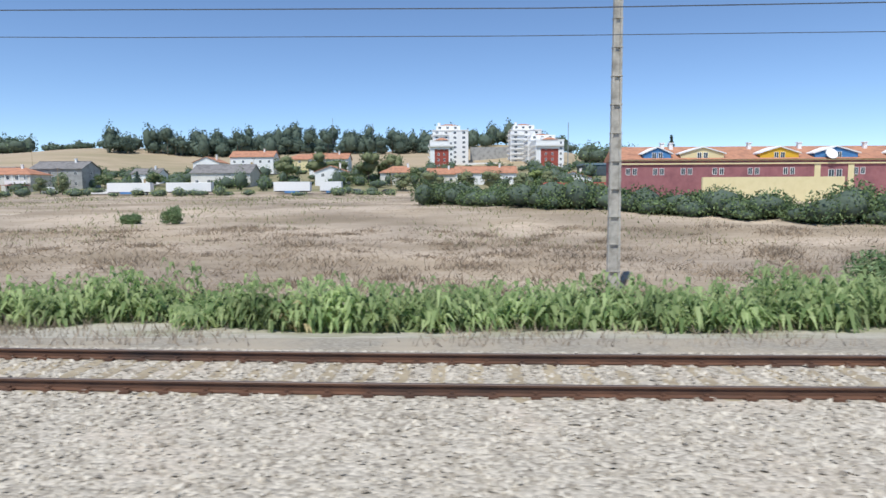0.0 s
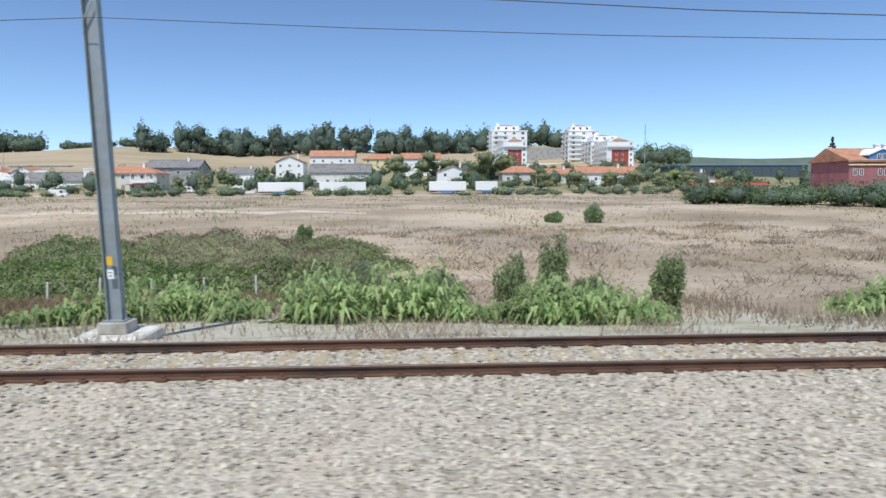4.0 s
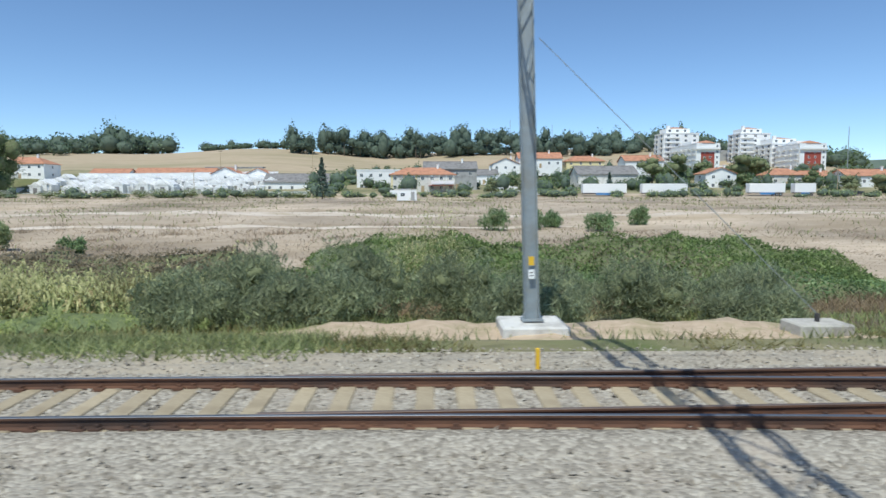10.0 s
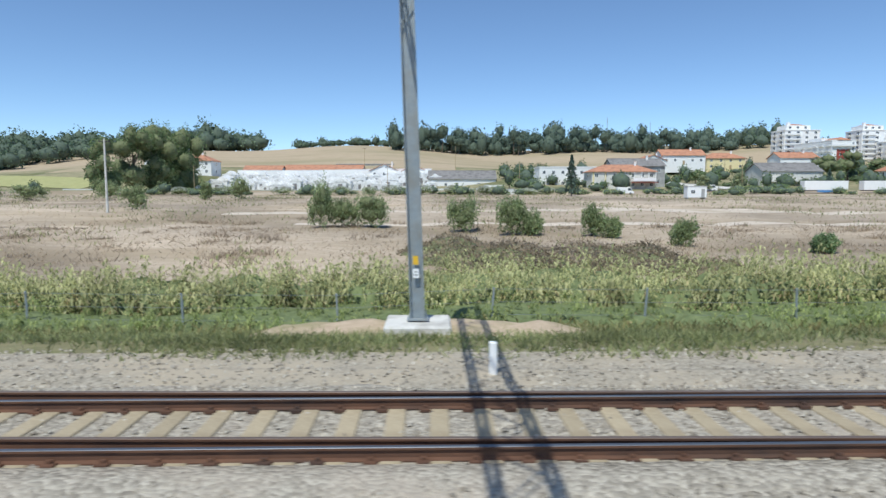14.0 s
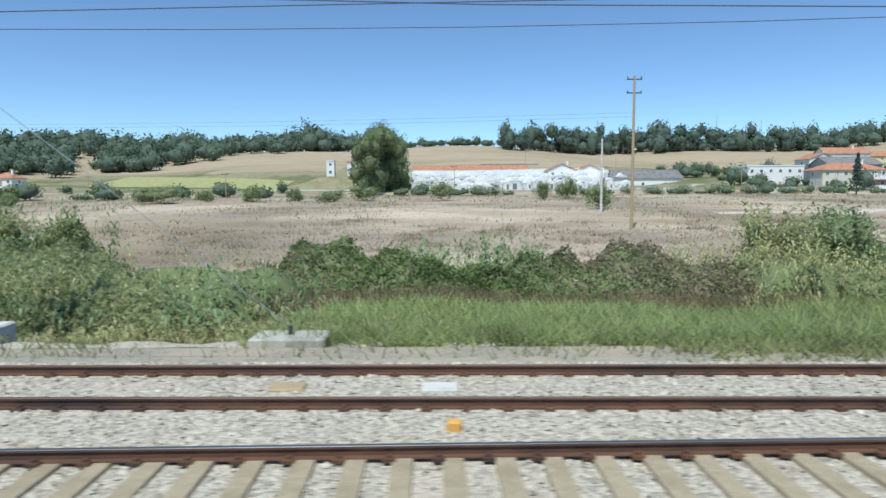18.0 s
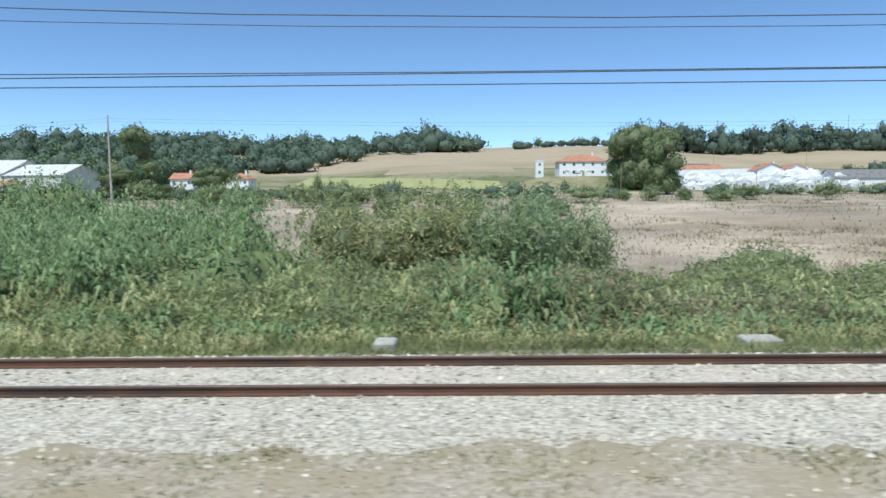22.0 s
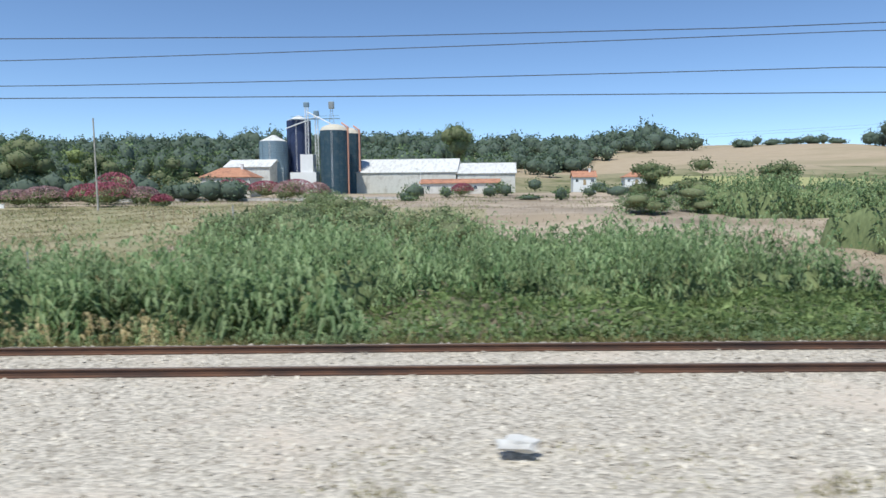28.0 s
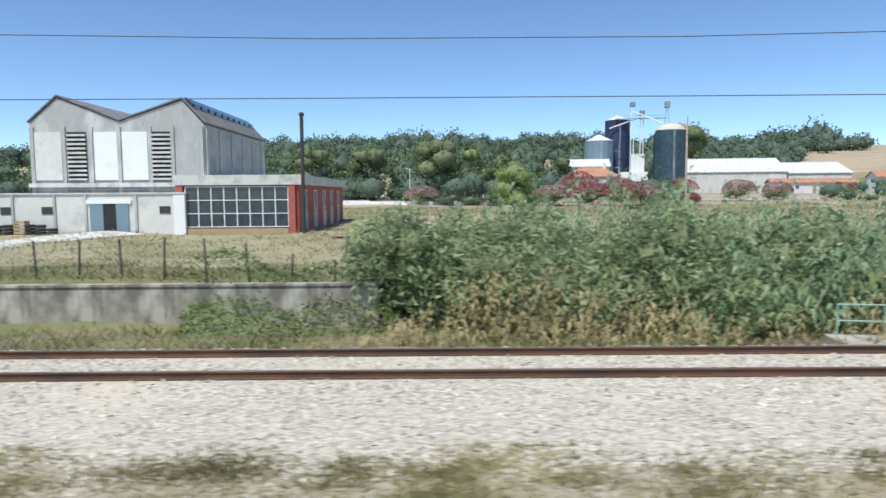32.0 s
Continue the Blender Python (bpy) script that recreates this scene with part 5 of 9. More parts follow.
for x, d, h, w in ((-458, 176, 10.0, 13), (-477, 180, 11.5, 14), (-490, 186, 10.5, 13)):
    tree(x, d, h, w, M_TREE, "dark spreading tree beside farm houses", 0.34, 3600, -0.1)
for x, d, h, w in ((-556.5, 60, 4.6, 8), (-555.5, 70, 5, 9), (-551, 60, 5, 9), (-547, 70, 4.4, 10), (-540, 64, 4.4, 9), (-556, 74, 5.5, 11), (-549, 56, 4.6, 9), (-543, 52, 4.4, 9), (-554, 51, 4.0, 7), (-559, 96, 4.6, 8), (-553, 90, 4.8, 9), (-562, 108, 4.2, 7), (-536, 58, 4.8, 10), (-500.5, 103, 5, 16), (-490, 106, 5, 12), (-510, 100, 4.6, 12)):
    bush(x, d, h, w, M_SHRUB if x < -530 else M_CANE_DARK, "loose yellow-green shrubs along a field fence", 2200, 0.22, stems=9)


def grass(name, label, category, n, x0, x1, d0, d1, h, w, material, lean=0.4, patch=None, power=1.0):
    x, v = rng.uniform(x0, x1, n), rng.uniform(0, 1, n) ** power
    d = d0 + (d1 - d0) * v
    if patch:
        keep = (np.sin(x / patch) + np.sin(d / patch * 1.7 + x / 9.0) + np.sin(x / patch * 2.3 + 1.0)) > rng.uniform(-0.9, 1.4, n)
        x, d = x[keep], d[keep]
    clear = (d > 18.0) | (d < 12.5) | (np.abs(x[:, None] - np.array(FEET)).min(1) > 1.1)
    x, d = x[clear], d[clear]
    y = yc(x) + d
    size = rng.uniform(0.5, 1.25, len(x))
    z = bed_z(x, d) if d1 < 10 else gz(x, y) - 0.03
    ob = soup(name, *blades(np.stack([x, y, z], -1), h * size, w * (0.6 + 0.4 * d / d0), lean), material)
    return tagged(ob, label, category, kind="stuff")


grass("verge_grass", "short dry and green verge grass beside the ballast", "grass", 60000, -670, -100, 12.9, 19, 0.32, 0.045, M_GRASS, 0.5, 2.2)
grass("verge_grass", "sparse straw-coloured verge grass beside the ballast", "grass", 30000, -112, 25, 13.2, 24, 0.30, 0.035, M_DRYGRASS, 0.5, 2.6)
grass("ditch_grass", "rough yellow-green grass in the ditch", "grass", 80000, -670, -100, 16.5, 30, 0.34, 0.06, M_OLIVEGRASS, 0.8)
grass("ditch_grass", "brown and olive dry weeds in the ditch", "weeds", 40000, -150, 30, 17.5, 36, 0.55, 0.04, M_DRYWEED, 0.4, 3.0)
grass("dry_meadow", "sun-bleached dry meadow grass", "grass", 110000, -720, 90, 32, 80, 0.26, 0.07, M_DRYGRASS, 1.2)
grass("dry_meadow", "sun-bleached dry meadow grass farther out", "grass", 60000, -760, 130, 78, 190, 0.26, 0.12, M_DRYGRASS, 1.2)
grass("dry_weeds", "brown dry weeds in patches over the meadow", "weeds", 60000, -520, 60, 34, 80, 0.34, 0.09, M_DRYWEED, 1.6, 4.5)
grass("dry_brush", "reddish brown withered brush in low patches", "brush", 24000, -115, 55, 27, 62, 0.42, 0.1, M_DRYWEED, 1.6, 3.1, 1.4)
grass("rusty_weeds", "reddish brown dock and dry weeds along the ditch", "weeds", 20000, -172, -98, 27.5, 35.5, 0.6, 0.06, M_RUSTWEED, 0.7)
grass("rusty_weeds", "brown and olive dock weeds below the fence posts", "weeds", 16000, -98, -70, 24, 34, 0.55, 0.07, M_RUSTWEED, 0.8)
grass("ditch_grass", "dark olive grass below the fence posts", "grass", 12000, -98, -70, 23, 33, 0.45, 0.07, M_OLIVEGRASS, 0.8, 2.6)
grass("rusty_weeds", "reddish brown weeds at the foot of brambles", "weeds", 9000, -312, -287, 26.5, 30, 0.9, 0.05, M_RUSTWEED, 0.4)
grass("lush_grass", "lush bright green grass in the ditch", "grass", 30000, -308, -277, 14.8, 28, 0.62, 0.06, M_LUSH, 0.85, None, 1.2)
grass("lush_grass", "lush bright green grass behind an earth bank", "grass", 20000, -277, -250, 18.8, 28, 0.6, 0.06, M_LUSH, 0.85)
grass("lush_grass", "yellow-green grass in the ditch", "grass", 22000, -168, -100, 16.5, 27, 0.4, 0.06, M_LUSH, 0.5, 2.4)
grass("path_tufts", "grey-green weed tufts along the gravel", "weeds", 11000, -412, -346, 6.7, 7.9, 0.10, 0.03, M_GRASS, 0.6, 0.7)
grass("green_weeds", "green weeds in patches over the meadow", "weeds", 60000, -640, 60, 60, 195, 0.5, 0.12, M_GRASS, 0.5, 9.0)
grass("verge_grass", "dry trodden grass before the yard wall", "grass", 26000, -670, -596, 13.8, 21.5, 0.22, 0.03, M_DRYGRASS, 0.7, 2.0)
def tufts(name, label, category, n, per, x0, x1, d0, d1, h, spread, width, material):
    """Separate tufts of blades, thicker towards the middle."""
    cx, cd = np.repeat(rng.uniform(x0, x1, n), per), np.repeat(rng.uniform(d0, d1, n), per)
    sz = np.repeat(rng.uniform(0.5, 1.4, n), per)
    x, d = cx + rng.normal(0, spread, n * per) * sz * 1.8, cd + rng.normal(0, spread, n * per) * sz
    y = yc(x) + d
    z = bed_z(x, d) + 0.01 if d1 < 10 else gz(x, y) - 0.03
    return tagged(soup(name, *blades(np.stack([x, y, z], -1), h * sz * rng.uniform(0.4, 1.2, n * per), width, 0.8), material), label, category, kind="stuff")


tufts("path_tufts", "olive weed tufts on the trackside gravel", "weeds", 110, 150, -655, -618, 5.9, 8.2, 0.12, 0.16, 0.03, M_OLIVEGRASS)
tufts("path_tufts", "small dry weed tufts on the trackside gravel", "weeds", 60, 60, -618, -345, 6.0, 8.0, 0.09, 0.10, 0.025, M_PATHGRASS)
tufts("field_tufts", "brown dry brush tufts in the meadow", "brush", 240, 90, -100, 40, 34, 78, 0.5, 0.7, 0.09, M_DRYWEED)
tufts("field_tufts", "brown dry brush tufts in the meadow", "brush", 260, 60, -400, -165, 40, 90, 0.7, 0.55, 0.07, M_DRYWEED)
grass("path_grass", "olive and brown grass patches on the trackside path", "grass", 34000, -652, -604, 5.8, 8.9, 0.07, 0.045, M_PATHGRASS, 1.0, 1.3)
grass("verge_grass", "low green and straw grass creeping up to the ballast", "grass", 64000, -300, -163, 12.3, 16.5, 0.24, 0.055, M_GRASS, 0.7, 3.4, 0.8)
grass("verge_grass", "low olive grass creeping up to the ballast", "grass", 26000, -163, -100, 12.9, 17, 0.2, 0.055, M_OLIVEGRASS, 0.8, 2.7)
grass("path_grass", "brown dry grass patches on the trackside path", "grass", 24000, -652, -560, 5.8, 8.6, 0.05, 0.04, M_DRYWEED, 1.0, 1.0)
grass("verge_grass", "dense low yellow-green verge grass beside the ballast", "grass", 50000, -445, -326, 12.9, 17.5, 0.24, 0.06, M_GRASS, 0.8)
grass("verge_grass", "dense low yellow-green verge grass beside the ballast", "grass", 18000, -298, -252, 13.4, 18, 0.26, 0.06, M_GRASS, 0.8)
grass("verge_grass", "low dry olive verge grass below the cane", "grass", 30000, -600, -440, 15.6, 17.6, 0.2, 0.05, M_OLIVEGRASS, 0.7)
grass("olive_meadow", "olive-green and straw meadow grass before the factory yard", "grass", 60000, -720, -555, 26, 135, 0.3, 0.09, M_PATHGRASS, 1.2)
grass("verge_grass", "bright low grass along the gravel edge", "grass", 36000, -256, -163, 14.2, 20, 0.22, 0.06, M_GRASS, 0.7, 3.0)

# ---- buildings ----


def window_mesh(w, h, bars=1):
    """Frame and pane of one window, its face in the plane y = 0, looking towards -y."""
    f = 0.08
    bm = bmesh.new()
    rings = []
    for x, z, y in ((w / 2, 0, -0.05), (w / 2 - f, f, -0.05), (w / 2 - f, f, 0.02), (w / 2, 0, 0.02)):
        rings.append([bm.verts.new(q) for q in ((-x, y, z), (x, y, z), (x, y, h - z), (-x, y, h - z))])
    for a, b in zip(rings, rings[1:] + rings[:1]):
        for i in range(4):
            bm.faces.new((a[i], a[(i + 1) % 4], b[(i + 1) % 4], b[i]))
    bmesh.ops.recalc_face_normals(bm, faces=bm.faces[:])
    for i in range(bars):
        x = -w / 2 + w * (i + 1) / (bars + 1)
        box(bm, x - 0.03, -0.045, f - 0.01, x + 0.03, 0.01, h - f + 0.01)
    me = bpy.data.meshes.new("window")
    bm.to_mesh(me)
    bm.free()
    me.materials.append(M_WHITE)
    bm = bmesh.new()
    box(bm, -w / 2 + f, -0.012, f, w / 2 - f, 0.01, h - f)
    pm = bpy.data.meshes.new("pane")
    bm.to_mesh(pm)
    bm.free()
    pm.materials.append(M_GLASS)
    return me, pm


_win = {}


def window(parent, x, y, z, w=1.2, h=1.3, rz=0.0, bars=1):
    key = (w, h, bars)
    if key not in _win:
        _win[key] = window_mesh(w, h, bars)
    a = share("window", _win[key][0], parent, (x, y, z), rz)
    share("pane", _win[key][1], a)
    return a


def roof_mesh(w, d, z, rise, kind, over=0.5):
    bm = bmesh.new()
    x0, x1, y0, y1 = -w / 2 - over, w / 2 + over, -over, d + over
    t = 0.18
    if kind == "x":
        prism_out = [(y0, z), ((y0 + y1) / 2, z + rise), (y1, z), (y1, z - t), ((y0 + y1) / 2, z + rise - t), (y0, z - t)]
        a = [bm.verts.new((x0, y, q)) for y, q in prism_out]
        b = [bm.verts.new((x1, y, q)) for y, q in prism_out]
    elif kind == "y":
        prism_out = [(x0, z), (0, z + rise), (x1, z), (x1, z - t), (0, z + rise - t), (x0, z - t)]
        a = [bm.verts.new((x, y0, q)) for x, q in prism_out]
        b = [bm.verts.new((x, y1, q)) for x, q in prism_out]
    else:
        h = min(w, d) / 2
        base = [(x0, y0), (x1, y0), (x1, y1), (x0, y1)]
        lo = [bm.verts.new((x, y, z - t)) for x, y in base]
        up = [bm.verts.new((x, y, z)) for x, y in base]
        if w >= d:
            r = [bm.verts.new((x0 + h, (y0 + y1) / 2, z + rise)), bm.verts.new((x1 - h, (y0 + y1) / 2, z + rise))]
            fs = [(up[0], up[1], r[1], r[0]), (up[1], up[2], r[1]), (up[2], up[3], r[0], r[1]), (up[3], up[0], r[0])]
        else:
            r = [bm.verts.new((0, y0 + h, z + rise)), bm.verts.new((0, y1 - h, z + rise))]
            fs = [(up[0], up[1], r[0]), (up[1], up[2], r[1], r[0]), (up[2], up[3], r[1]), (up[3], up[0], r[0], r[1])]
        for q in fs:
            bm.faces.new(q)
        for i in range(4):
            bm.faces.new((lo[i], lo[(i + 1) % 4], up[(i + 1) % 4], up[i]))
        bm.faces.new(lo[::-1])
        return bm
    n = len(a)
    for i in range(n):
        bm.faces.new((a[i], a[(i + 1) % n], b[(i + 1) % n], b[i]))
    bm.faces.new((a[0], a[1], a[4], a[5])), bm.faces.new((a[1], a[2], a[3], a[4]))
    bm.faces.new((b[0], b[1], b[4], b[5])), bm.faces.new((b[1], b[2], b[3], b[4]))
    bmesh.ops.recalc_face_normals(bm, faces=bm.faces[:])
    return bm


def tile_rows(parent, w, d, z, rise, material, over=0.5):
    """Ridge caps and a few proud tile courses on a gable roof."""
    bm = bmesh.new()
    tube(bm, (-w / 2 - over, d / 2, z + rise + 0.03), (w / 2 + over, d / 2, z + rise + 0.03), 0.14, n=6)
    part("ridge_cap", bm, material, parent)


def house(x0, x1, y, depth, eave, rise, roof, wall, roofing, label, rows=2, cols=4, name="house", base=None, chimney=True, win=(1.2, 1.3), side=True, door=True, rz=0.0):
    """A house with its front towards the line: walls, roof, windows on front and sides, door, chimney."""
    w = x1 - x0
    cx = (x0 + x1) / 2
    z = float(gz(cx, y)) - 0.3 if base is None else base
    hs = empty(name, (cx, y, z), label, "house", rz)
    bm = bmesh.new()
    if roof == "y":
        prism(bm, [(-w / 2, -3.5), (w / 2, -3.5), (w / 2, eave), (0, eave + rise - 0.1), (-w / 2, eave)], 0, depth)
    elif roof == "x":
        a = [(0, -3.5), (depth, -3.5), (depth, eave), (depth / 2, eave + rise - 0.1), (0, eave)]
        va = [bm.verts.new((-w / 2, p, q)) for p, q in a]
        vb = [bm.verts.new((w / 2, p, q)) for p, q in a]
        for i in range(5):
            bm.faces.new((va[i], va[(i + 1) % 5], vb[(i + 1) % 5], vb[i]))
        bm.faces.new(va), bm.faces.new(vb)
        bmesh.ops.recalc_face_normals(bm, faces=bm.faces[:])
    else:
        box(bm, -w / 2, 0, -3.5, w / 2, depth, eave)
    part("wall", bm, wall, hs)
    if roof == "flat":
        bm = boxes((-w / 2 - 0.15, -0.15, eave + 0.003, w / 2 + 0.15, depth + 0.15, eave + 0.45))
        part("parapet", bm, wall, hs)
    else:
        part("roof", roof_mesh(w, depth, eave + 0.12, rise, roof), roofing, hs)
        if roof == "x":
            tile_rows(hs, w, depth, eave + 0.12, rise, roofing)
    if chimney and roof != "flat":
        part("chimney", boxes((w * 0.22, depth * 0.4, eave + 0.4, w * 0.22 + 0.7, depth * 0.4 + 0.7, eave + rise + 1.1), (w * 0.22 - 0.1, depth * 0.4 - 0.1, eave + rise + 1.104, w * 0.22 + 0.8, depth * 0.4 + 0.8, eave + rise + 1.25)), M_WHITE, hs)
    fh = eave / max(rows, 1)
    for r in range(rows):
        for c in range(cols):
            x = -w / 2 + w * (c + 0.5) / cols
            if door and r == 0 and c == cols // 2:
                d = part("door", boxes((x - 0.55, -0.06, 0.3, x + 0.55, 0.02, 2.5)), M_TIMBER, hs)
                part("door_handle", boxes((x + 0.38, -0.12, 1.3, x + 0.46, -0.062, 1.38)), M_DARKSTEEL, d)
                continue
            window(hs, x, -0.004, r * fh + fh * 0.42, *win)
        if side:
            for s in (-1, 1):
                window(hs, s * (w / 2 + 0.004), depth * 0.5, r * fh + fh * 0.42, *win, rz=s * math.pi / 2)
    return hs


yel = house(-171.8, -149.3, 226.5, 12, 6.3, 2.6, "hip", M_OFFWHITE, M_ROOF, "two-storey white and cream house with terracotta hipped roof", 2, 7)
part("balcony", boxes((3.0, -1.6, 3.0, 10.8, -0.006, 3.25), (3.0, -1.6, 3.25, 10.8, -1.5, 4.1)), M_WHITE, yel)
part("awning", boxes((2.0, -2.6, 2.45, 11.2, -0.006, 2.62)), M_BRICKRED, yel, "red awning over a terrace")
for i in range(4):
    part("column", boxes((3.1 + i * 2.5, -1.55, 3.26, 3.3 + i * 2.5, -1.35, 6.2)), M_WHITE, yel)
for i in range(3):
    part("cream_band", boxes((-11.0 + i * 4.2, -0.03, 0.2, -10.4 + i * 4.2, -0.004, 6.2)), M_CREAM, yel)
house(-186, -164, 252, 14, 8.4, 0, "flat", M_WHITE, M_ROOF_GREY, "white flat-roofed two-storey building", 2, 6, base=3.0)
house(-160, -140.3, 243, 13, 8.0, 3.0, "x", M_GREYWALL, M_ROOF_GREY, "two-storey grey house with a dark grey roof", 2, 4, base=3.6)
house(-126.6, -113.5, 315, 13, 8.2, 3.0, "y", M_WHITE, M_ROOF, "tall white gabled house with a red tiled roof", 2, 3)
house(-112, -90, 326, 12, 5.0, 3.2, "x", M_WHITE, M_ROOF, "long white house with an orange tiled roof", 1, 5, base=15)
house(-86, -66, 334, 12, 6.0, 3.0, "hip", M_CREAM, M_ROOF, "cream house with an orange tiled roof", 2, 4, base=13)
house(-66, -48, 300, 12, 5.5, 2.8, "x", M_WHITE, M_ROOF, "white cottage with a red tiled roof", 1, 4, base=12)
hall = house(-100.7, -77.6, 248, 14, 6.6, 3.4, "x", M_OFFWHITE, M_ROOF_GREY, "large pale hall with a dark grey pitched roof", 1, 5, base=3.2, chimney=False)
part("canopy", boxes((-11.5, -2.2, 2.7, 11.5, -0.006, 2.9)), M_CONC_LIGHT, hall)
house(-140, -128, 280, 10, 4.5, 2.4, "x", M_WHITE, M_ROOF_GREY, "small white house with a grey roof", 1, 3, base=6)
house(-52, -40, 246, 10, 6.4, 2.4, "y", M_WHITE, M_ROOF, "white gabled house among garden trees", 2, 2, base=3.6)
house(-27, -13, 246, 10, 5.0, 2.6, "hip", M_OFFWHITE, M_ROOF, "low house with a red hipped roof", 1, 3, base=4.5)
house(2, 25, 244, 11, 4.6, 2.6, "x", M_WHITE, M_ROOF, "long low white house with a red tiled roof", 1, 5, base=4.5)
house(-9, 2, 252, 10, 4.4, 2.4, "x", M_OFFWHITE, M_ROOF, "low cottage with a red tiled roof", 1, 3, base=4.5)
house(38, 52, 236, 10, 4.4, 2.4, "y", M_WHITE, M_ROOF, "white gabled cottage by the hedge", 1, 2, base=2.5)
house(30, 55, 205, 6, 2.4, 0.8, "x", M_BLUE, M_BRICKRED, "low blue stall with a red roof", 1, 3, base=1.6, chimney=False)
wh = house(-242, -230, 300, 12, 6.6, 3.0, "y", M_WHITE, M_ROOF, "white gabled warehouse with a blue door", 1, 2, base=4.6, chimney=False)
part("blue_door", boxes((-2.6, -0.1, 0.2, 2.6, -0.065, 5.6)), M_BLUE, wh, "large blue painted door")
house(-256, -243, 296, 12, 6.8, 3.2, "y", M_WHITE, M_ROOF, "white gabled house with terracotta roof edges", 2, 3, base=4.6)
house(-282, -250, 367, 16, 5.6, 0, "flat", M_GREYWALL, M_ROOF_GREY, "long flat-roofed building with a dark fascia", 1, 8, base=11.5)
house(-229, -200, 282, 14, 5.0, 3.8, "x", M_WHITE, M_ROOF_GREY, "long white shed with a low grey roof", 1, 6, base=2.4, chimney=False)
house(-300, -262, 318, 12, 5.0, 2.6, "x", M_WHITE, M_ROOF, "long white building with an orange tiled roof", 1, 8, base=7.4, chimney=False)
house(-318, -300, 312, 10, 4.6, 2.4, "x", M_WHITE, M_ROOF, "white outbuilding with an orange tiled roof", 1, 4, base=7.4, chimney=False)
def terrace(x0, x1, y0, y1, top):
    """A grassy rise that carries the villa."""
    gx, gy = np.meshgrid(np.linspace(x0, x1, 22), np.linspace(y0, y1, 22), indexing="ij")
    u, v = (gx - x0) / (x1 - x0), (gy - y0) / (y1 - y0)
    e = np.clip(np.minimum(np.minimum(u, 1 - u), np.minimum(v, 1 - v)) * 3.2, 0, 1)
    e = e * e * (3 - 2 * e)
    g = gz(gx, gy) - 0.2
    vv = np.stack([gx, gy, g + np.maximum(top - g, 0) * e], -1).reshape(-1, 3)
    i = np.arange(484).reshape(22, 22)
    a, b, c, d = i[:-1, :-1].ravel(), i[1:, :-1].ravel(), i[1:, 1:].ravel(), i[:-1, 1:].ravel()
    tagged(soup("garden_rise", vv, np.concatenate([np.stack([a, b, c], -1), np.stack([a, c, d], -1)]), M_VILLAGE, None, True), "grassy rise below a villa", "slope", kind="structure")


terrace(-372, -306, 262, 322, 9.1)
villa = house(-346, -325, 288, 13, 6.6, 3.2, "hip", M_WHITE, M_ROOF, "white villa with arches and a red tiled roof", 2, 5, base=9.0)
for i in range(4):
    bm = bmesh.new()
    for s in range(6):
        a0, a1 = math.pi * s / 6, math.pi * (s + 1) / 6
        x = -7.2 + i * 3.2
        tube(bm, (x + 1.1 * math.cos(a0), -0.25, 1.9 + 1.1 * math.sin(a0)), (x + 1.1 * math.cos(a1), -0.25, 1.9 + 1.1 * math.sin(a1)), 0.16, n=5)
    part("arch", bm, M_WHITE, villa)
house(-356, -352.5, 292, 3.5, 7.0, 0, "flat", M_WHITE, M_WHITE, "slim white water tower block", 2, 1, base=9.0, door=False)
for x, y, b in ((-484, 258, 5), (-505, 254, 5)):
    house(x, x + 9, y, 9, 3.4, 2.4, "x" if int(x) % 2 else "hip", M_WHITE if y < 280 else M_OFFWHITE, M_ROOF, "low white farm cottage with a red roof", 1, 3, base=b)
house(-560, -547, 610, 10, 5, 2.5, "hip", M_OFFWHITE, M_ROOF, "pale house high up among trees", 2, 3)


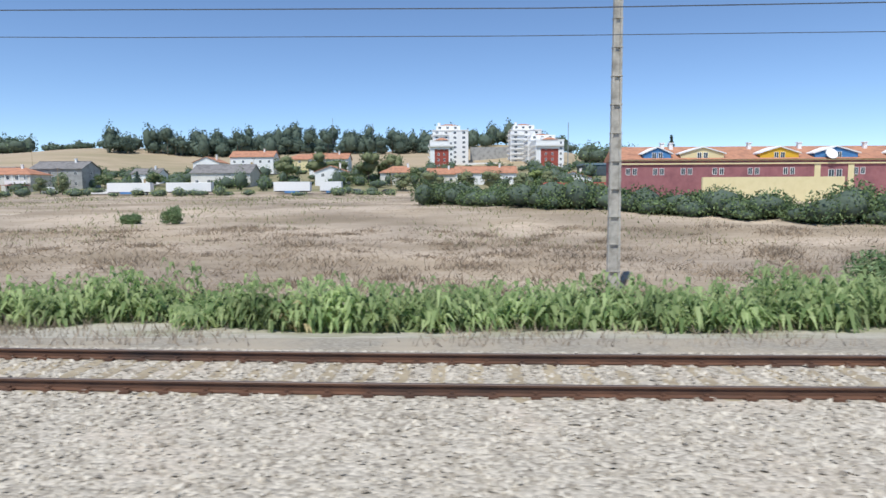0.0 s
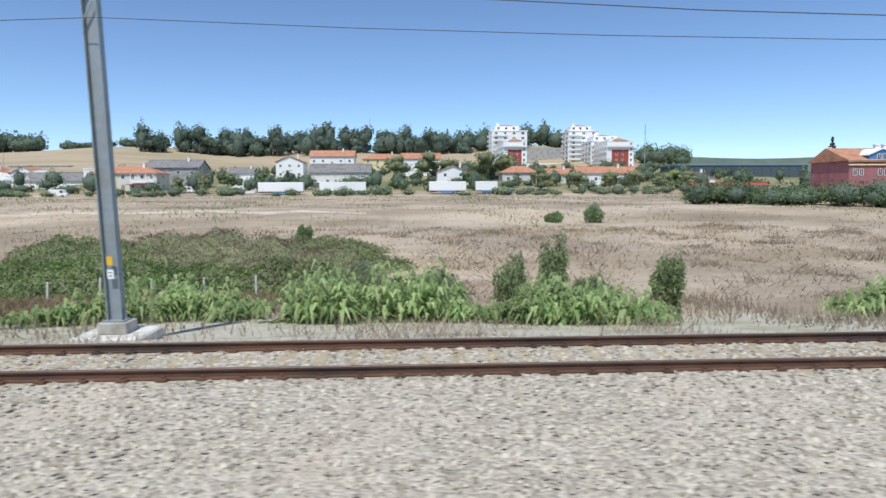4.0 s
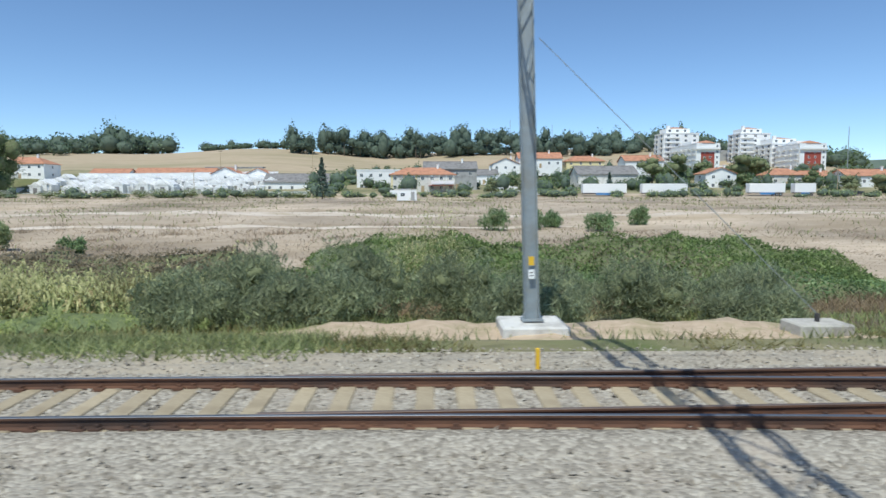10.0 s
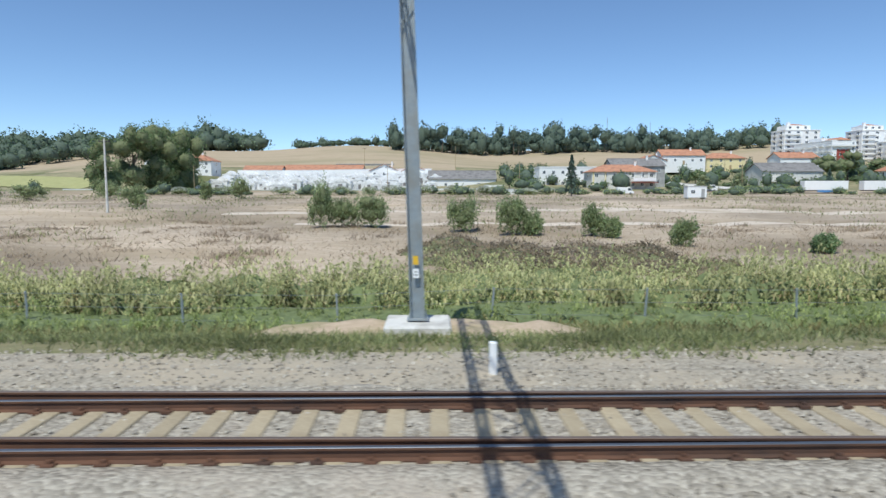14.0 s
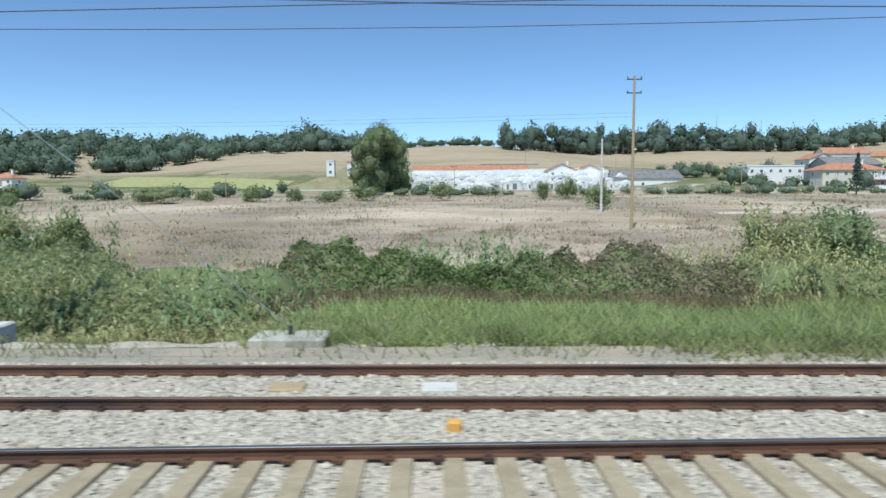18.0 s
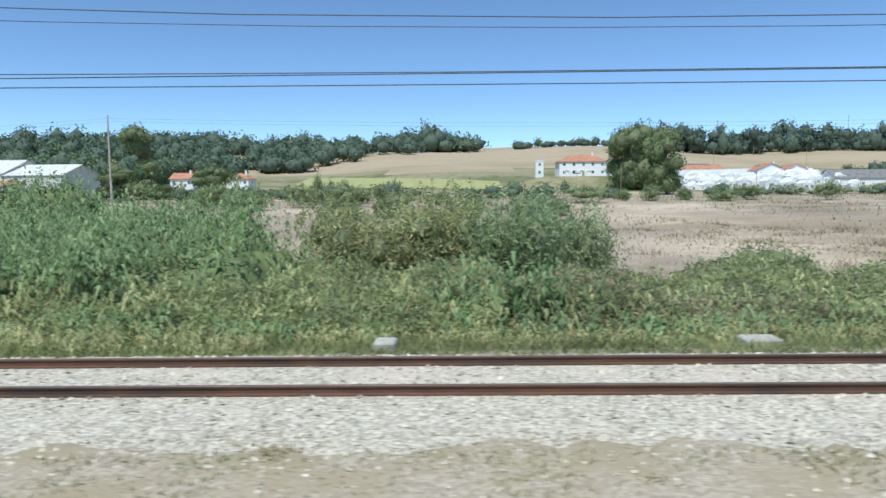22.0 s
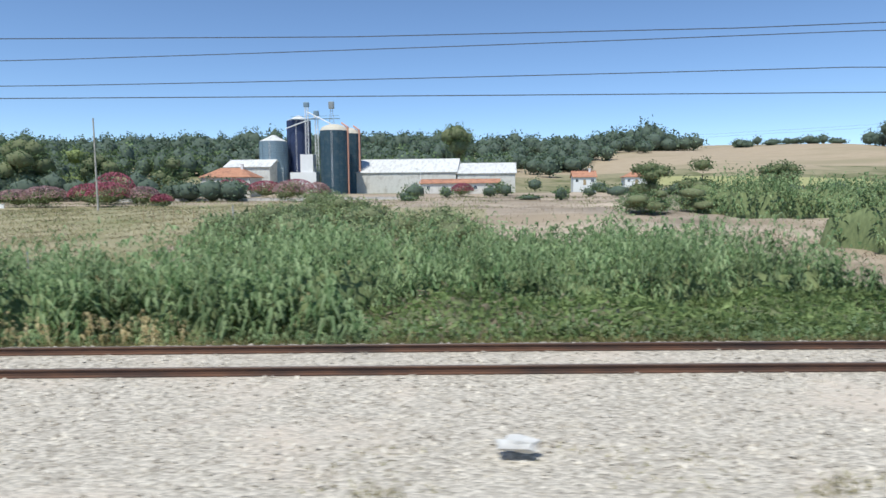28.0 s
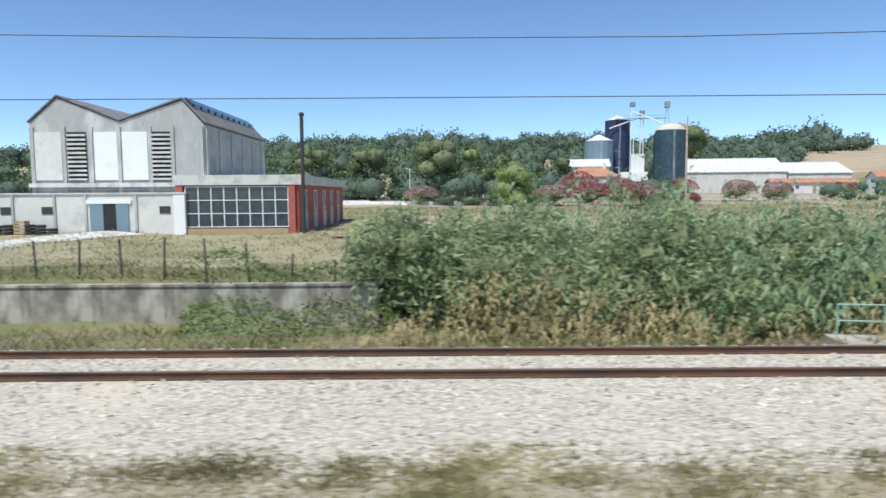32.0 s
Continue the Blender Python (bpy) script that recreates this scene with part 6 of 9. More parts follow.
def tower(x0, x1, y0, y1, base, floors, brick, label):
    """An apartment block: storey slabs, bands of balconies with dark openings, brick end wall."""
    w, d = x1 - x0, y1 - y0
    cx = (x0 + x1) / 2
    t = empty("apartment_tower", (cx, y0, base), label, "building")
    H = floors * 2.95 - (0 if brick else 2.95)
    part("wall", boxes((-w / 2, 0, -5, w / 2, d, H)), M_BRICKRED if brick else M_WHITE, t)
    part("roof", boxes((-w / 2 - 0.3, -0.3, H + 0.004, w / 2 + 0.3, d + 0.3, H + 0.5)), M_WHITE, t)
    if not brick:
        part("penthouse", boxes((-w * 0.4, d * 0.15, H + 0.504, w * 0.28, d * 0.85, H + 3.3)), M_WHITE, t)
        part("penthouse_roof", roof_mesh(w * 0.5, d * 0.5, H + 3.45, 1.2, "hip", 0.3), M_ROOF, t).location = (-w * 0.06, d * 0.25, 0)
        part("chimney", boxes((-w * 0.36, d * 0.2, H + 3.304, -w * 0.28, d * 0.3, H + 5.2)), M_WHITE, t)
        for k in range(3):
            window(t, -w * 0.3 + k * w * 0.22, d * 0.15 - 0.004, H + 1.2, 1.6, 1.5)
    else:
        part("stair_head", boxes((-w * 0.2, d * 0.45, H + 0.504, w * 0.2, d * 0.8, H + 2.6)), M_WHITE, t)
    if brick:
        part("corner_pier", boxes((w / 2 - 2.6, -0.25, -5, w / 2 + 0.25, d * 0.5, H - 0.004)), M_WHITE, t)
        part("corner_pier", boxes((-w / 2 - 0.25, -0.25, -5, -w / 2 + 2.4, d, H - 0.004)), M_WHITE, t)
        part("upper_storey", boxes((-w / 2 + 2.404, -0.2, H - 4.4, w / 2 - 2.61, -0.004, H - 0.02)), M_WHITE, t)
        part("front_balcony", boxes((-w / 2 - 0.2, -1.3, H - 3.0, w / 2 + 0.2, -0.256, H - 2.8), (-w / 2 - 0.2, -1.3, H - 2.796, w / 2 + 0.2, -1.2, H - 2.0)), M_WHITE, t)
        part("attic_roof", roof_mesh(w * 0.5, d * 0.4, H + 0.55, 1.6, "hip"), M_ROOF, t)
    for f in range(floors if brick else floors - 1):
        z = f * 2.95
        if brick:
            for k in (0.36, 0.6):
                window(t, -w / 2 + w * k, -0.004, z + 1.0, 1.1, 1.4)
            window(t, w / 2 - 1.3, -0.256, z + 1.0, 1.1, 1.4)
        else:
            for k in range(max(2, int(w / 5))):
                x = -w / 2 + w * (k + 0.5) / max(2, int(w / 5))
                window(t, x, -0.004, z + 0.9, 1.8, 1.5, bars=2)
            b = part("balcony", boxes((-w / 2 + 0.4, -1.2, z + 0.1, -w / 2 + w * 0.45, -0.006, z + 0.28), (-w / 2 + 0.4, -1.2, z + 0.28, -w / 2 + w * 0.45, -1.08, z + 1.1)), M_WHITE, t)
        for k in range(int(d / 6)):
            y = d * (k + 0.5) / int(d / 6)
            part("balcony", boxes((-w / 2 - 1.2, y - 2.0, z + 0.1, -w / 2 - 0.006, y + 2.0, z + 0.28), (-w / 2 - 1.2, y - 2.0, z + 0.28, -w / 2 - 1.08, y + 2.0, z + 1.15)), M_WHITE, t)
            window(t, -w / 2 - 0.004, y, z + 0.35, 2.6, 2.1, -math.pi / 2, 2)
    return t


tower(-11, 11, 398, 414, 18.5, 8, False, "white apartment tower with stepped terraces")
tower(-11, 1.6, 350, 386, 14.5, 5, True, "red brick and white apartment block end")
tower(37, 56, 398, 414, 18.5, 8, False, "tall white apartment tower with balconies")
tower(45, 66, 376, 396, 16.5, 6, False, "stepped white apartment block with balconies")
tower(46.5, 61, 350, 374, 14.5, 5, True, "red brick apartment block with white corners")
tagged(part("retaining_wall", boxes((13, 420, 14, 40, 421.5, 30.5)), M_GREYWALL), "tall grey concrete retaining wall on the hillside", "wall")
tagged(part("retaining_wall", boxes((6, 392, 10, 44, 393, 19.2)), M_WHITE), "long white garden wall below the towers", "wall")


def trailer(x0, x1, y, label):
    z = float(gz((x0 + x1) / 2, y))
    t = empty("truck_trailer", ((x0 + x1) / 2, y, z), label, "trailer", group="parked trailers")
    w = x1 - x0
    part("cargo_box", bevelled(boxes((-w / 2, 0, 1.1, w / 2, 2.5, 4.0)), 0.05), M_WHITE, t)
    part("underframe", boxes((-w / 2 + 0.3, 0.3, 0.8, w / 2 - 0.3, 2.2, 1.096)), M_DARKSTEEL, t)
    part("side_skirt", boxes((-w * 0.2, -0.02, 0.45, w * 0.2, 0.06, 1.09)), M_BLUE, t, "blue side skirt")
    for i in range(3):
        wh = part("wheel", tube(bmesh.new(), (w / 2 - 1.5 - i * 1.3, 0.0, 0.5), (w / 2 - 1.5 - i * 1.3, 0.35, 0.5), 0.5, n=14), M_BLACK, t)
        part("rim", tube(bmesh.new(), (w / 2 - 1.5 - i * 1.3, -0.02, 0.5), (w / 2 - 1.5 - i * 1.3, -0.004, 0.5), 0.28, n=12), M_STEEL, wh)


for a, b in ((-110, -96), (-91, -76.5), (-56.5, -44.8), (-41.7, -34.8)):
    trailer(a, b, 204, "white box trailer parked beside the road")


def car(x, y, paint, label, van=False, rz=0.0):
    z = float(gz(x, y))
    c = empty("van" if van else "car", (x, y, z), label, "vehicle", rz, "parked vehicles")
    out = [(-2.2, 0.35), (2.2, 0.35), (2.25, 0.8), (1.3, 0.95), (0.9, 1.45), (-1.1, 1.5), (-1.8, 0.98), (-2.2, 0.9)]
    if van:
        out = [(-2.6, 0.4), (2.5, 0.4), (2.5, 1.0), (1.9, 1.15), (1.5, 2.2), (-2.6, 2.3)]
    part("body", bevelled(prism(bmesh.new(), out, 0, 1.75), 0.05), paint, c)
    gl = [(-1.55, 0.98), (1.15, 0.98), (0.85, 1.38), (-1.05, 1.42)] if not van else [(0.6, 1.25), (1.7, 1.25), (1.42, 2.0), (0.6, 2.0)]
    part("side_glass", prism(bmesh.new(), gl, -0.012, -0.003), M_GLASS, c)
    for s in (-1.4, 1.4):
        wh = part("wheel", tube(bmesh.new(), (s, -0.03, 0.33), (s, 0.2, 0.33), 0.33, n=14), M_BLACK, c)
        part("rim", tube(bmesh.new(), (s, -0.05, 0.33), (s, -0.034, 0.33), 0.19, n=10), M_STEEL, wh)


car(-135.5, 214, M_WHITE, "white delivery van parked on a village track", True)
car(-266, 252, M_STEEL, "silver car beside the cemetery wall")
car(-308, 253, M_DARKSTEEL, "dark car beside the cemetery wall")
car(-20, 204, M_DARKSTEEL, "dark car parked under olive trees")
car(-30, 205, M_STEEL, "grey car parked under olive trees")
car(-478, 210, M_STEEL, "silver car on the farm road")
car(-168, 199, M_WHITE, "white van behind the road hedge", True)

hut = empty("site_hut", (-164.4, 154.5, float(gz(-164.4, 154.5))), "small white site hut on blocks with a door", "hut")
part("cabin", bevelled(boxes((-2.3, 0, 0.35, 2.3, 2.4, 3.0)), 0.04), M_WHITE, hut)
part("roof", boxes((-2.4, -0.1, 3.004, 2.4, 2.5, 3.12)), M_SHEET, hut)
part("door", boxes((1.0, -0.05, 0.45, 1.8, -0.003, 2.4)), M_GREYWALL, hut)
window(hut, -1.0, -0.004, 1.3, 1.1, 0.9)
part("support", boxes((-2.1, 0.2, -0.2, -1.7, 2.2, 0.346), (1.7, 0.2, -0.2, 2.1, 2.2, 0.346)), M_CONC, hut)


# red building with painted dormers
red = empty("school_building", (38, 143.5, 0), "long dusty-red two-storey building with orange tiled roof", "building")
part("wall", boxes((0, 0, -1, 92, 14, 9.2)), M_MAROON, red)
part("plinth", boxes((12, -15.5, -1, 40, -14.9, 5.1)), M_CREAM, red, "low cream-yellow front wall")
part("cornice", boxes((-0.3, -0.3, 8.2, 92.3, -0.004, 8.5), (-0.3, -0.3, 9.0, 92.3, -0.004, 9.2)), M_CREAM, red)
bm = bmesh.new()
va = [bm.verts.new(p) for p in ((-0.5, -0.6, 9.25), (92.5, -0.6, 9.25), (92.5, 8, 12.6), (-0.5, 8, 12.6), (92.5, 15, 9.25), (-0.5, 15, 9.25))]
bm.faces.new((va[0], va[1], va[2], va[3])), bm.faces.new((va[3], va[2], va[4], va[5])), bm.faces.new((va[0], va[3], va[5])), bm.faces.new((va[1], va[4], va[2]))
part("roof", bm, M_ROOF, red)
for i, x in enumerate((2.2, 8.2, 14.4, 21.4, 29.2, 37.0, 52.5, 60, 68, 76, 84)):
    for s in (-0.75, 0.75):
        window(red, x + s, -0.004, 5.9, 1.0, 1.5)
for x in (42.6, 50.0):
    part("pilaster", boxes((x, -0.12, -1, x + 1.3, -0.004, 8.1)), M_CREAM, red)
for s in (-0.85, 0.85):
    window(red, 47.2 + s, -0.004, 4.6, 1.3, 2.4)
for x, w, m in ((8.0, 6.0, M_BLUE), (18.0, 9.5, M_CREAM), (35.0, 8.5, M_YELLOW), (47.5, 9.5, M_BLUE), (64, 9, M_CREAM), (80, 9, M_BLUE)):
    dm = part("dormer", prism(bmesh.new(), [(x - w / 2, 9.3), (x + w / 2, 9.3), (x + w / 2, 10.5), (x, 11.9), (x - w / 2, 10.5)], 0.4, 6.0), m, red)
    bm = bmesh.new()
    for s in (-1, 1):
        prism(bm, [(x, 11.95), (x + s * (w / 2 + 0.5), 10.45), (x + s * (w / 2 + 0.5), 10.7), (x, 12.2)], 0.1, 6.2)
    part("dormer_roof", bm, M_WHITE, dm)
    for s in (-0.7, 0.7):
        a = window(dm, x + s, 0.396, 9.55, 1.0, 1.3)
for x in (10.5, 12.5, 30.5, 42, 57, 71):
    part("chimney", boxes((x, 6, 11.4, x + 0.8, 6.8, 13.2), (x - 0.15, 5.85, 13.204, x + 0.95, 6.95, 13.4)), M_WHITE, red)
bm = bmesh.new()
lathe(bm, [(0.15, 0), (1.25, 0.28), (1.3, 0.32), (0.15, 0.1)], 18)
dish = part("satellite_dish", bm, M_WHITE, red, "white satellite dish on the roof")
dish.location, dish.rotation_euler = (46.0, -0.2, 10.3), (radians(62), 0, 0)
part("dish_mast", tube(bmesh.new(), (46.0, 0.3, 9.25), (46.0, 0.0, 10.3), 0.08), M_STEEL, red)

glass = empty("glass_warehouse", (61, 291, 4), "long low dark blue glass-fronted warehouse", "building")
part("wall", boxes((0, 0, -2, 62, 20, 9.8)), M_SILO, glass)
part("fascia", boxes((-0.3, -0.3, 9.804, 62.3, 20.3, 10.6)), M_SILO_LIGHT, glass)
for i in range(14):
    part("glass_panel", boxes((0.5 + i * 4.4, -0.1, 1.2, 4.6 + i * 4.4, -0.004, 9.2)), M_GLASS, glass)

# cemetery


def wall_run(label, x0, y0, x1, y1, h, material, n=8, thick=0.3, base=None):
    """A wall that follows the ground, in straight lengths with a coping."""
    w = empty("boundary_wall", (0, 0, 0), label, "wall")
    dx, dy = (x1 - x0) / n, (y1 - y0) / n
    ln = math.hypot(dx, dy)
    for i in range(n):
        x, y = x0 + dx * i, y0 + dy * i
        z = min(float(gz(x, y)), float(gz(x + dx, y + dy)))
        p = part("wall_length", boxes((0, -thick / 2, -0.6, ln - 0.004, thick / 2, h), (-0.02, -thick / 2 - 0.05, h + 0.003, ln - 0.03, thick / 2 + 0.05, h + 0.09)), material, w)
        p.location, p.rotation_euler = (x, y, z), (0, 0, math.atan2(dy, dx))
    return w


wall_run("low white cemetery wall along the road", -372, 256, -198, 262, 1.5, M_WHITE, 20)
wall_run("grey-white cemetery side wall climbing the slope", -325, 252, -318, 305, 2.6, M_WHITE, 8)
wall_run("white cemetery rear wall on the slope", -318, 303, -228, 306, 5.2, M_WHITE, 12)
wall_run("low white roadside wall", -205, 200, -196, 200, 1.6, M_WHITE, 2)
wall_run("low white wall along a country road", -760, 128, -640, 122, 0.9, M_WHITE, 14)
wall_run("low pale roadside parapet", -640, 150, -560, 168, 0.7, M_CONC_LIGHT, 8)


def tomb(kind, w):
    bm = bmesh.new()
    if kind == 0:
        prism(bm, [(-w / 2, 0), (w / 2, 0), (w / 2, w * 0.9), (0, w * 1.25), (-w / 2, w * 0.9)], 0, w * 1.2)
        box(bm, -w * 0.18, -0.06, 0.1, w * 0.18, -0.004, w * 0.7)
        box(bm, -w * 0.62, -0.1, w * 0.86, w * 0.62, 0.2, w * 0.96)
        bm.faces.ensure_lookup_table()
        for f in bm.faces[-12:-6]:
            f.material_index = 1
    elif kind == 1:
        box(bm, -w / 2, 0, 0, w / 2, 2.0, 0.5)
        box(bm, -w * 0.35, 1.8, 0.504, w * 0.35, 2.0, 1.4)
    else:
        box(bm, -w * 0.4, 0, 0, w * 0.4, 0.3, 0.3)
        box(bm, -0.09, 0.1, 0.304, 0.09, 0.24, 1.9)
        box(bm, -0.4, 0.105, 1.3, -0.094, 0.235, 1.48)
        box(bm, 0.094, 0.105, 1.3, 0.4, 0.235, 1.48)
    me = bpy.data.meshes.new("tomb")
    bm.to_mesh(me)
    bm.free()
    me.materials.append(M_MARBLE)
    me.materials.append(M_ROOF_GREY)
    return me


TOMBS = [tomb(0, 2.6), tomb(0, 3.4), tomb(1, 1.4), tomb(2, 1.0)]
for i in range(285):
    k = random.choice((0, 0, 0, 1, 1, 2, 2, 3))
    x, y = random.uniform(-320, -226), random.uniform(262, 301)
    ob = new("tomb", TOMBS[k])
    ob.location, ob.rotation_euler = (x, y, float(gz(x, y)) - 0.05), (0, 0, random.uniform(-0.15, 0.15))
    s = random.uniform(0.95, 1.5) if k < 2 else random.uniform(1.0, 1.8)
    ob.scale = (s, s, s)
    tagged(ob, ("white marble family vault with a gabled front", "white marble family vault with a gabled front", "low white marble grave slab with headstone", "white marble cross on a plinth")[k], "tomb", "cemetery tombs")

# grain farm: silos and barns
SB = 2.0


def silo(x, y, r, z_eave, z_top, material, cap, label, dome=False):
    s = empty("grain_silo", (x, y, SB), label, "silo")
    bm = bmesh.new()
    n = 40
    prof = []
    k = int((z_eave - SB) / 0.9)
    for i in range(k + 1):
        prof += [(r, i * 0.9 + 0.02), (r + 0.05, i * 0.9 + 0.45)] if i < k else [(r, z_eave - SB)]
    lathe(bm, prof, n)
    part("shell", bm, material, s, smooth=False)
    h = z_top - z_eave
    rim = [(r + 0.12, z_eave - SB + 0.004)] + ([(r * math.cos(a), z_eave - SB + h * math.sin(a)) for a in (0.15, 0.5, 0.85, 1.2, 1.45)] if dome else [(r * 0.1, z_top - SB)])
    part("cap", lathe(bmesh.new(), rim, n), cap, s)
    bm = bmesh.new()
    for i in range(12):
        a = 2 * math.pi * i / 12
        tube(bm, ((r + 0.1) * math.cos(a), (r + 0.1) * math.sin(a), 0), ((r + 0.1) * math.cos(a), (r + 0.1) * math.sin(a), z_eave - SB), 0.07, n=4)
    part("stiffeners", bm, material, s)
    bm = bmesh.new()
    for i in range(int((z_eave - SB) / 1.2)):
        tube(bm, (0.2, -r - 0.2, 0.6 + i * 1.2), (0.6, -r - 0.2, 0.6 + i * 1.2), 0.03, n=4)
    tube(bm, (0.2, -r - 0.2, 0), (0.2, -r - 0.2, z_eave - SB), 0.04, n=4)
    tube(bm, (0.6, -r - 0.2, 0), (0.6, -r - 0.2, z_eave - SB), 0.04, n=4)
    part("ladder", bm, M_WHITE, s)
    return s


silo(-614.6, 217.2, 4.9, 21.3, 23.6, M_SILO_LIGHT, M_SHEET, "pale grey-blue corrugated steel grain silo")
silo(-607.5, 224.5, 4.3, 29.2, 31.2, M_NAVY, M_SHEET, "tall slender dark blue grain silo")
silo(-591.0, 212.5, 4.9, 24.2, 26.6, M_SILO, M_DOME, "wide dark blue-grey grain silo with a pale dome", True)
silo(-589.5, 225.0, 4.9, 24.2, 26.6, M_SILO, M_DOME, "wide dark grain silo with a pale dome behind another", True)
for x, y in ((-586.0, 211.6), (-584.5, 222.5)):
    pp = empty("down_pipe", (x, y, SB), "salmon painted down pipe beside a grain silo", "pipe")
    part("pipe", tube(bmesh.new(), (0, 0, 0), (0, 0, 23.6), 0.35, n=8), M_SALMON, pp)
    part("spout", tube(bmesh.new(), (0, 0, 23.4), (-2.4, 1.2, 25.0), 0.3, n=8), M_SALMON, pp)
lift = empty("grain_elevator", (-602.9, 219.5, SB), "white steel grain elevator towers with catwalks", "elevator")
for dx, dy, top in ((0, 0, 31.5), (3.4, 0.5, 28.5)):
    bm = bmesh.new()
    for sx in (-0.5, 0.5):
        for sy in (-0.5, 0.5):
            tube(bm, (dx + sx, dy + sy, 0), (dx + sx, dy + sy, top), 0.09, n=4)
    for i in range(int(top / 1.5)):
        z = i * 1.5
        tube(bm, (dx - 0.5, dy - 0.5, z), (dx + 0.5, dy - 0.5, z + 1.5), 0.05, n=4)
        tube(bm, (dx + 0.5, dy - 0.5, z), (dx + 0.5, dy + 0.5, z + 1.5), 0.05, n=4)
    part("tower_frame", bm, M_WHITE, lift)
    part("elevator_head", bevelled(boxes((dx - 0.9, dy - 0.7, top, dx + 0.9, dy + 0.7, top + 1.7)), 0.15), M_SILO_LIGHT, lift)
part("catwalk", boxes((-6, -0.5, 27.2, 12, 0.5, 27.4), (-6, -0.55, 28.3, 12, -0.5, 28.36), (-6, 0.5, 28.3, 12, 0.55, 28.36)), M_SILO_LIGHT, lift)
part("machine_house", boxes((-4.6, -6, 0, 4.8, -1.5, 8.2), (-1.0, -5.4, 8.204, 3.6, -1.5, 14.5)), M_WHITE, lift)
part("chute", tube(tube(bmesh.new(), (0, 0, 30), (10, -4, 25), 0.2), (3.4, 0, 28), (-8, 0, 24), 0.2), M_WHITE, lift)
mast_ = empty("elevator_mast", (-592.1, 213.5, 26.8), "steel lattice mast with a drive head on a silo", "mast")
bm = bmesh.new()
for sx in (-0.9, 0.9):
    tube(bm, (sx, 0, 0), (sx * 0.35, 0, 5.2), 0.08, n=4)
for i in range(5):
    tube(bm, (-0.8 + i * 0.1, 0, i * 1.0), (0.8 - i * 0.1, 0, i * 1.0 + 0.9), 0.05, n=4)
part("frame", bm, M_STEEL, mast_)
part("drive_head", bevelled(boxes((-0.9, -0.7, 5.2, 0.9, 0.7, 7.6)), 0.15), M_STEEL, mast_)


def barn(x0, x1, y, depth, eave, ridge, base, label):
    w = x1 - x0
    b = house(x0, x1, y, depth, eave - base, ridge - eave, "x", M_OFFWHITE, M_SHEET, label, 0, 0, "barn", base, False, side=False, door=False)
    for i in range(int(w / 6)):
        part("wall_panel", boxes((-w / 2 + 0.6 + i * 6, -0.08, 0.2, -w / 2 + 5.6 + i * 6, -0.004, eave - base - 0.5)), M_OFFWHITE, b)
        part("roof_seam", prism(bmesh.new(), [(-w / 2 + i * 6, eave - base + 0.14), (-w / 2 + i * 6 + 0.12, eave - base + 0.14), (-w / 2 + i * 6 + 0.12, eave - base + 0.2), (-w / 2 + i * 6, eave - base + 0.2)], -0.5, -0.3), M_SHEET, b)
    return b


barn(-587, -549.5, 222, 26, 10.0, 15.2, 2.0, "long white metal-roofed farm hall")
barn(-549, -528.5, 222, 24, 9.4, 13.4, 2.0, "shorter white metal-roofed farm hall")
house(-627, -611, 186, 10, 7.0, 3.0, "hip", M_OFFWHITE, M_ROOF, "low farm house with an orange tiled roof", 1, 4, base=1.0)
house(-628, -612, 206, 12, 10.5, 2.6, "x", M_OFFWHITE, M_SHEET, "white shed with a pale metal roof", 1, 4, base=1.4, chimney=False)
house(-560, -534, 205, 6, 3.6, 1.2, "x", M_OFFWHITE, M_ROOF, "low pale open shed with a red tiled roof", 1, 5, base=2.2, chimney=False)
house(-700, -692, 170, 7, 4.0, 2.0, "x", M_OFFWHITE, M_BRICKRED, "small house with a red roof behind trees", 1, 2, base=1.0)

# factory at the end of the ride
FB = -0.9
YARD_TURN = radians(9.5)


def turned(ob, x, y, sx=1.0, sz=1.0):
    """Turns a building, whose parts are given along the world's x, about its corner at (x, y)."""
    ob.rotation_euler = (0, 0, YARD_TURN)
    ob.scale = (sx, 1.0, sz)
    ob.location = (x - math.cos(YARD_TURN) * sx * x, y - math.sin(YARD_TURN) * sx * x, FB)


HY = 38.1
fac = empty("factory_hall", (0, HY, FB), "weathered grey factory hall with sawtooth gables and louvres", "factory")
turned(fac, -667.1, HY, 0.88, 0.96)
part("wall", prism(bmesh.new(), [(-686.0, -1.0), (-667.1, -1.0), (-667.1, 11.2), (-669.4, 13.6), (-676.3, 11.5), (-682.9, 13.9), (-686.0, 11.4)], 0, 22.0), M_PLASTERGREY, fac)
for a, b in (((-686.2, 11.45), (-682.9, 14.05)), ((-682.9, 14.05), (-676.3, 11.6)), ((-676.3, 11.6), (-669.4, 13.75)), ((-669.4, 13.75), (-666.9, 11.3))):
    part("roof_slope", prism(bmesh.new(), [a, b, (b[0], b[1] + 0.14), (a[0], a[1] + 0.14)], -0.15, 22.2), M_ROOF_GREY, fac)
cl = part("clerestory", prism(bmesh.new(), [(-669.3, 11.7), (-668.5, 11.7), (-668.5, 13.4), (-669.3, 14.0)], 0.6, 21.4), M_GLASS, fac)
for i in range(10):
    part("glazing_bar", boxes((-668.496, 0.8 + i * 2.1, 11.75, -668.4, 0.95 + i * 2.1, 13.35)), M_DARKSTEEL, cl)
for x in (-686.0, -682.55, -679.6, -676.55, -673.2, -670.75, -667.6):
    part("pier", boxes((x, -0.16, -1.0, x + 0.4, -0.004, 11.0)), M_PLASTERGREY, fac)
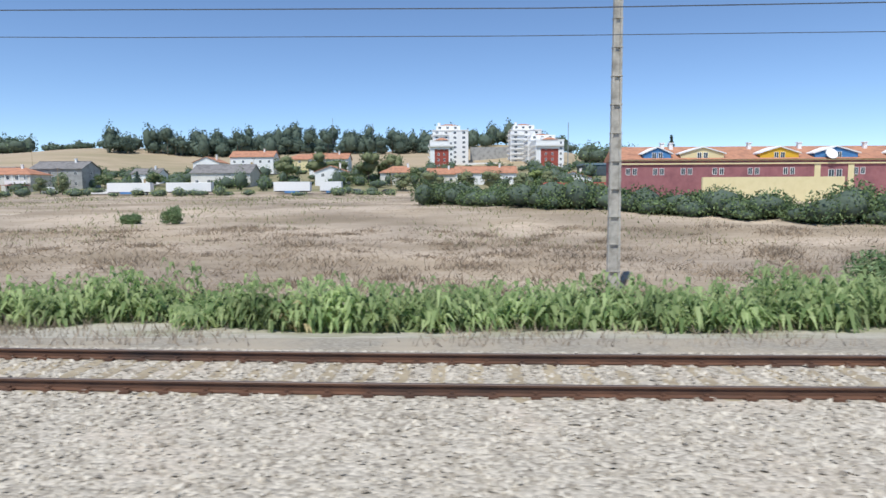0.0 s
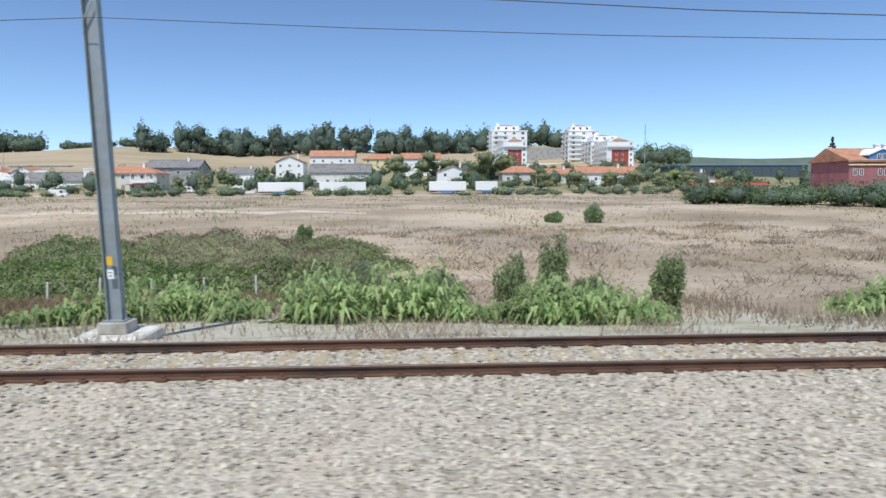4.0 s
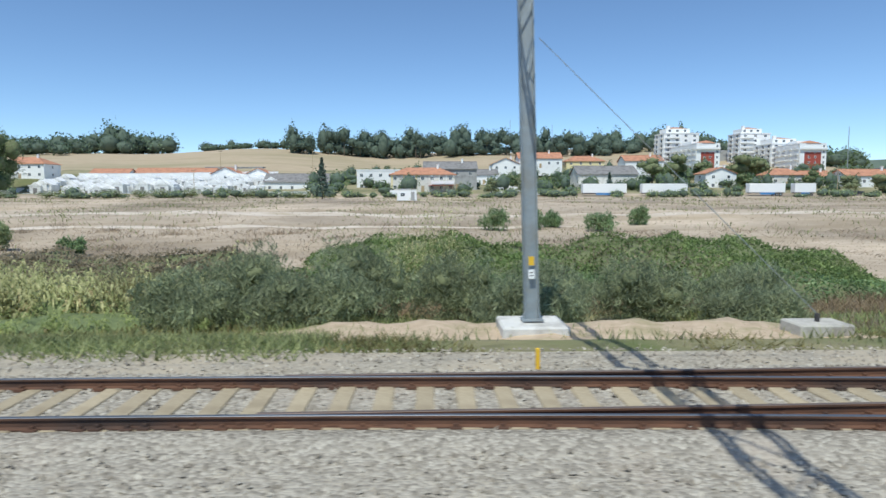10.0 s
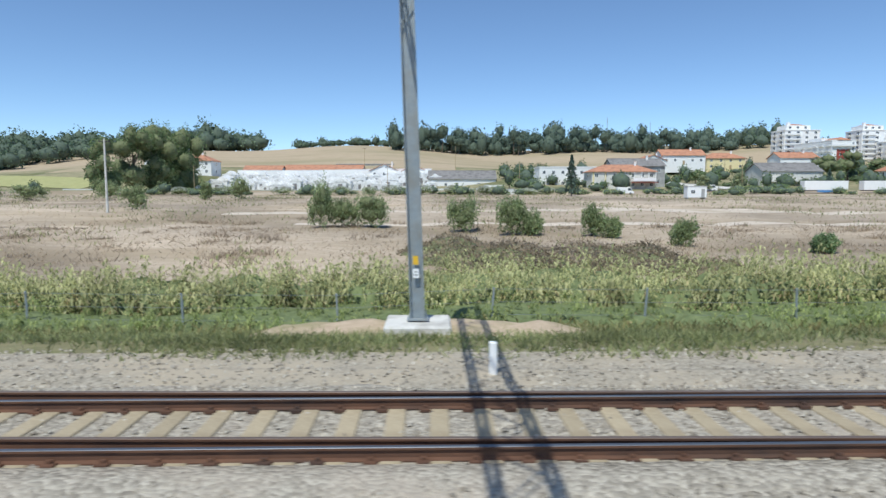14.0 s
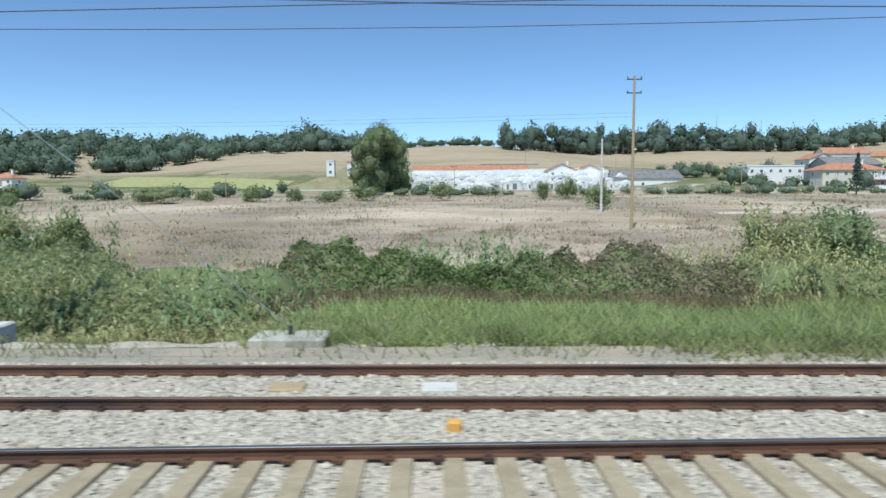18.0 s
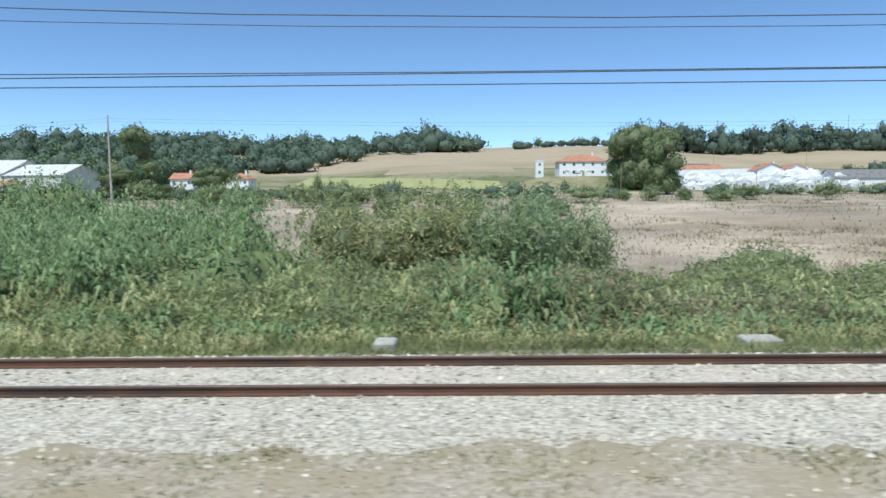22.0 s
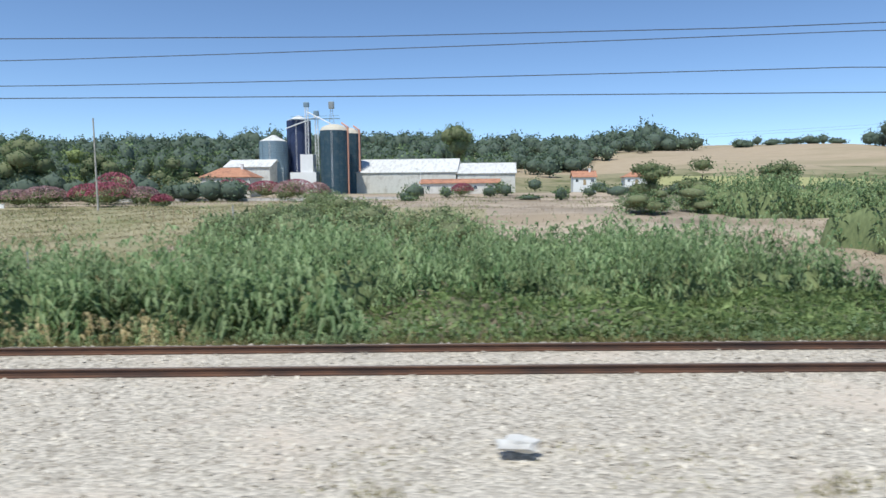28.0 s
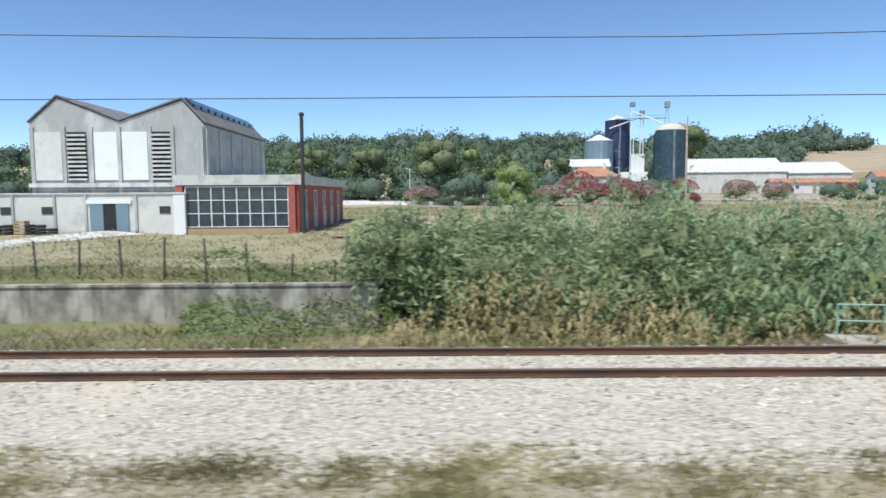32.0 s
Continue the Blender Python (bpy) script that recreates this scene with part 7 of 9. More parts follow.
for x0 in (-682.0, -672.8):
    lv = part("louvre", boxes((x0, -0.06, 5.6, x0 + 2.05, -0.004, 10.5)), M_BLACK, fac)
    for i in range(11):
        part("slat", boxes((x0, -0.22, 5.68 + i * 0.44, x0 + 2.05, -0.064, 5.88 + i * 0.44)), M_CONC_LIGHT, lv)
for x0, x1, m in ((-685.55, -682.65, M_OFFWHITE), (-679.1, -676.6, M_WHITE), (-676.05, -673.3, M_WHITE), (-670.25, -667.65, M_PLASTERGREY)):
    part("wall_panel", boxes((x0, -0.09, 5.7, x1, -0.004, 10.5)), m, fac)
part("ledge", boxes((-686.2, -0.4, 5.0, -667.0, -0.164, 5.4)), M_CONC_LIGHT, fac)
for i in range(4):
    part("lower_panel", boxes((-682.4 + i * 3.1, -0.08, 4.0, -679.8 + i * 3.1, -0.004, 4.85)), M_GREYWALL, fac)
for i in range(6):
    part("side_pier", boxes((-667.096, 0.2 + i * 3.9, -1.0, -666.9, 0.5 + i * 3.9, 11.0)), M_PLASTERGREY, fac)
for i in range(5):
    part("side_panel", boxes((-667.09, 0.7 + i * 3.9, 5.9, -667.02, 3.9 + i * 3.9, 10.8)), M_GREYWALL, fac)

AY = 33.1
anx = empty("factory_annex", (0, AY, FB), "low off-white factory annex with a blue-grey double door", "building")
turned(anx, -666.4, AY, 0.95)
part("wall", boxes((-702, 0, -1.0, -666.4, 4.6, 4.1)), M_OFFWHITE, anx)
part("coping", boxes((-702.1, -0.12, 4.104, -666.3, 4.7, 4.24)), M_CONC_LIGHT, anx)
for x in (-694.2, -690.3, -686.4, -682.6, -678.7, -675.8, -671.1):
    part("pier", boxes((x, -0.12, -1.0, x + 0.22, -0.004, 4.08)), M_PLASTERGREY, anx)
part("white_end", boxes((-667.5, -0.06, -1.0, -666.42, -0.004, 4.09)), M_WHITE, anx)
for x in (-692.0, -688.0, -683.15, -679.3, -668.3):
    part("vent_window", boxes((x - 0.5, -0.06, 2.35, x + 0.5, -0.004, 3.0)), M_DARKSTEEL, anx)
for x0, x1 in ((-675.3, -674.05), (-672.85, -671.7)):
    part("door", boxes((x0, -0.1, -0.2, x1, -0.004, 3.25)), M_SILO_LIGHT, anx, "blue-grey metal door leaf")
# black panel in place of the unlit opening between the leaves
part("dark_doorway_panel", boxes((-674.045, -0.05, -0.2, -672.855, -0.004, 3.25)), M_BLACK, anx)
part("door_frame", boxes((-675.6, -0.13, 3.254, -671.4, -0.004, 3.6)), M_WHITE, anx)

OY = 35.2
off = empty("glazed_office", (-656.6, OY, FB), "low office wing with red piers and a large window grid", "building", YARD_TURN)
part("wall", boxes((-10.9, 0, -1.0, 0, 28.0, 4.85)), M_REDPAINT, off)
part("fascia", boxes((-11.1, -0.35, 4.854, 0.35, 28.3, 5.75)), M_CONC_LIGHT, off)
part("sill_wall", boxes((-10.3, -0.3, -1.0, -0.9, -0.004, 0.95)), M_TIMBER, off, "low stone plinth under the window")
gw = part("glazing", boxes((-10.1, -0.1, 1.1, -0.9, -0.004, 4.7)), M_GLASS, off)
for i in range(9):
    x = -10.1 + i * 9.2 / 8
    part("mullion", boxes((x - 0.04, -0.18, 1.1, x + 0.04, -0.104, 4.7)), M_WHITE, gw)
for i in range(4):
    z = 1.1 + i * 3.6 / 3
    part("transom", boxes((-10.1, -0.16, z - 0.035, -0.9, -0.106, z + 0.035)), M_WHITE, gw)
for i in range(5):
    window(off, 0.004, 3.0 + i * 5.2, 2.4, 1.6, 2.0, math.pi / 2)
    part("pale_panel", boxes((0.004, 2.0 + i * 5.2, -0.6, 0.05, 4.0 + i * 5.2, 2.3)), M_PLASTERGREY, off)
for x in (-10.9, -0.85):
    part("corner_pier", boxes((x, -0.3, -1.0, x + 0.6, -0.004, 4.84)), M_REDPAINT, off)
pole = empty("chimney_pole", (-655.9, 34.6, FB), "slim dark steel chimney pipe beside the office", "chimney")
part("pipe", tube(bmesh.new(), (0, 0, -0.6), (0, 0, 10.9), 0.17, 0.16, 10), M_DARKSTEEL, pole)
part("cap", lathe(bmesh.new(), [(0.24, 10.904), (0.26, 11.05), (0.1, 11.2)], 10), M_DARKSTEEL, pole)


def tyre(x, y, z, r, flat=True):
    t = empty("old_tyre", (x, y, z), "worn black rubber tyre lying in the yard", "tyre", group="old tyres")
    bm = bmesh.new()
    n, m = 16, 6
    vs = [[bm.verts.new(((r - 0.3 * r + 0.3 * r * math.cos(b)) * math.cos(a), (r - 0.3 * r + 0.3 * r * math.cos(b)) * math.sin(a), 0.3 * r + 0.3 * r * math.sin(b))) for b in (2 * math.pi * j / m for j in range(m))] for a in (2 * math.pi * i / n for i in range(n))]
    for i in range(n):
        for j in range(m):
            bm.faces.new((vs[i][j], vs[(i + 1) % n][j], vs[(i + 1) % n][(j + 1) % m], vs[i][(j + 1) % m]))
    part("casing", bm, M_BLACK, t, smooth=True)
    return t


for i in range(10):
    x = -686.2 + i * 0.95
    if abs(x + 680.3) > 0.6:
        for k in range(3 if i % 3 else 2):
            ty = AY + (x + 666.4) * math.tan(YARD_TURN) - 0.75 + 0.05 * (i % 2)
            tyre(x, ty, float(gz(x, ty)) + k * 0.3, 0.48)
big = tyre(-664.0, 4.5, 0, 0.75)
big.location = (-660.5, float(yc(-660.5)) + 27.0, float(gz(-660.5, float(yc(-660.5)) + 27.0)) + 0.72)
big.rotation_euler = (radians(80), 0, 0.2)
pal = empty("pallet_crate", (-680.3, 30.1, float(gz(-680.3, 30.1))), "pale slatted wooden crate by the annex wall", "crate")
for i in range(4):
    part("slat", boxes((-0.55, -0.3, 0.05 + i * 0.3, 0.55, -0.27, 0.25 + i * 0.3)), M_TIMBER, pal)
for x in (-0.55, 0.5):
    part("post", boxes((x, -0.266, 0, x + 0.06, 0.3, 1.18)), M_TIMBER, pal)


M_PASTURE = mat("green_pasture", (0.30, 0.30, 0.12), (0.44, 0.43, 0.20), scale=0.4, bump=0.03)


def patch(name, label, category, pts, material, lift=0.06, n=10):
    """A thin ground covering inside a quadrilateral, laid over the ground."""
    bm = bmesh.new()
    g = []
    for i in range(n + 1):
        row = []
        for j in range(n + 1):
            u, v = i / n, j / n
            p = (Vector(pts[0]) * (1 - u) + Vector(pts[1]) * u) * (1 - v) + (Vector(pts[3]) * (1 - u) + Vector(pts[2]) * u) * v
            row.append(bm.verts.new((p.x, p.y, float(gz(p.x, p.y)) + lift)))
        g.append(row)
    for i in range(n):
        for j in range(n):
            bm.faces.new((g[i][j], g[i + 1][j], g[i + 1][j + 1], g[i][j + 1]))
    return tagged(part(name, bm, material, smooth=True), label, category, kind="structure")


patch("yard_path", "pale gravel path to the factory door", "path", [(-684, 21), (-672, 19.5), (-669.5, 32.0), (-676.5, 30.9)], M_CONC_LIGHT, 0.06)
patch("yard_drive", "pale gravel drive beside the office wing", "path", [(-652, 30), (-646, 30), (-645, 66), (-652, 66)], M_DIRT, 0.08, 24)
patch("village_road", "pale country road climbing to the village", "road", [(-124, 208), (-112, 208), (-130, 300), (-138, 300)], M_CONC_LIGHT, 0.25)
patch("green_meadow", "strip of green pasture below the stubble hill", "meadow", [(-470, 300), (-372, 268), (-372, 300), (-470, 345)], M_PASTURE, 0.3)

# oleanders
for x, y, h, w, m in ((-640, 126, 3.4, 8, M_OLEANDER_PALE), (-632, 124, 3.8, 8, M_OLEANDER_PALE), (-624, 128, 4.4, 8, M_OLEANDER), (-617, 124, 4.6, 8, M_OLEANDER), (-611, 127, 3.6, 6, M_OLEANDER_PALE), (-626, 140, 6.4, 8, M_OLEANDER), (-604, 122, 2.2, 4, M_OLEANDER), (-612, 176, 5, 9, M_OLEANDER), (-603, 178, 4.4, 9, M_OLEANDER), (-594, 180, 4.8, 9, M_OLEANDER), (-586, 150, 4.4, 7, M_OLEANDER_PALE), (-578, 147, 4.0, 6, M_OLEANDER_PALE), (-545, 190, 3.4, 6, M_OLEANDER), (-662, 124, 3.6, 7, M_OLEANDER_PALE)):
    d = y - float(yc(x))
    h, w = h * 1.25, w * 1.25
    b = bush(x, d, h, w, M_SHRUB, "rounded oleander in pink bloom", 1400, 0.22, "oleander")
    k = 1100
    u = unit(k)
    u[:, 2] = np.abs(u[:, 2])
    soup("blossom", *leaves(np.array([0, 0, h * 0.45]) + u * np.array([w * 0.46, w * 0.46, h * 0.52]), 0.2, 0.8), m, b)
for x in (-656, -650, -645):
    bush(x, 122 - float(yc(x)), 3.2, 7, M_FARWOOD, "dense dark clipped hedge bush", 1400, 0.2)


def utility_pole(x, y, h, label, material, arms=1, lamp=False, r=0.16):
    z = float(gz(x, y))
    p = empty("utility_pole", (x, y, z), label, "pole")
    part("pole", tube(bmesh.new(), (0, 0, -0.4), (0, 0, h), r, r * 0.6, 8), material, p)
    for i in range(arms):
        a = part("crossarm", boxes((-0.9, -0.06, h - 0.5 - i * 1.6, 0.9, 0.06, h - 0.38 - i * 1.6)), M_DARKSTEEL, p)
        for s in (-0.8, 0.0, 0.8):
            part("insulator", lathe(bmesh.new(), [(0.05, h - 0.376 - i * 1.6), (0.08, h - 0.3 - i * 1.6), (0.03, h - 0.1 - i * 1.6)], 8, (s, 0)), M_INSUL, a)
    if lamp:
        part("lamp_arm", tube(bmesh.new(), (0, 0, h - 0.1), (-1.0, 0, h + 0.1), 0.05), material, p)
        part("lamp_head", bevelled(boxes((-1.6, -0.12, h + 0.04, -0.9, 0.12, h + 0.16)), 0.03), M_STEEL, p)
    return p


utility_pole(-280.5, 80.5, 18.2, "tall weathered timber power pole in the field", M_TIMBER, 2, r=0.22)
utility_pole(-278.3, 104.6, 11.6, "pale concrete power pole in the field", M_CONC_LIGHT, 1, r=0.22)
utility_pole(-608, 106.5, 17.2, "tall slim grey mast in the meadow", M_CONC, 0, r=0.2)
utility_pole(-445, 101, 15.6, "tall slim grey mast beyond the cane", M_CONC, 0, r=0.2)
utility_pole(-556, 48.4, 4.4, "leaning old concrete post in the scrub", M_CONC, 0, r=0.12)
for x, y, h in ((-668.6, 143, 8.6), (-707, 140.5, 8.6), (-608.5, 209, 8.5), (-560, 205, 8.0), (-640, 170, 8)):
    utility_pole(x, y, h, "white street lamp beside the country road", M_WHITE, 0, True, 0.1)
for x, y, h in ((-244, 240, 9), (-216, 330, 14), (-262, 330, 13), (-128, 208, 9), (-92, 300, 10), (-20, 216, 9), (-300, 200, 9), (-360, 170, 7), (-440, 250, 8), (-196, 235, 9), (-333, 232, 9)):
    utility_pole(x, y, h, "slim wooden telephone pole", M_TIMBER, 1, r=0.12)
for x, y, h in ((-92, 505, 27), (-60, 500, 24), (60, 330, 24)):
    utility_pole(x, y, h, "tall slim radio mast above the trees", M_STEEL, 0, r=0.25)
# the concrete line pole with stepped pockets
cp = empty("concrete_pole", (9.2, 36.1, float(gz(9.2, 36.1))), "tall old concrete power pole with stepped recesses", "pole")
bm = bmesh.new()
for i in range(12):
    z0, z1 = i * 1.55, i * 1.55 + 1.5
    w0 = 0.36 - i * 0.013
    box(bm, -w0, -0.16, z0 - (0.6 if i == 0 else 0), -w0 + 0.12, 0.16, z1)
    box(bm, w0 - 0.12, -0.16, z0 - (0.6 if i == 0 else 0), w0, 0.16, z1)
    box(bm, -w0 + 0.124, -0.07, z0, w0 - 0.124, 0.07, z1)
    box(bm, -w0 - 0.03, -0.18, z1 + 0.002, w0 + 0.03, 0.18, z1 + 0.048)
part("shaft", bm, M_CONC, cp)

# distance beyond the town
bm = bmesh.new()
rows = []
for i in range(61):
    x = 300 + i * 60
    h = 70 + 30 * math.sin(i / 7.0) + 10 * math.sin(i / 2.3) if i > 3 else 20 + i * 14
    rows.append((bm.verts.new((x, 1700, 0)), bm.verts.new((x, 1800, h)), bm.verts.new((x, 2300, h * 0.8))))
for a, b in zip(rows, rows[1:]):
    bm.faces.new((a[0], b[0], b[1], a[1])), bm.faces.new((a[1], b[1], b[2], a[2]))
M_FARHILL = mat("distant_wooded_hills", (0.07, 0.11, 0.09), (0.14, 0.17, 0.13), scale=0.02)
tagged(part("backdrop_hills", bm, M_FARHILL, smooth=True), "distant wooded blue-green hills", "hills", kind="structure")

for i in range(13):
    x, y = -304 + i * 9.3 + U(-3, 3), U(196, 203)
    h, w = U(2.2, 3.2), U(5, 8)
    b = bush(x, y - float(yc(x)), h, w, M_SHRUB, "roadside bush covered in white blossom", 900, 0.2, "blossom_bush")
    u = unit(420)
    u[:, 2] = np.abs(u[:, 2])
    soup("blossom", *leaves(np.array([0, 0, h * 0.42]) + u * np.array([w * 0.45, w * 0.45, h * 0.5]), 0.16, 0.8), M_BLOSSOM_WHITE, b)

# ---- along the line: masts, wires, fences, small things ----


def steel_mast(x, d, h=10.2, tag=1.25):
    """A steel H-mast with lattice near the top, on a concrete foot, with a yellow sign and a number plate."""
    px, y, z = on(x, d)
    z = max(z, -1.0) + 0.27
    m = empty("catenary_mast", (px, y, z), "grey-blue galvanised steel catenary mast on a concrete foot", "mast", 0.0, "catenary masts")
    col = part("column", hbeam(0.19, 0.13, 0.28, h, 0.025), M_STEEL, m)
    bm = bmesh.new()
    for i in range(4):
        z0 = h - 2.4 + i * 0.6
        tube(bm, (-0.17, -0.12, z0), (0.17, -0.12, z0 + 0.6), 0.022, n=4)
    lat = part("lattice", bm, M_STEEL, m)
    bm = bmesh.new()
    box(bm, -0.28, -0.25, 0.24, 0.28, 0.25, 0.275)
    for s in (-1, 1):
        prism(bm, [(s * 0.19, 0.276), (s * 0.26, 0.276), (s * 0.19, 0.55)], -0.02, 0.02)
    part("base_plate", bm, M_STEEL, m)
    # the foot of some masts is sunk into the verge
    sunk = 0.26 if x > -80 else 0.0
    part("foot", bevelled(boxes((-0.86, -0.8, -0.7, 0.86, 0.8, 0.2 - sunk)), 0.05), M_CONC_LIGHT, m, "pale concrete foundation block")
    if sunk:
        part("plinth", bevelled(boxes((-0.36, -0.34, 0.2 - sunk, 0.36, 0.34, 0.236)), 0.02), M_CONC, m)
    sign = part("warning_sign", boxes((-0.07, -0.155, tag + 0.45, 0.07, -0.142, tag + 0.68)), M_YELLOW, m, "small yellow warning sign")
    pl = part("number_plate", boxes((-0.08, -0.153, tag + 0.1, 0.08, -0.141, tag + 0.34)), M_WHITE, m, "white plate with dark bars")
    part("plate_bar", boxes((-0.04, -0.158, tag + 0.17, 0.04, -0.154, tag + 0.19), (-0.04, -0.158, tag + 0.25, 0.04, -0.154, tag + 0.27)), M_DARKSTEEL, pl)
    for q in (col, lat, sign, pl):
        q.rotation_euler = (0, -0.03, 0)
    return m


def gantry(x, d_far, d_near=-5.0, z=8.05):
    """A lattice cross-beam over the tracks with a drop post, a stay arm and insulators."""
    y0, y1 = float(yc(x)) + d_near, float(yc(x)) + d_far
    g = empty("gantry_beam", (x - (0.9 if x == -115.3 else 0.15), 0, 0), "steel lattice gantry beam spanning the tracks", "gantry", 0, "gantries")
    bm = bmesh.new()
    for sx in (-0.32, 0.32):
        for zz in (0, 0.62):
            box(bm, sx - 0.032, y0, z + zz - 0.032, sx + 0.032, y1 + 0.3, z + zz + 0.032)
    part("chords", bm, M_STEEL, g)
    bm = bmesh.new()
    n = int((y1 - y0) / 0.75)
    for i in range(n):
        a, b = y0 + i * 0.75, y0 + (i + 1) * 0.75
        s = 1 if i % 2 else -1
        tube(bm, (-0.32 * s, a, z), (0.32 * s, b, z), 0.02, n=4)
        tube(bm, (-0.32 * s, a, z + 0.62), (0.32 * s, b, z + 0.62), 0.02, n=4)
        for sx in (-0.32, 0.32):
            tube(bm, (sx, a, z if i % 2 else z + 0.62), (sx, b, z + 0.62 if i % 2 else z), 0.02, n=4)
    part("bracing", bm, M_STEEL, g)
    part("near_column", boxes((-0.18, y0 - 0.15, -0.9, 0.18, y0 + 0.15, z + 0.6)), M_STEEL, g)
    if x in (-27.3, -158.2, -192.6, -227.3):
        return g
    if x > -300:
        # a hanging insulator on a short post beyond the far rail
        yd = float(yc(x) + rusty_off(x)) + 2.05
        dp = part("drop_post", boxes((-0.08, yd - 0.08, 5.3, 0.08, yd + 0.08, z - 0.05)), M_STEEL, g)
        dp.location.x = 0.6 if x == -115.3 else 0.0
        part("post_collar", boxes((-0.16, yd - 0.1, 5.56, 0.16, yd + 0.1, 5.66)), M_DARKSTEEL, dp)
        insul(dp, (-0.1, yd - 0.05, 5.62), (-0.55, yd - 0.5, 6.25))
        part("stay_arm", tube(bmesh.new(), (-0.55, yd - 0.5, 6.25), (-1.5, yd - 1.4, 6.9), 0.035), M_DARKSTEEL, dp)
        return g
    yd = float(yc(x) + rusty_off(x)) - 1.25
    dp = part("drop_post", boxes((-0.07, yd - 0.07, 4.75, 0.07, yd + 0.07, z - 0.05), (-0.11, yd - 0.11, 4.66, 0.11, yd + 0.11, 4.746)), M_STEEL, g)
    insul(dp, (0.0, yd, 5.25), (-0.55, yd + 0.35, 5.75))
    bm = bmesh.new()
    tube(bm, (-0.55, yd + 0.35, 5.75), (-1.2, yd + 1.25, 6.3), 0.03)
    tube(bm, (-0.4, yd + 0.25, 5.6), (-1.5, yd + 1.2, 5.1), 0.025)
    tube(bm, (-1.5, yd + 1.2, 5.1), (-1.55, yd + 1.25, 4.95), 0.02)
    part("stay_arm", bm, M_DARKSTEEL, dp)
    return g


def insul(parent, p, q):
    """A ribbed insulator between two points."""
    p, q = Vector(p), Vector(q)
    bm = bmesh.new()
    n = 6
    for i in range(n):
        a, b = p.lerp(q, 0.25 + 0.5 * i / n), p.lerp(q, 0.25 + 0.5 * (i + 0.7) / n)
        tube(bm, a, b, 0.085, 0.05, 10)
    tube(bm, p, q, 0.03, n=6)
    return part("insulator", bm, M_INSUL, parent, "dark ribbed insulator")


MASTS = (-27.25, -71.0, -114.95, -157.95, -192.4, -227.3, -268.85, -315.8, -362.6, -407.5)
for x in MASTS:
    steel_mast(x, 16.6)
for x in (-27.3, -115.3, -158.2, -192.6, -227.3, -269.0, -315.8, -362.5, -407.5):
    gantry(x, 16.6)


def cantilever_mast(x, d, h, side, label, slim=1.0, board=False):
    """A single mast with a cantilever: tube arms, insulators and a steady arm towards side."""
    px, y = x, float(yc(x)) + d
    z = float(gz(px, y)) if d > 13.5 else -0.4
    m = empty("cantilever_mast", (px, y, z), label, "mast", 0.0, "cantilever masts")
    hw, hd = 0.15 * slim, 0.12 * slim
    part("column", hbeam(hw, hd, -0.3, h), M_STEEL, m)
    part("yellow_sign", boxes((-0.1 * slim, -hd - 0.015, 1.35, 0.1 * slim, -hd - 0.001, 1.62)), M_YELLOW, m, "yellow sign on the mast")
    for zz in (h - 1.9, h - 0.2):
        insul(m, (0, side * 0.12, zz), (-0.04, side * 0.8, zz + 0.12))
    bm = bmesh.new()
    tube(bm, (-0.04, side * 0.8, h - 1.78), (-0.12, side * 2.7, h + 0.25), 0.035)
    tube(bm, (-0.04, side * 0.8, h - 0.08), (-0.12, side * 2.7, h + 0.25), 0.03)
    tube(bm, (-0.06, side * 1.4, h - 1.15), (-0.3, side * 2.7, h - 1.3), 0.025)
    tube(bm, (-0.3, side * 2.7, h - 1.3), (-0.5, side * 2.9, h - 1.22), 0.02)
    part("cantilever_arm", bm, M_STEEL, m)
    if board:
        # a stack of concrete weights hanging beside the column
        for i in range(8):
            part("weight", bevelled(boxes((0.2, -0.2, 1.6 + i * 0.215, 0.62, 0.1, 1.795 + i * 0.215)), 0.02), M_CONC_LIGHT, m, "concrete counterweight slab")
        part("weight_rod", tube(bmesh.new(), (0.41, -0.05, 3.33), (0.41, -0.05, h - 1.4), 0.018), M_DARKSTEEL, m)
        part("weight_guide", tube(bmesh.new(), (0.41, -0.22, 0.6), (0.41, -0.22, 1.6), 0.015), M_STEEL, m)
    return m


cantilever_mast(-512.0, 16.2, 8.0, -1, "slim grey steel mast with a cantilever arm")
anchor = cantilever_mast(-563.9, 15.6, 7.2, -1, "slim grey steel mast with cantilever and counterweights", board=True)
anchor.rotation_euler = (0, -0.05, 0)
# the second contact wire ends here on tensioning insulators
for zz in (5.72, 5.52):
    zz -= anchor.location.z
    insul(anchor, (0.35, -0.1, zz), (1.15, -0.12, zz + 0.02))
    part("tension_rod", tube(bmesh.new(), (0.1, -0.1, zz), (0.35, -0.1, zz), 0.025), M_STEEL, anchor)
    part("wire_clamp", bevelled(boxes((1.152, -0.17, zz - 0.04, 1.32, -0.07, zz + 0.08)), 0.015), M_WHITE, anchor)
cantilever_mast(-611.35, 15.8, 7.4, -1, "slim grey steel mast with cantilever and yellow sign")
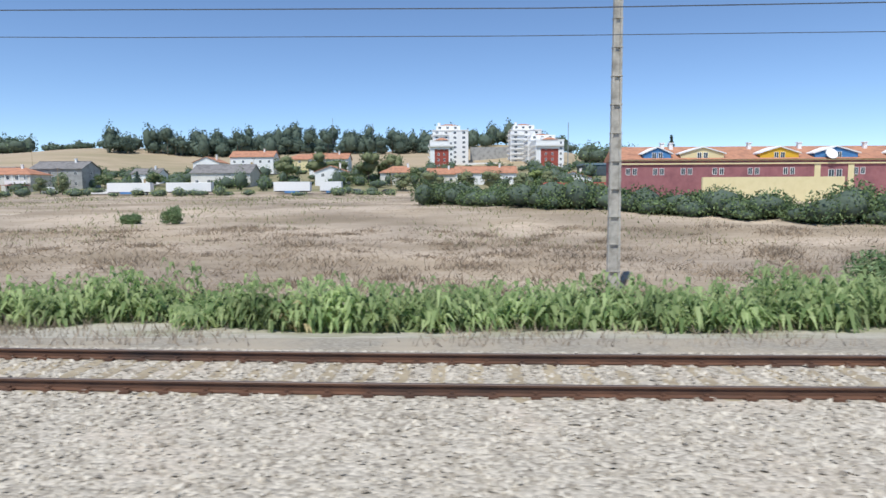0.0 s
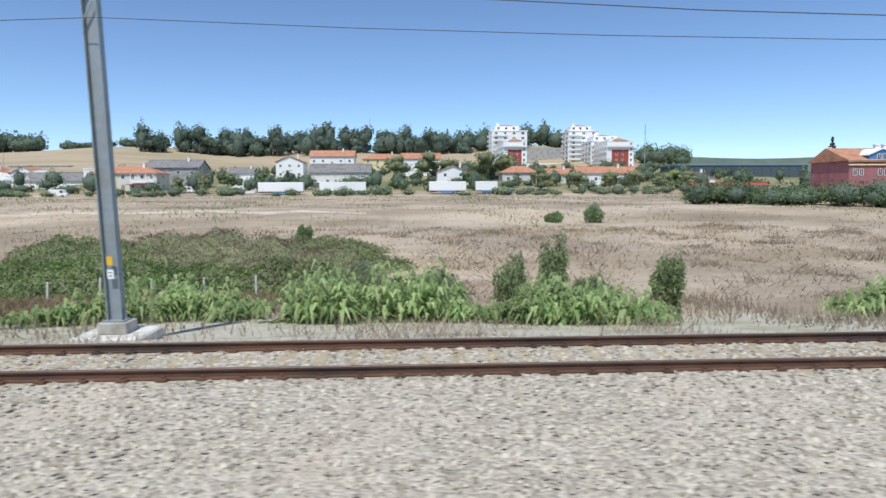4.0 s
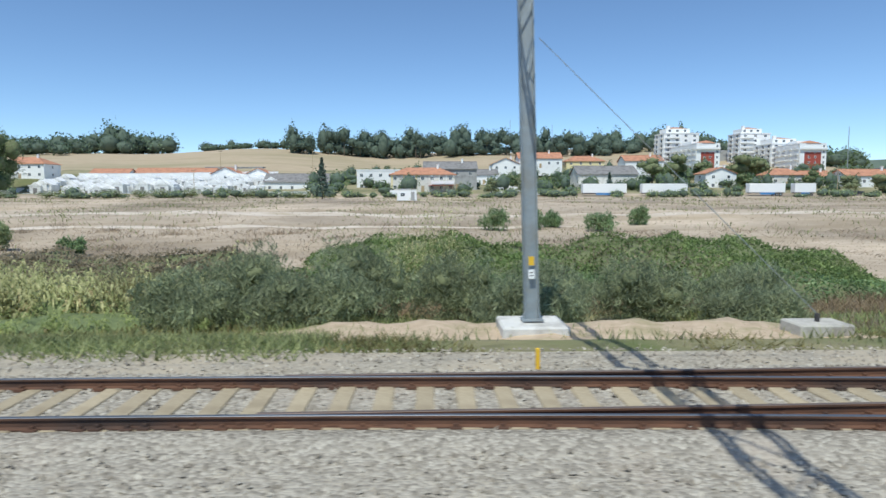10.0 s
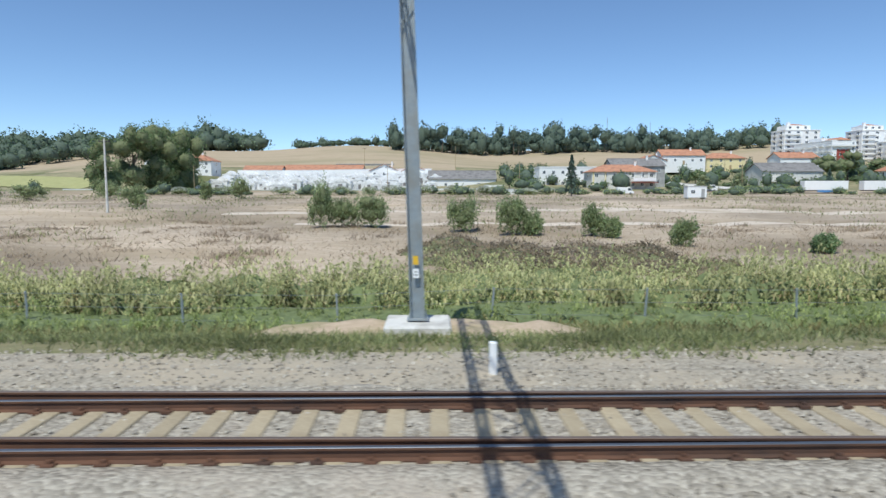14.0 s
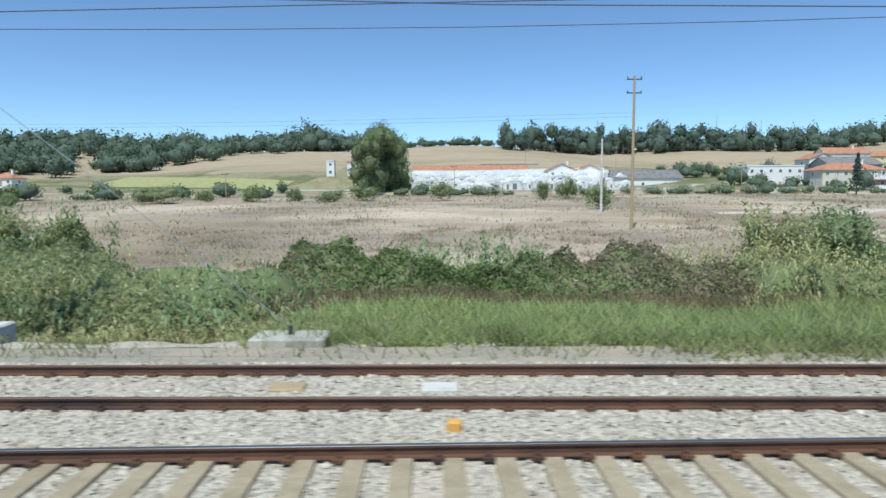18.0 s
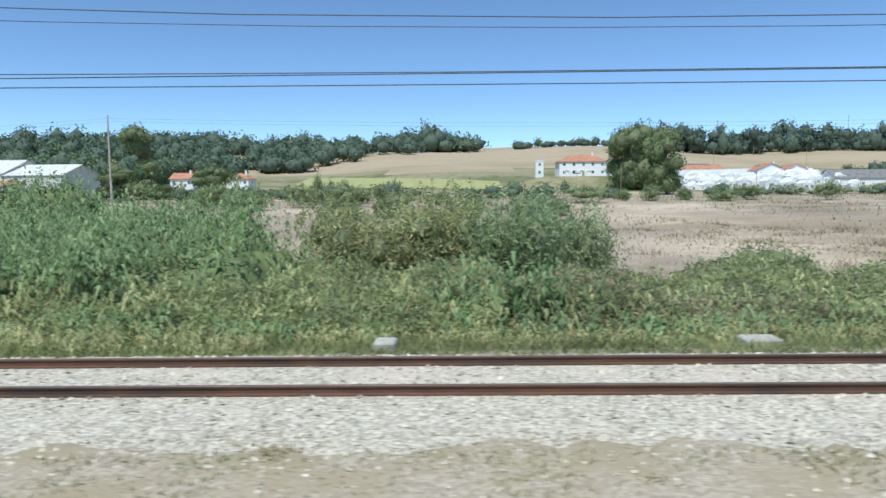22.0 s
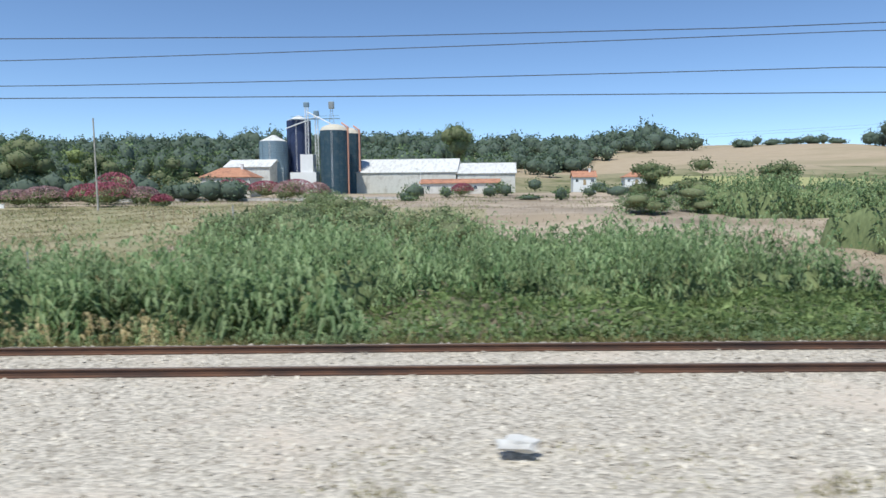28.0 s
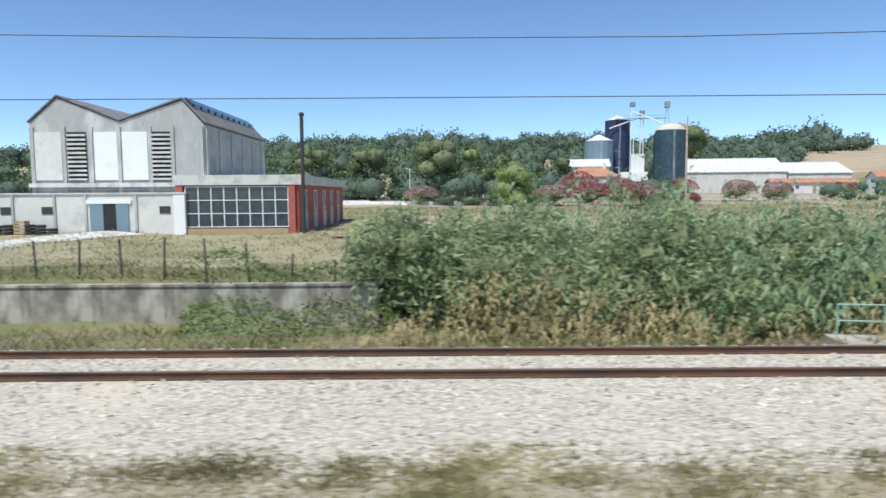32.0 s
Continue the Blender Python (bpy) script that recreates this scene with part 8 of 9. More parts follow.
for x, d in ((-506.8, 6.0), (-558.4, 5.8), (-610.15, 6.2)):
    near = cantilever_mast(x, d, 8.2, -1, "slim grey steel mast between the tracks", 0.62)
    near.rotation_euler = (0, -0.075, 0)
    part("crossarm", boxes((-0.6, -0.08, 7.3, 1.3, 0.08, 7.42), (-1.0, -0.08, 6.2, 0.35, 0.08, 6.3)), M_STEEL, near)
    for s_, zz in ((-0.55, 7.29), (1.25, 7.29), (0.3, 6.19)):
        insul(near, (s_, 0, zz), (s_, 0, zz - 0.6))
    part("earth_lead", tube(bmesh.new(), (0.3, 0, 5.58), (0.06, 0, 5.15), 0.015), M_DARKSTEEL, near)

# the pole with switch gear beside the cane
sp = empty("switch_pole", (-459.8, float(yc(-459.8)) + 15.9, float(gz(-459.8, float(yc(-459.8)) + 15.9))), "pale steel pole with crossarms, isolators and a meter box", "pole")
part("pole", tube(bmesh.new(), (0, 0, -0.4), (0, 0, 8.1), 0.16, 0.12, 10), M_STEEL, sp)
for zz, w in ((7.85, 0.85), (5.6, 0.62)):
    a = part("crossarm", boxes((-w, -0.08, zz, w, 0.08, zz + 0.12)), M_DARKSTEEL, sp)
    for s in (-w + 0.1, w - 0.1):
        insul(a, (s, 0, zz + 0.124), (s, 0, zz + 0.8))
part("isolator_rod", tube(bmesh.new(), (-0.5, -0.1, 6.4), (-0.62, -0.1, 8.4), 0.03), M_DARKSTEEL, sp)
part("isolator_rod", tube(bmesh.new(), (0.5, -0.1, 6.4), (0.62, -0.1, 7.6), 0.03), M_DARKSTEEL, sp)
part("meter_box", bevelled(boxes((0.2, -0.2, 0.75, 0.5, 0.1, 1.25)), 0.02), M_CONC_LIGHT, sp)
part("sign", boxes((-0.13, -0.2, 1.25, 0.13, -0.18, 1.55)), M_YELLOW, sp)
part("plate", boxes((-0.16, -0.2, 1.6, 0.16, -0.18, 1.85)), M_WHITE, sp)
# anchor mast with a stack of counterweights
AX = -454.45
tw = empty("anchor_mast", (AX, float(yc(AX)) + 5.8, -0.4), "grey steel anchor mast with a hanging stack of concrete weights", "mast", 0.0, "cantilever masts")
tw.rotation_euler = (0, -0.075, 0)
part("column", hbeam(0.14, 0.12, -0.2, 8.6), M_STEEL, tw)
part("red_marker", boxes((-0.15, -0.135, 1.8, 0.15, -0.121, 1.96)), M_BRICKRED, tw, "dark red band on the mast")
part("yellow_sign", boxes((-0.08, -0.135, 1.27, 0.06, -0.121, 1.5)), M_YELLOW, tw, "yellow sign on the mast")
part("white_plate", boxes((-0.08, -0.135, 1.1, 0.08, -0.121, 1.24)), M_WHITE, tw)
part("collar", bevelled(boxes((-0.17, -0.15, 0.62, 0.17, 0.15, 0.68)), 0.01), M_STEEL, tw)
wt = part("weight_rod", tube(bmesh.new(), (-0.5, 0.36, 1.45), (-0.5, 0.36, 7.2), 0.025, n=6), M_DARKSTEEL, tw)
for i in range(12):
    part("weight_slab", bevelled(boxes((-0.72, 0.22, 1.5 + i * 0.15, -0.29, 0.5, 1.5 + i * 0.15 + 0.138)), 0.012), M_CONC_LIGHT, wt)
part("guide_bar", boxes((-0.24, 0.32, 0.3, -0.2, 0.4, 5.4)), M_DARKSTEEL, tw)
part("guide_bracket", boxes((-0.24, 0.12, 2.6, -0.2, 0.4, 2.66), (-0.24, 0.12, 0.9, -0.2, 0.4, 0.96)), M_DARKSTEEL, tw)
part("pulley_wheel", tube(bmesh.new(), (-0.3, 0.46, 7.3), (-0.3, 0.54, 7.3), 0.26, n=16), M_DARKSTEEL, tw)
for zz in (6.6, 8.3):
    insul(tw, (0, -0.12, zz), (-0.05, -0.8, zz + 0.12))
bm = bmesh.new()
tube(bm, (-0.05, -0.8, 6.72), (-0.15, -2.6, 8.7), 0.035)
tube(bm, (-0.05, -0.8, 8.42), (-0.15, -2.6, 8.7), 0.03)
part("cantilever_arm", bm, M_STEEL, tw)
part("top_arm", boxes((-2.0, -0.06, 8.3, 0.9, 0.06, 8.4)), M_STEEL, tw)
part("guy_wire", tube(bmesh.new(), (0.1, 0, 7.4), (6.9, 0.2, 0.1), 0.016, n=5), M_STEEL, tw)

# ---- wires ----


def chain(full, r):
    """One thin round strand through all the points."""
    bm = bmesh.new()
    rings = [[bm.verts.new(p + Vector((0, r * math.cos(k * 2.094), r * math.sin(k * 2.094)))) for k in range(3)] for p in full]
    for a, b in zip(rings, rings[1:]):
        for k in range(3):
            bm.faces.new((a[k], a[(k + 1) % 3], b[(k + 1) % 3], b[k]))
    return bm


def wire(name, label, pts, sag=0.35, r=0.0105, n=7):
    """A wire hung from point to point."""
    full = []
    for a, b in zip(pts, pts[1:]):
        for i in range(n):
            u = i / n
            p = Vector(a).lerp(Vector(b), u)
            p.z -= sag * 4 * u * (1 - u)
            full.append(p)
    full.append(Vector(pts[-1]))
    return tagged(part(name, chain(full, r), M_WIRE), label, "wire")


SUP = (40.0, -27.3, -71.0, -115.3, -158.2, -192.6, -227.3, -269.0, -315.8, -362.5, -407.5, -460.0, -512.0, -564.8, -611.35, -660.0, -710.0)


def over(off, z):
    return [(x, float(yc(x)) + (off if isinstance(off, float) else float(off(x))), z(x) if callable(z) else z) for x in SUP]


wire("messenger_wire", "dark messenger wire above the far track", over(rusty_off, lambda x: 6.70 if -430 < x < -340 or -300 < x < -200 else 6.42 if x > -430 else 6.84), 0.78)
cw = [p for p in over(rusty_off, lambda x: 4.92 if x > -430 else 5.0) if p[0] < -300]
wire("contact_wire", "dark contact wire above the far track", cw, 0.06)


def strung(name, label, rows, r=0.010):
    """A wire through points given as x along the line, offset from it and height."""
    return wire(name, label, [(x, float(yc(x)) + d, z) for x, d, z in rows], 0.02, r, 4)


strung("contact_wire", "second dark contact wire swinging over from another track", ((-300, 10.2, 6.0), (-339, 10.5, 5.52), (-353, 10.6, 5.22), (-391, 10.8, 5.02), (-407, 11.0, 5.1), (-430, 11.3, 5.5), (-452, 11.4, 5.64), (-468, 11.5, 5.41), (-490, 11.6, 5.2), (-512, 12.2, 5.3), (-525, 12.8, 5.42), (-541, 14.0, 5.36), (-560.2, 15.0, 5.5), (-564.6, 15.5, 5.72)))
strung("messenger_wire", "second dark messenger wire crossing over the first", ((-316, 10.3, 6.9), (-339, 10.5, 6.0), (-346, 10.5, 5.62), (-353, 10.6, 5.31), (-366, 10.7, 5.15), (-398, 10.9, 4.98), (-450, 11.5, 4.74), (-480, 11.7, 5.2), (-512, 12.2, 6.3), (-525, 12.8, 6.1), (-541, 14.0, 5.9), (-560.2, 15.0, 5.82), (-564.6, 15.5, 5.76)))
wire("earth_wire", "thin earth wire along the mast tops", [(x, float(yc(x)) + 16.3, 7.5 if x < -340 else 8.3 if -300 < x < -150 else 7.1) for x in SUP if x > -420], 0.45, 0.011)
wire("earth_wire", "thin earth wire along the masts", [(x, float(yc(x)) + 15.6, 6.9) for x in SUP if -480 < x < -400], 0.5, 0.011)
for z, dd in ((9.6, 0), (9.2, 0.8)):
    wire("power_line", "thin power line crossing the field", [(-620, 118 + dd, z + 1), (-445, 101 + dd, z + 5), (-280.5, 80.5 + dd, z + 2.5)], 1.2, 0.012)

for x, z0, z1 in ((-461.95, 5.05, 7.1), (-456.9, 5.0, 6.14)):
    y = float(yc(x) + rusty_off(x))
    tagged(part("dropper", tube(bmesh.new(), (x, y, z0), (x, y, z1), 0.022, n=5), M_STEEL), "short steel dropper rod between two wires", "dropper")
PY = float(yc(-459.8)) + 15.9
wire("jumper_cable", "slack dark jumper cable from the switch pole", [(-459.2, PY, 7.9), (-456.9, float(yc(-456.9) + rusty_off(-456.9)), 6.14)], 0.4, 0.018)
wire("jumper_cable", "slack dark jumper cable from the switch pole", [(-460.4, PY, 7.9), (-461.95, float(yc(-461.95) + rusty_off(-461.95)), 7.1)], 0.5, 0.018)

# ---- fences and posts ----


def post(x, d, h, w, material, name, label, category, lean=0.0, group=""):
    px, y, z = on(x, d)
    bm = boxes((-w / 2, -w / 2, -0.4, w / 2, w / 2, h))
    bevelled(bm, w * 0.12)
    ob = tagged(part(name, bm, material), label, category, group)
    ob.location, ob.rotation_euler = (px, y, z), (0, lean, 0)
    return ob


def fence(x0, x1, d, n, h, material, label, wires=3, w=0.1, mesh_wire=False):
    f = empty("wire_fence", (0, 0, 0), label, "fence")
    pts = []
    for i in range(n + 1):
        x = x0 + (x1 - x0) * i / n
        px, y, z = on(x, d)
        ob = part("fence_post", bevelled(boxes((-w / 2, -w / 2, -0.4, w / 2, w / 2, h)), w * 0.1), material, f)
        ob.location, ob.rotation_euler = (px, y, z), (0, random.uniform(-0.06, 0.06), 0)
        pts.append((px, y, z))
    for k in range(wires):
        zz = h * (0.25 + 0.7 * k / max(1, wires - 1))
        part("fence_wire", chain([Vector((a[0], a[1], a[2] + zz)) for a in pts], 0.006), M_STEEL, f)
    return f


fence(-58, -101, 33.5, 16, 1.3, M_CONC_LIGHT, "old wire fence with white concrete posts")
fence(-103, -136, 28, 6, 1.1, M_CONC, "old wire fence with leaning grey posts", w=0.08)
fence(-205, -245, 20.5, 8, 1.2, M_STEEL, "low wire fence along the ditch", w=0.06)
fence(-641, -700, 24.0, 38, 1.45, M_DARKSTEEL, "rusty wire mesh fence around the factory yard", 6, 0.06)
fence(-564, -584, 44, 10, 2.1, M_STEEL, "wire mesh fence beside the meadow", 6, 0.06)
fence(-556, -585, 96, 20, 1.7, M_TIMBER, "weathered fence running up the meadow", 4, 0.08)
wb = empty("yard_wall", (0, 0, 0), "stained grey concrete yard wall", "wall")
for i in range(24):
    x = -698 + i * 2.4
    y, y2 = float(yc(x)) + 22.0, float(yc(x + 2.4)) + 22.0
    q = part("wall_length", boxes((0, -0.12, -2.6, 2.43, 0.12, -0.02), (0.002, -0.17, -0.016, 2.425, 0.17, 0.06)), M_YARDWALL, wb)
    q.location, q.rotation_euler = (x, y, 0.0), (0, 0, math.atan2(y2 - y, 2.4))

for x, d, h in ((-18.7, 14.8, 1.15), (-128.0, 14.0, 0.14), (-291.2, 13.6, 0.6), (-225.8, 11.4, 0.6), (-622.3, 15.6, 0.7)):
    post(x, d, h, 0.14, M_WHITE, "marker_post", "white painted trackside marker post", "post", 0, "marker posts")
for x, d, h in ((-12.0, 14.8, 0.5), (-179.05, 11.3, 0.64), (-216.6, 11.75, 0.45), (-158.7, 11.6, 0.42), (-187.6, 11.4, 0.6), (-458.3, 6.9, 0.75)):
    post(x, d, h, 0.075, M_YELLOW, "yellow_post", "yellow painted trackside marker post", "post", 0, "yellow posts")
post(-411.1, 7.2, 0.8, 0.08, M_WHITE, "marker_post", "slim white marker post beside the path", "post", 0, "marker posts")
km = tagged(part("kilometre_sign", bevelled(boxes((-0.16, -0.04, 0, 0.16, 0.04, 0.3)), 0.02), M_WHITE), "white kilometre sign with dark bars on a post", "sign")
km.location = (-18.7, float(yc(-18.7)) + 14.7, on(-18.7, 14.8)[2] + 1.15)
part("sign_bar", boxes((-0.1, -0.05, 0.08, 0.1, -0.042, 0.13), (-0.1, -0.05, 0.17, 0.1, -0.042, 0.22)), M_DARKSTEEL, km)


def concrete_block(x, d, w, h, label, dep=1.0, stay=None, z=None):
    px, y, zz = on(x, d)
    zz = zz if z is None else z
    b = empty("concrete_block", (px, y, zz), label, "block")
    bm = bmesh.new()
    prism(bm, [(-w / 2, -0.4), (w / 2, -0.4), (w / 2 - 0.06, h), (-w / 2 + 0.06, h)], -dep / 2, dep / 2)
    part("block", bevelled(bm, 0.04), M_CONC, b)
    if stay:
        part("anchor_eye", bevelled(boxes((-0.05, -0.05, h + 0.002, 0.05, 0.05, h + 0.22)), 0.015), M_DARKSTEEL, b)
        part("guy_wire", tube(bmesh.new(), (0, 0, h + 0.2), stay, 0.011, n=5), M_STEEL, b)
    return b


concrete_block(-96.0, 16.6, 2.1, 0.4, "broad pale concrete culvert head", 1.2, z=-1.15)
concrete_block(-150.6, 16.2, 1.5, 0.42, "low concrete anchor block with a guy wire", 1.0, (-7.3, 0.2, 7.6))
concrete_block(-200.6, 15.6, 1.5, 0.2, "low concrete anchor block with a guy wire", 1.0, (8.0, 0.8, 7.4))
concrete_block(-306.8, 15.0, 1.9, 0.3, "low concrete anchor block with a guy wire", 1.0, (-8.4, 0.2, 7.0))
concrete_block(-369.8, 14.8, 1.4, 0.5, "pale concrete foundation block", 1.0)
concrete_block(-375.0, 14.8, 1.2, 0.25, "low pale concrete foundation slab", 1.0)
concrete_block(-392.6, 14.8, 0.62, 0.26, "small pale concrete block in the weeds", 0.6)
concrete_block(-383.8, 14.8, 0.95, 0.22, "low pale concrete slab in the weeds", 0.6)
concrete_block(-599.9, 16.2, 2.2, 0.3, "low stone culvert head in dry grass", 0.8)
pil = empty("concrete_pillar", on(-320.3, 15.0), "white concrete pillar on a sloped plinth", "pillar")
part("plinth", bevelled(prism(bmesh.new(), [(-0.75, -0.4), (0.75, -0.4), (0.45, 0.42), (-0.45, 0.42)], -0.6, 0.6), 0.03), M_CONC_LIGHT, pil)
part("pillar", bevelled(boxes((-0.35, -0.3, 0.42, 0.35, 0.3, 1.1)), 0.03), M_CONC_LIGHT, pil)


def cabinet(x, d, w, h, label, z=None):
    px, y, zz = on(x, d)
    c = empty("relay_cabinet", (px, y, zz if z is None else z), label, "cabinet")
    part("housing", bevelled(boxes((-w / 2, -0.14, -0.3, w / 2, 0.14, h)), 0.02), M_CONC_LIGHT, c)
    part("lid", bevelled(boxes((-w / 2 - 0.03, -0.17, h + 0.003, w / 2 + 0.03, 0.17, h + 0.05)), 0.015), M_CONC_LIGHT, c)
    part("door", boxes((-w / 2 + 0.05, -0.155, 0.1, w / 2 - 0.05, -0.143, h - 0.08)), M_CONC_LIGHT, c)
    part("lock", boxes((w / 2 - 0.12, -0.23, h * 0.5, w / 2 - 0.08, -0.217, h * 0.5 + 0.08)), M_DARKSTEEL, c)


cabinet(-182.9, 14.0, 0.34, 0.62, "pale grey relay cabinet beside the track", z=-0.74)


def dwarf_signal(x, d, h, label):
    px, y, zz = on(x, d)
    s = empty("dwarf_signal", (px, y, zz), label, "signal")
    part("foot", bevelled(boxes((-0.2, -0.2, -0.3, 0.2, 0.2, 0.12)), 0.02), M_CONC_LIGHT, s)
    part("stem", tube(bmesh.new(), (0, 0, 0.12), (0, 0, h), 0.05), M_DARKSTEEL, s)
    hd = part("head", bevelled(boxes((-0.17, -0.12, h, 0.17, 0.12, h + 0.55)), 0.03), M_BLACK, s)
    for k in (0.15, 0.4):
        part("lens_hood", tube(bmesh.new(), (0, -0.121, h + k), (0, -0.26, h + k), 0.075, n=10), M_BLACK, hd)


dwarf_signal(-326.4, 13.9, 0.25, "low black dwarf signal beside the track")
dwarf_signal(-314.6, 14.0, 2.4, "black trackside signal on a slim post")


def switch_machine(x, d, label, side=1):
    px, y = x, float(yc(x)) + d
    s = empty("point_machine", (px, y, -0.38), label, "point machine")
    part("motor_housing", bevelled(boxes((-0.34, -0.22, 0.05, 0.34, 0.22, 0.30)), 0.05), M_RUSTBROWN, s)
    part("cover", bevelled(boxes((-0.28, -0.18, 0.304, 0.28, 0.18, 0.40)), 0.03), M_RUSTBROWN, s)
    part("bed_plate", boxes((-0.5, -0.3, -0.06, 0.5, 0.3, 0.046)), M_DARKSTEEL, s)
    bm = bmesh.new()
    for sx in (-0.12, 0.12):
        tube(bm, (sx, -0.22, 0.12), (sx, -4.3, 0.10), 0.03)
    part("drive_rod", bm, M_DARKSTEEL, s)


def bearer(x, d0, d1, label):
    """Steel trough sleepers that carry the point rodding."""
    b = empty("steel_bearer", (x, float(yc(x)), -0.16), label, "bearer")
    for sx in (-0.26, 0.26):
        part("channel", boxes((sx - 0.07, d0, -0.12, sx + 0.07, d1, 0.02)), M_DARKSTEEL, b)
    part("crank", bevelled(boxes((-0.12, d0 + 0.35, 0.024, 0.12, d0 + 0.65, 0.11)), 0.02), M_DARKSTEEL, b)
    for sx in (-0.36, 0.36):
        part("end_block", bevelled(boxes((sx - 0.09, d0 - 0.1, -0.12, sx + 0.09, d0 + 0.75, 0.06)), 0.015), M_RUSTBROWN, b)
    part("rod", tube(bmesh.new(), (0, d0 + 0.1, 0.05), (0, d1, 0.05), 0.03), M_DARKSTEEL, b)


for x in (-178.1, -174.4, -188.0, -198.0):
    switch_machine(x, 10.9 if x > -180 else 10.6, "taupe brown point machine beside the rail")
    bearer(x, 6.3, 10.3, "dark steel trough bearer across the track")
for x in (-171.0, -184.0, -193.5, -203.0):
    bearer(x, 6.6, 9.6, "dark steel trough bearer across the track")
rod = empty("point_rodding", (0, 0, -0.1), "long thin point rodding beside the rail", "rodding")
bm = bmesh.new()
for d in (6.4,):
    for x in np.arange(-200.5, -171, 2.0):
        tube(bm, (x, float(yc(x)) + d, 0), (x + 2.0, float(yc(x + 2)) + d, 0), 0.022, n=5, cap=False)
part("rods", bm, M_DARKSTEEL, rod)
for x in np.arange(-199, -172, 6.0):
    part("rod_stool", bevelled(boxes((x - 0.12, float(yc(x)) + 6.25, -0.12, x + 0.12, float(yc(x)) + 6.55, -0.03)), 0.02), M_DARKSTEEL, rod)

# things lying about the track
jb = empty("insulated_joint", (-98.3, float(yc(-98.3)), float(far_z(-98.3))), "ochre insulated rail joint plates", "rail joint")
for s in (-0.87, 0.87):
    y = float(rusty_off(-98.3)) + s
    part("fishplate", bevelled(boxes((-0.38, y - 0.075, -0.135, 0.38, y - 0.045, -0.03)), 0.008), M_ORANGE if s < 0 else M_SLEEPER, jb)
    part("bolts", boxes(*[(-0.3 + k * 0.2 - 0.02, y - 0.1, -0.1, -0.3 + k * 0.2 + 0.02, y - 0.076, -0.06) for k in range(4)]), M_RUST, jb)
# white litter with a dark base, built as a small capped block; no lamp
lp = empty("capped_litter", (-180.1, float(yc(-180.1)) + 11.4, -0.42), "small white litter on a dark base beside the rail", "lamp")
part("base", bevelled(boxes((-0.09, -0.09, -0.05, 0.09, 0.09, 0.13)), 0.02), M_DARKSTEEL, lp)
part("cap", bevelled(boxes((-0.14, -0.12, 0.132, 0.14, 0.12, 0.2)), 0.03), M_WHITE, lp)
tb = empty("track_box", (-97.5, float(yc(-97.5)) + 7.5, -0.26), "pale green track connection box on a slab", "box")
part("slab", bevelled(boxes((-0.4, -0.3, -0.05, 0.4, 0.3, 0.06)), 0.02), M_CONC, tb)
part("body", bevelled(boxes((-0.2, -0.15, 0.064, 0.2, 0.15, 0.2)), 0.02), M_SILO_LIGHT, tb)
part("lid", bevelled(lathe(bmesh.new(), [(0.22, 0.204), (0.22, 0.26), (0.15, 0.29)], 14), 0.005), M_CONC_LIGHT, tb)
part("cable", tube(bmesh.new(), (-0.2, 0, 0.1), (-0.36, 0.05, 0.075), 0.04), M_BLACK, tb)
tl = tagged(part("timber_beam", bevelled(boxes((-2.6, -0.13, -0.06, 2.6, 0.13, 0.12)), 0.02), M_TIMBER), "long weathered timber beam lying on the ballast", "timber")
tl.location, tl.rotation_euler = (-92.6, float(yc(-92.6)) + 6.7, -0.27), (0, 0, -0.15)
for x, d, m, lab in ((-114.1, 8.0, M_ORANGE, "orange plastic marker on the ballast"), (-303.0, 8.4, M_ORANGE, "orange plastic marker on the ballast")):
    ob = tagged(part("marker_block", bevelled(boxes((-0.1, -0.08, -0.05, 0.1, 0.08, 0.24)), 0.03), m), lab, "marker")
    ob.location = (x, float(yc(x)) + d, -0.27)
for x, d in ((-305.7, 10.2), (-303.2, 10.15)):
    ob = tagged(part("balise", bevelled(boxes((-0.3, -0.2, 0, 0.3, 0.2, 0.1)), 0.03), M_TIMBER if x < -304 else M_CONC_LIGHT), "flat pale signalling balise between the rails", "balise")
    ob.location = (x, float(yc(x)) + d, -0.2)
for x, d, s in ((-329.5, 7.75, 0.7), (-327.9, 7.7, 0.75), (-326.2, 7.7, 0.7), (-531.5, 8.2, 0.9), (-608.0, 10.0, 0.6)):
    bm = bmesh.new()
    bmesh.ops.create_icosphere(bm, subdivisions=2, radius=0.22)
    for v in bm.verts:
        v.co = Vector((v.co.x * 1.4, v.co.y, v.co.z * 0.45)) * (1 + 0.28 * math.sin(v.co.x * 13 + v.co.y * 9) + 0.22 * math.sin(v.co.y * 21 + v.co.z * 17))
    ob = tagged(part("pale_rock", bm, M_CONC_LIGHT if x < -500 else M_CONC), "pale flat rock lying on the ballast", "rock")
    ob.location, ob.scale = (x, float(yc(x)) + d, -0.2), (s, s, s)
dbr = tagged(part("litter", bevelled(boxes((-0.22, -0.1, 0, 0.22, 0.1, 0.07), (-0.08, -0.22, 0, 0.1, -0.11, 0.05)), 0.02), M_WHITE), "crumpled white and blue litter by the rail", "litter")
dbr.location = (-27.3, float(yc(-27.3)) + 9.6, -0.17)


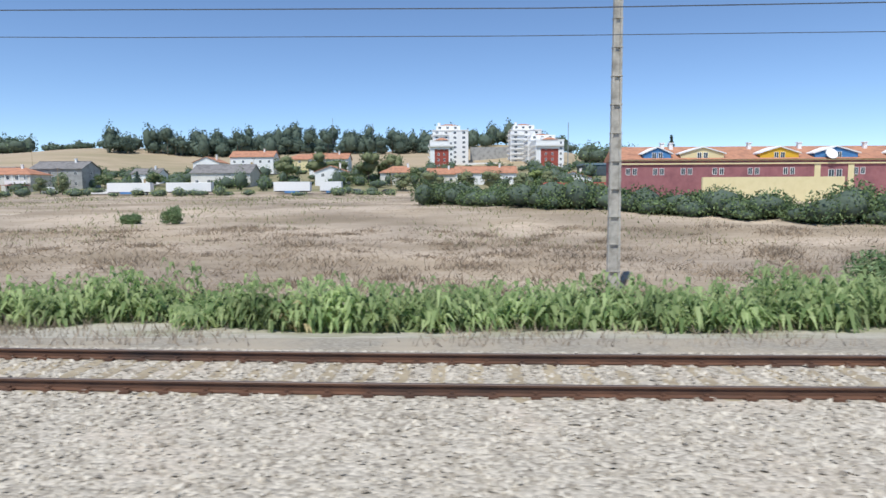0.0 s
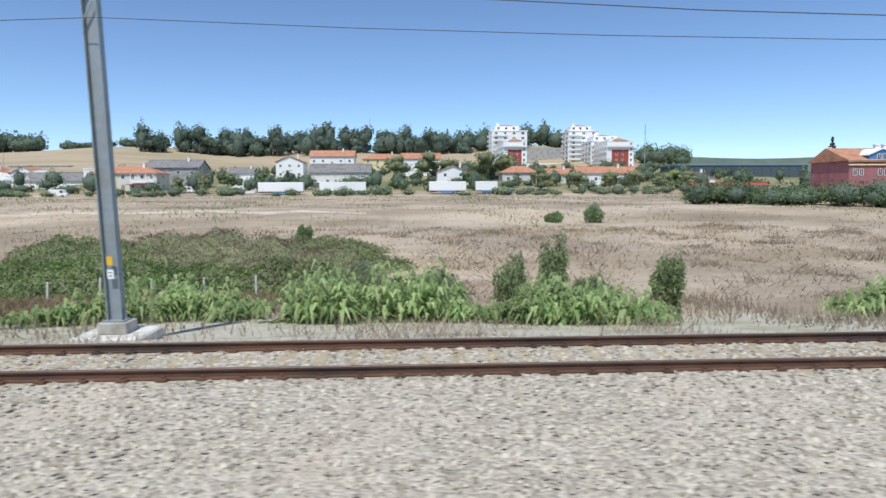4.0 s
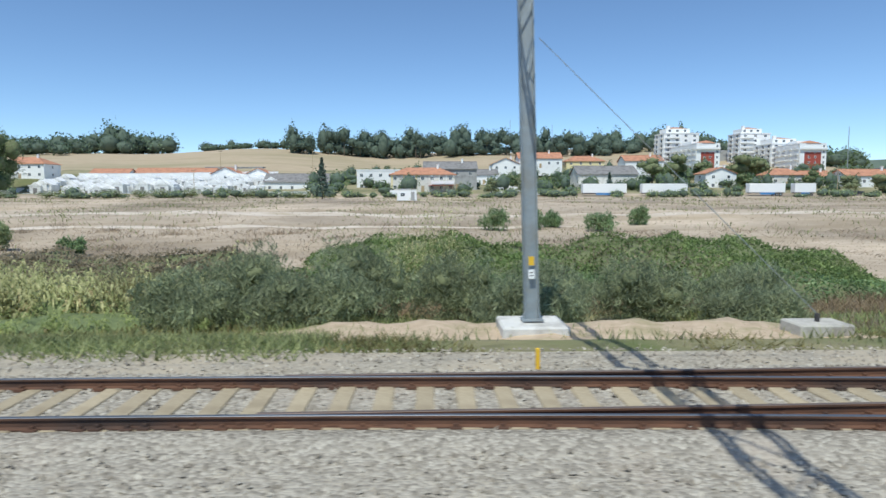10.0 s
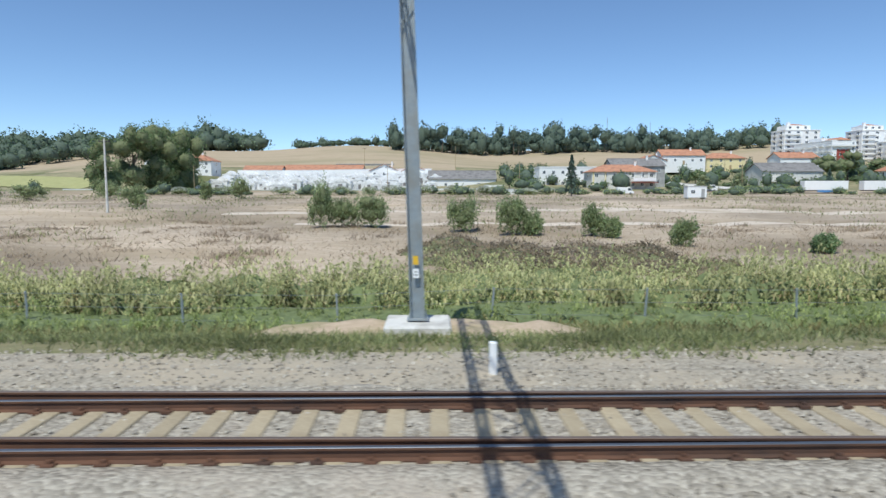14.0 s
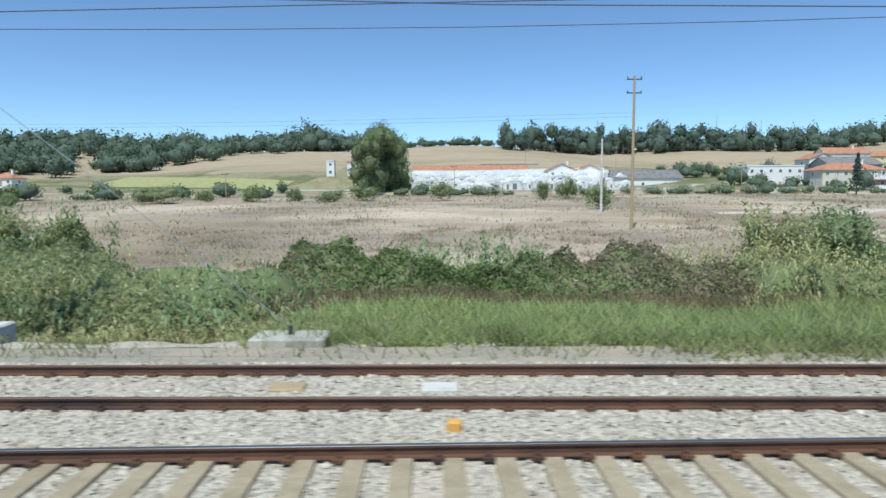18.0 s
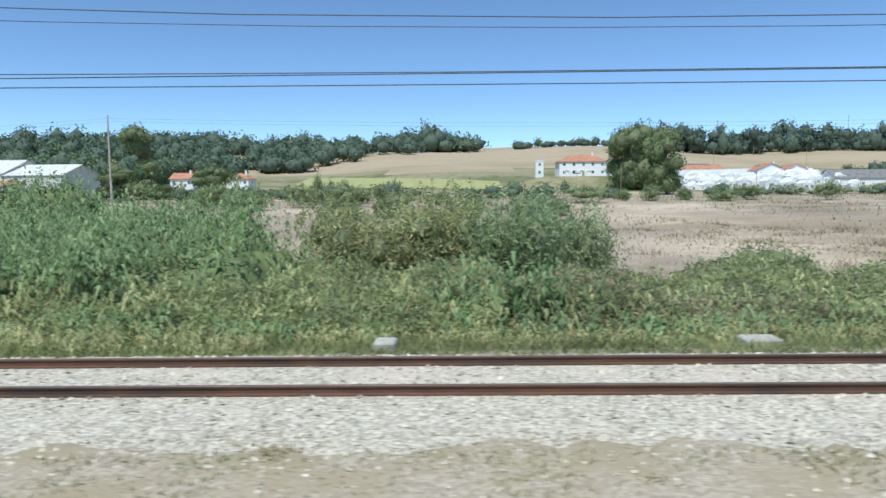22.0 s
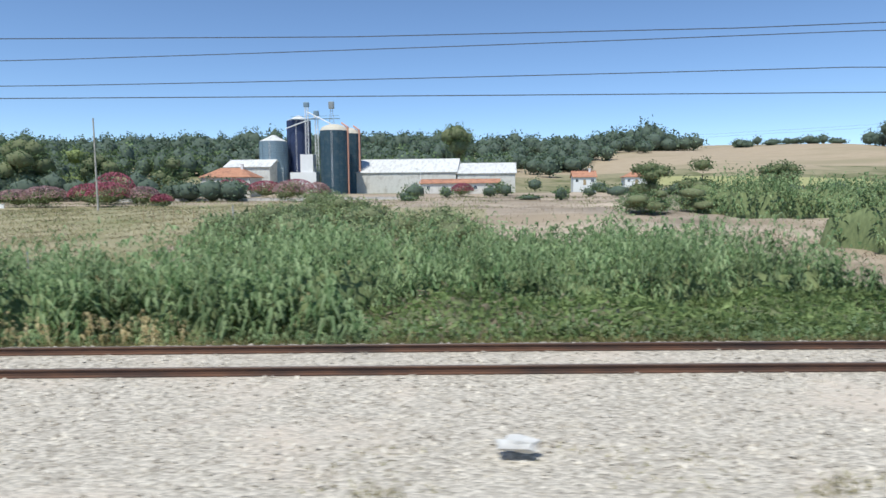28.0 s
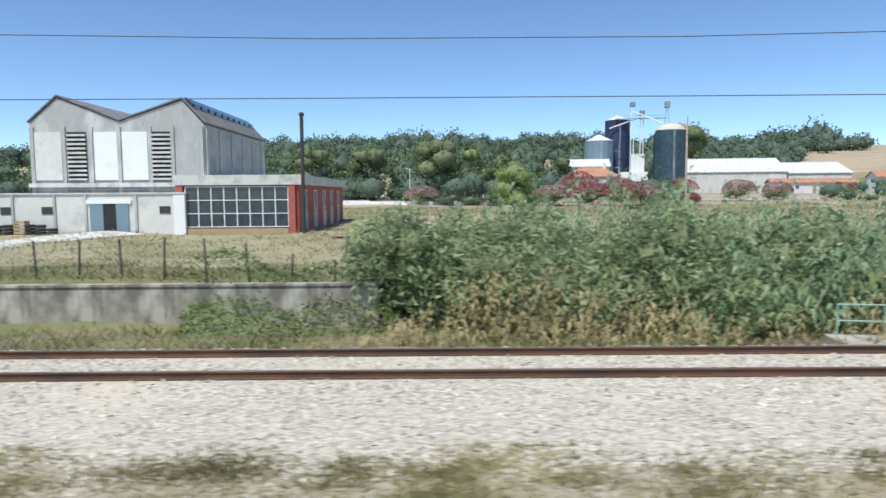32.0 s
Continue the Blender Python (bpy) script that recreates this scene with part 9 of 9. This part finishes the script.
def dirt_bank(x0, x1, d0, d1, h, label, material=M_DIRT):
    """A low heap of bare earth round a mast foot."""
    nx, nd = int((x1 - x0) / 0.5), int((d1 - d0) / 0.4)
    gx, gd = np.meshgrid(np.linspace(x0, x1, nx), np.linspace(d0, d1, nd), indexing="ij")
    u, v = (gx - x0) / (x1 - x0), (gd - d0) / (d1 - d0)
    e = np.clip(np.minimum(np.minimum(u, 1 - u) * 4, np.minimum(v, 1 - v) * 4), 0, 1)
    e = e * e * (3 - 2 * e)
    z = gz(gx, yc(gx) + gd) * (1 - e) + e * (-1.05 + h + 0.06 * np.sin(gx * 2.3) + 0.04 * np.sin(gx * 5 + gd * 4)) - 0.03 * (1 - e) - 0.2 * (e < 0.02)
    vv = np.stack([gx, yc(gx) + gd, z], -1).reshape(-1, 3)
    i = np.arange(nx * nd).reshape(nx, nd)
    a, b, c, d = i[:-1, :-1].ravel(), i[1:, :-1].ravel(), i[1:, 1:].ravel(), i[:-1, 1:].ravel()
    tagged(soup("dirt_bank", vv, np.concatenate([np.stack([a, b, c], -1), np.stack([a, c, d], -1)]), material, None, True), label, "bank", kind="structure")


for x, half in ((-115.3, 7.0), (-157.0, 10.0), (-194.5, 10.5), (-227.3, 5.5), (-269.0, 9)):
    dirt_bank(x - half, x + half, 12.9, 19.2, 0.32, "low bank of bare pale earth around a mast foot")
dirt_bank(-325, -296, 12.7, 16.2, 0.42, "low bank of pale gravel beside the track", M_BALLAST)
grass("bank_grass", "sparse straw grass on the earth banks", "grass", 9000, -280, -108, 13.6, 18.4, 0.18, 0.02, M_DRYGRASS, 0.5, 3.0)
grass("track_weeds", "low straw and green weeds on the gravel path", "weeds", 40000, -670, -366, 5.8, 8.6, 0.06, 0.035, M_PATHGRASS, 1.0, 1.7)
grass("ballast_weeds", "dry tufts of grass along the ballast edge", "grass", 16000, -670, 25, 12.6, 14.6, 0.22, 0.015, M_DRYGRASS, 0.5, 1.9)

rl = empty("green_railing", on(-624.5, 16.9), "low green pipe railing on a concrete slab", "railing")
part("slab", bevelled(boxes((-2.6, -0.5, -0.3, 2.6, 0.6, 0.12)), 0.03), M_CONC, rl)
for z in (0.55, 1.0):
    part("bar", tube(bmesh.new(), (-2.4, 0.3, z), (2.4, 0.3, z), 0.022, n=6), M_RAILING, rl)
for i in range(5):
    part("upright", tube(bmesh.new(), (-2.4 + i * 1.2, 0.3, 0.1), (-2.4 + i * 1.2, 0.3, 1.02), 0.022, n=6), M_RAILING, rl)
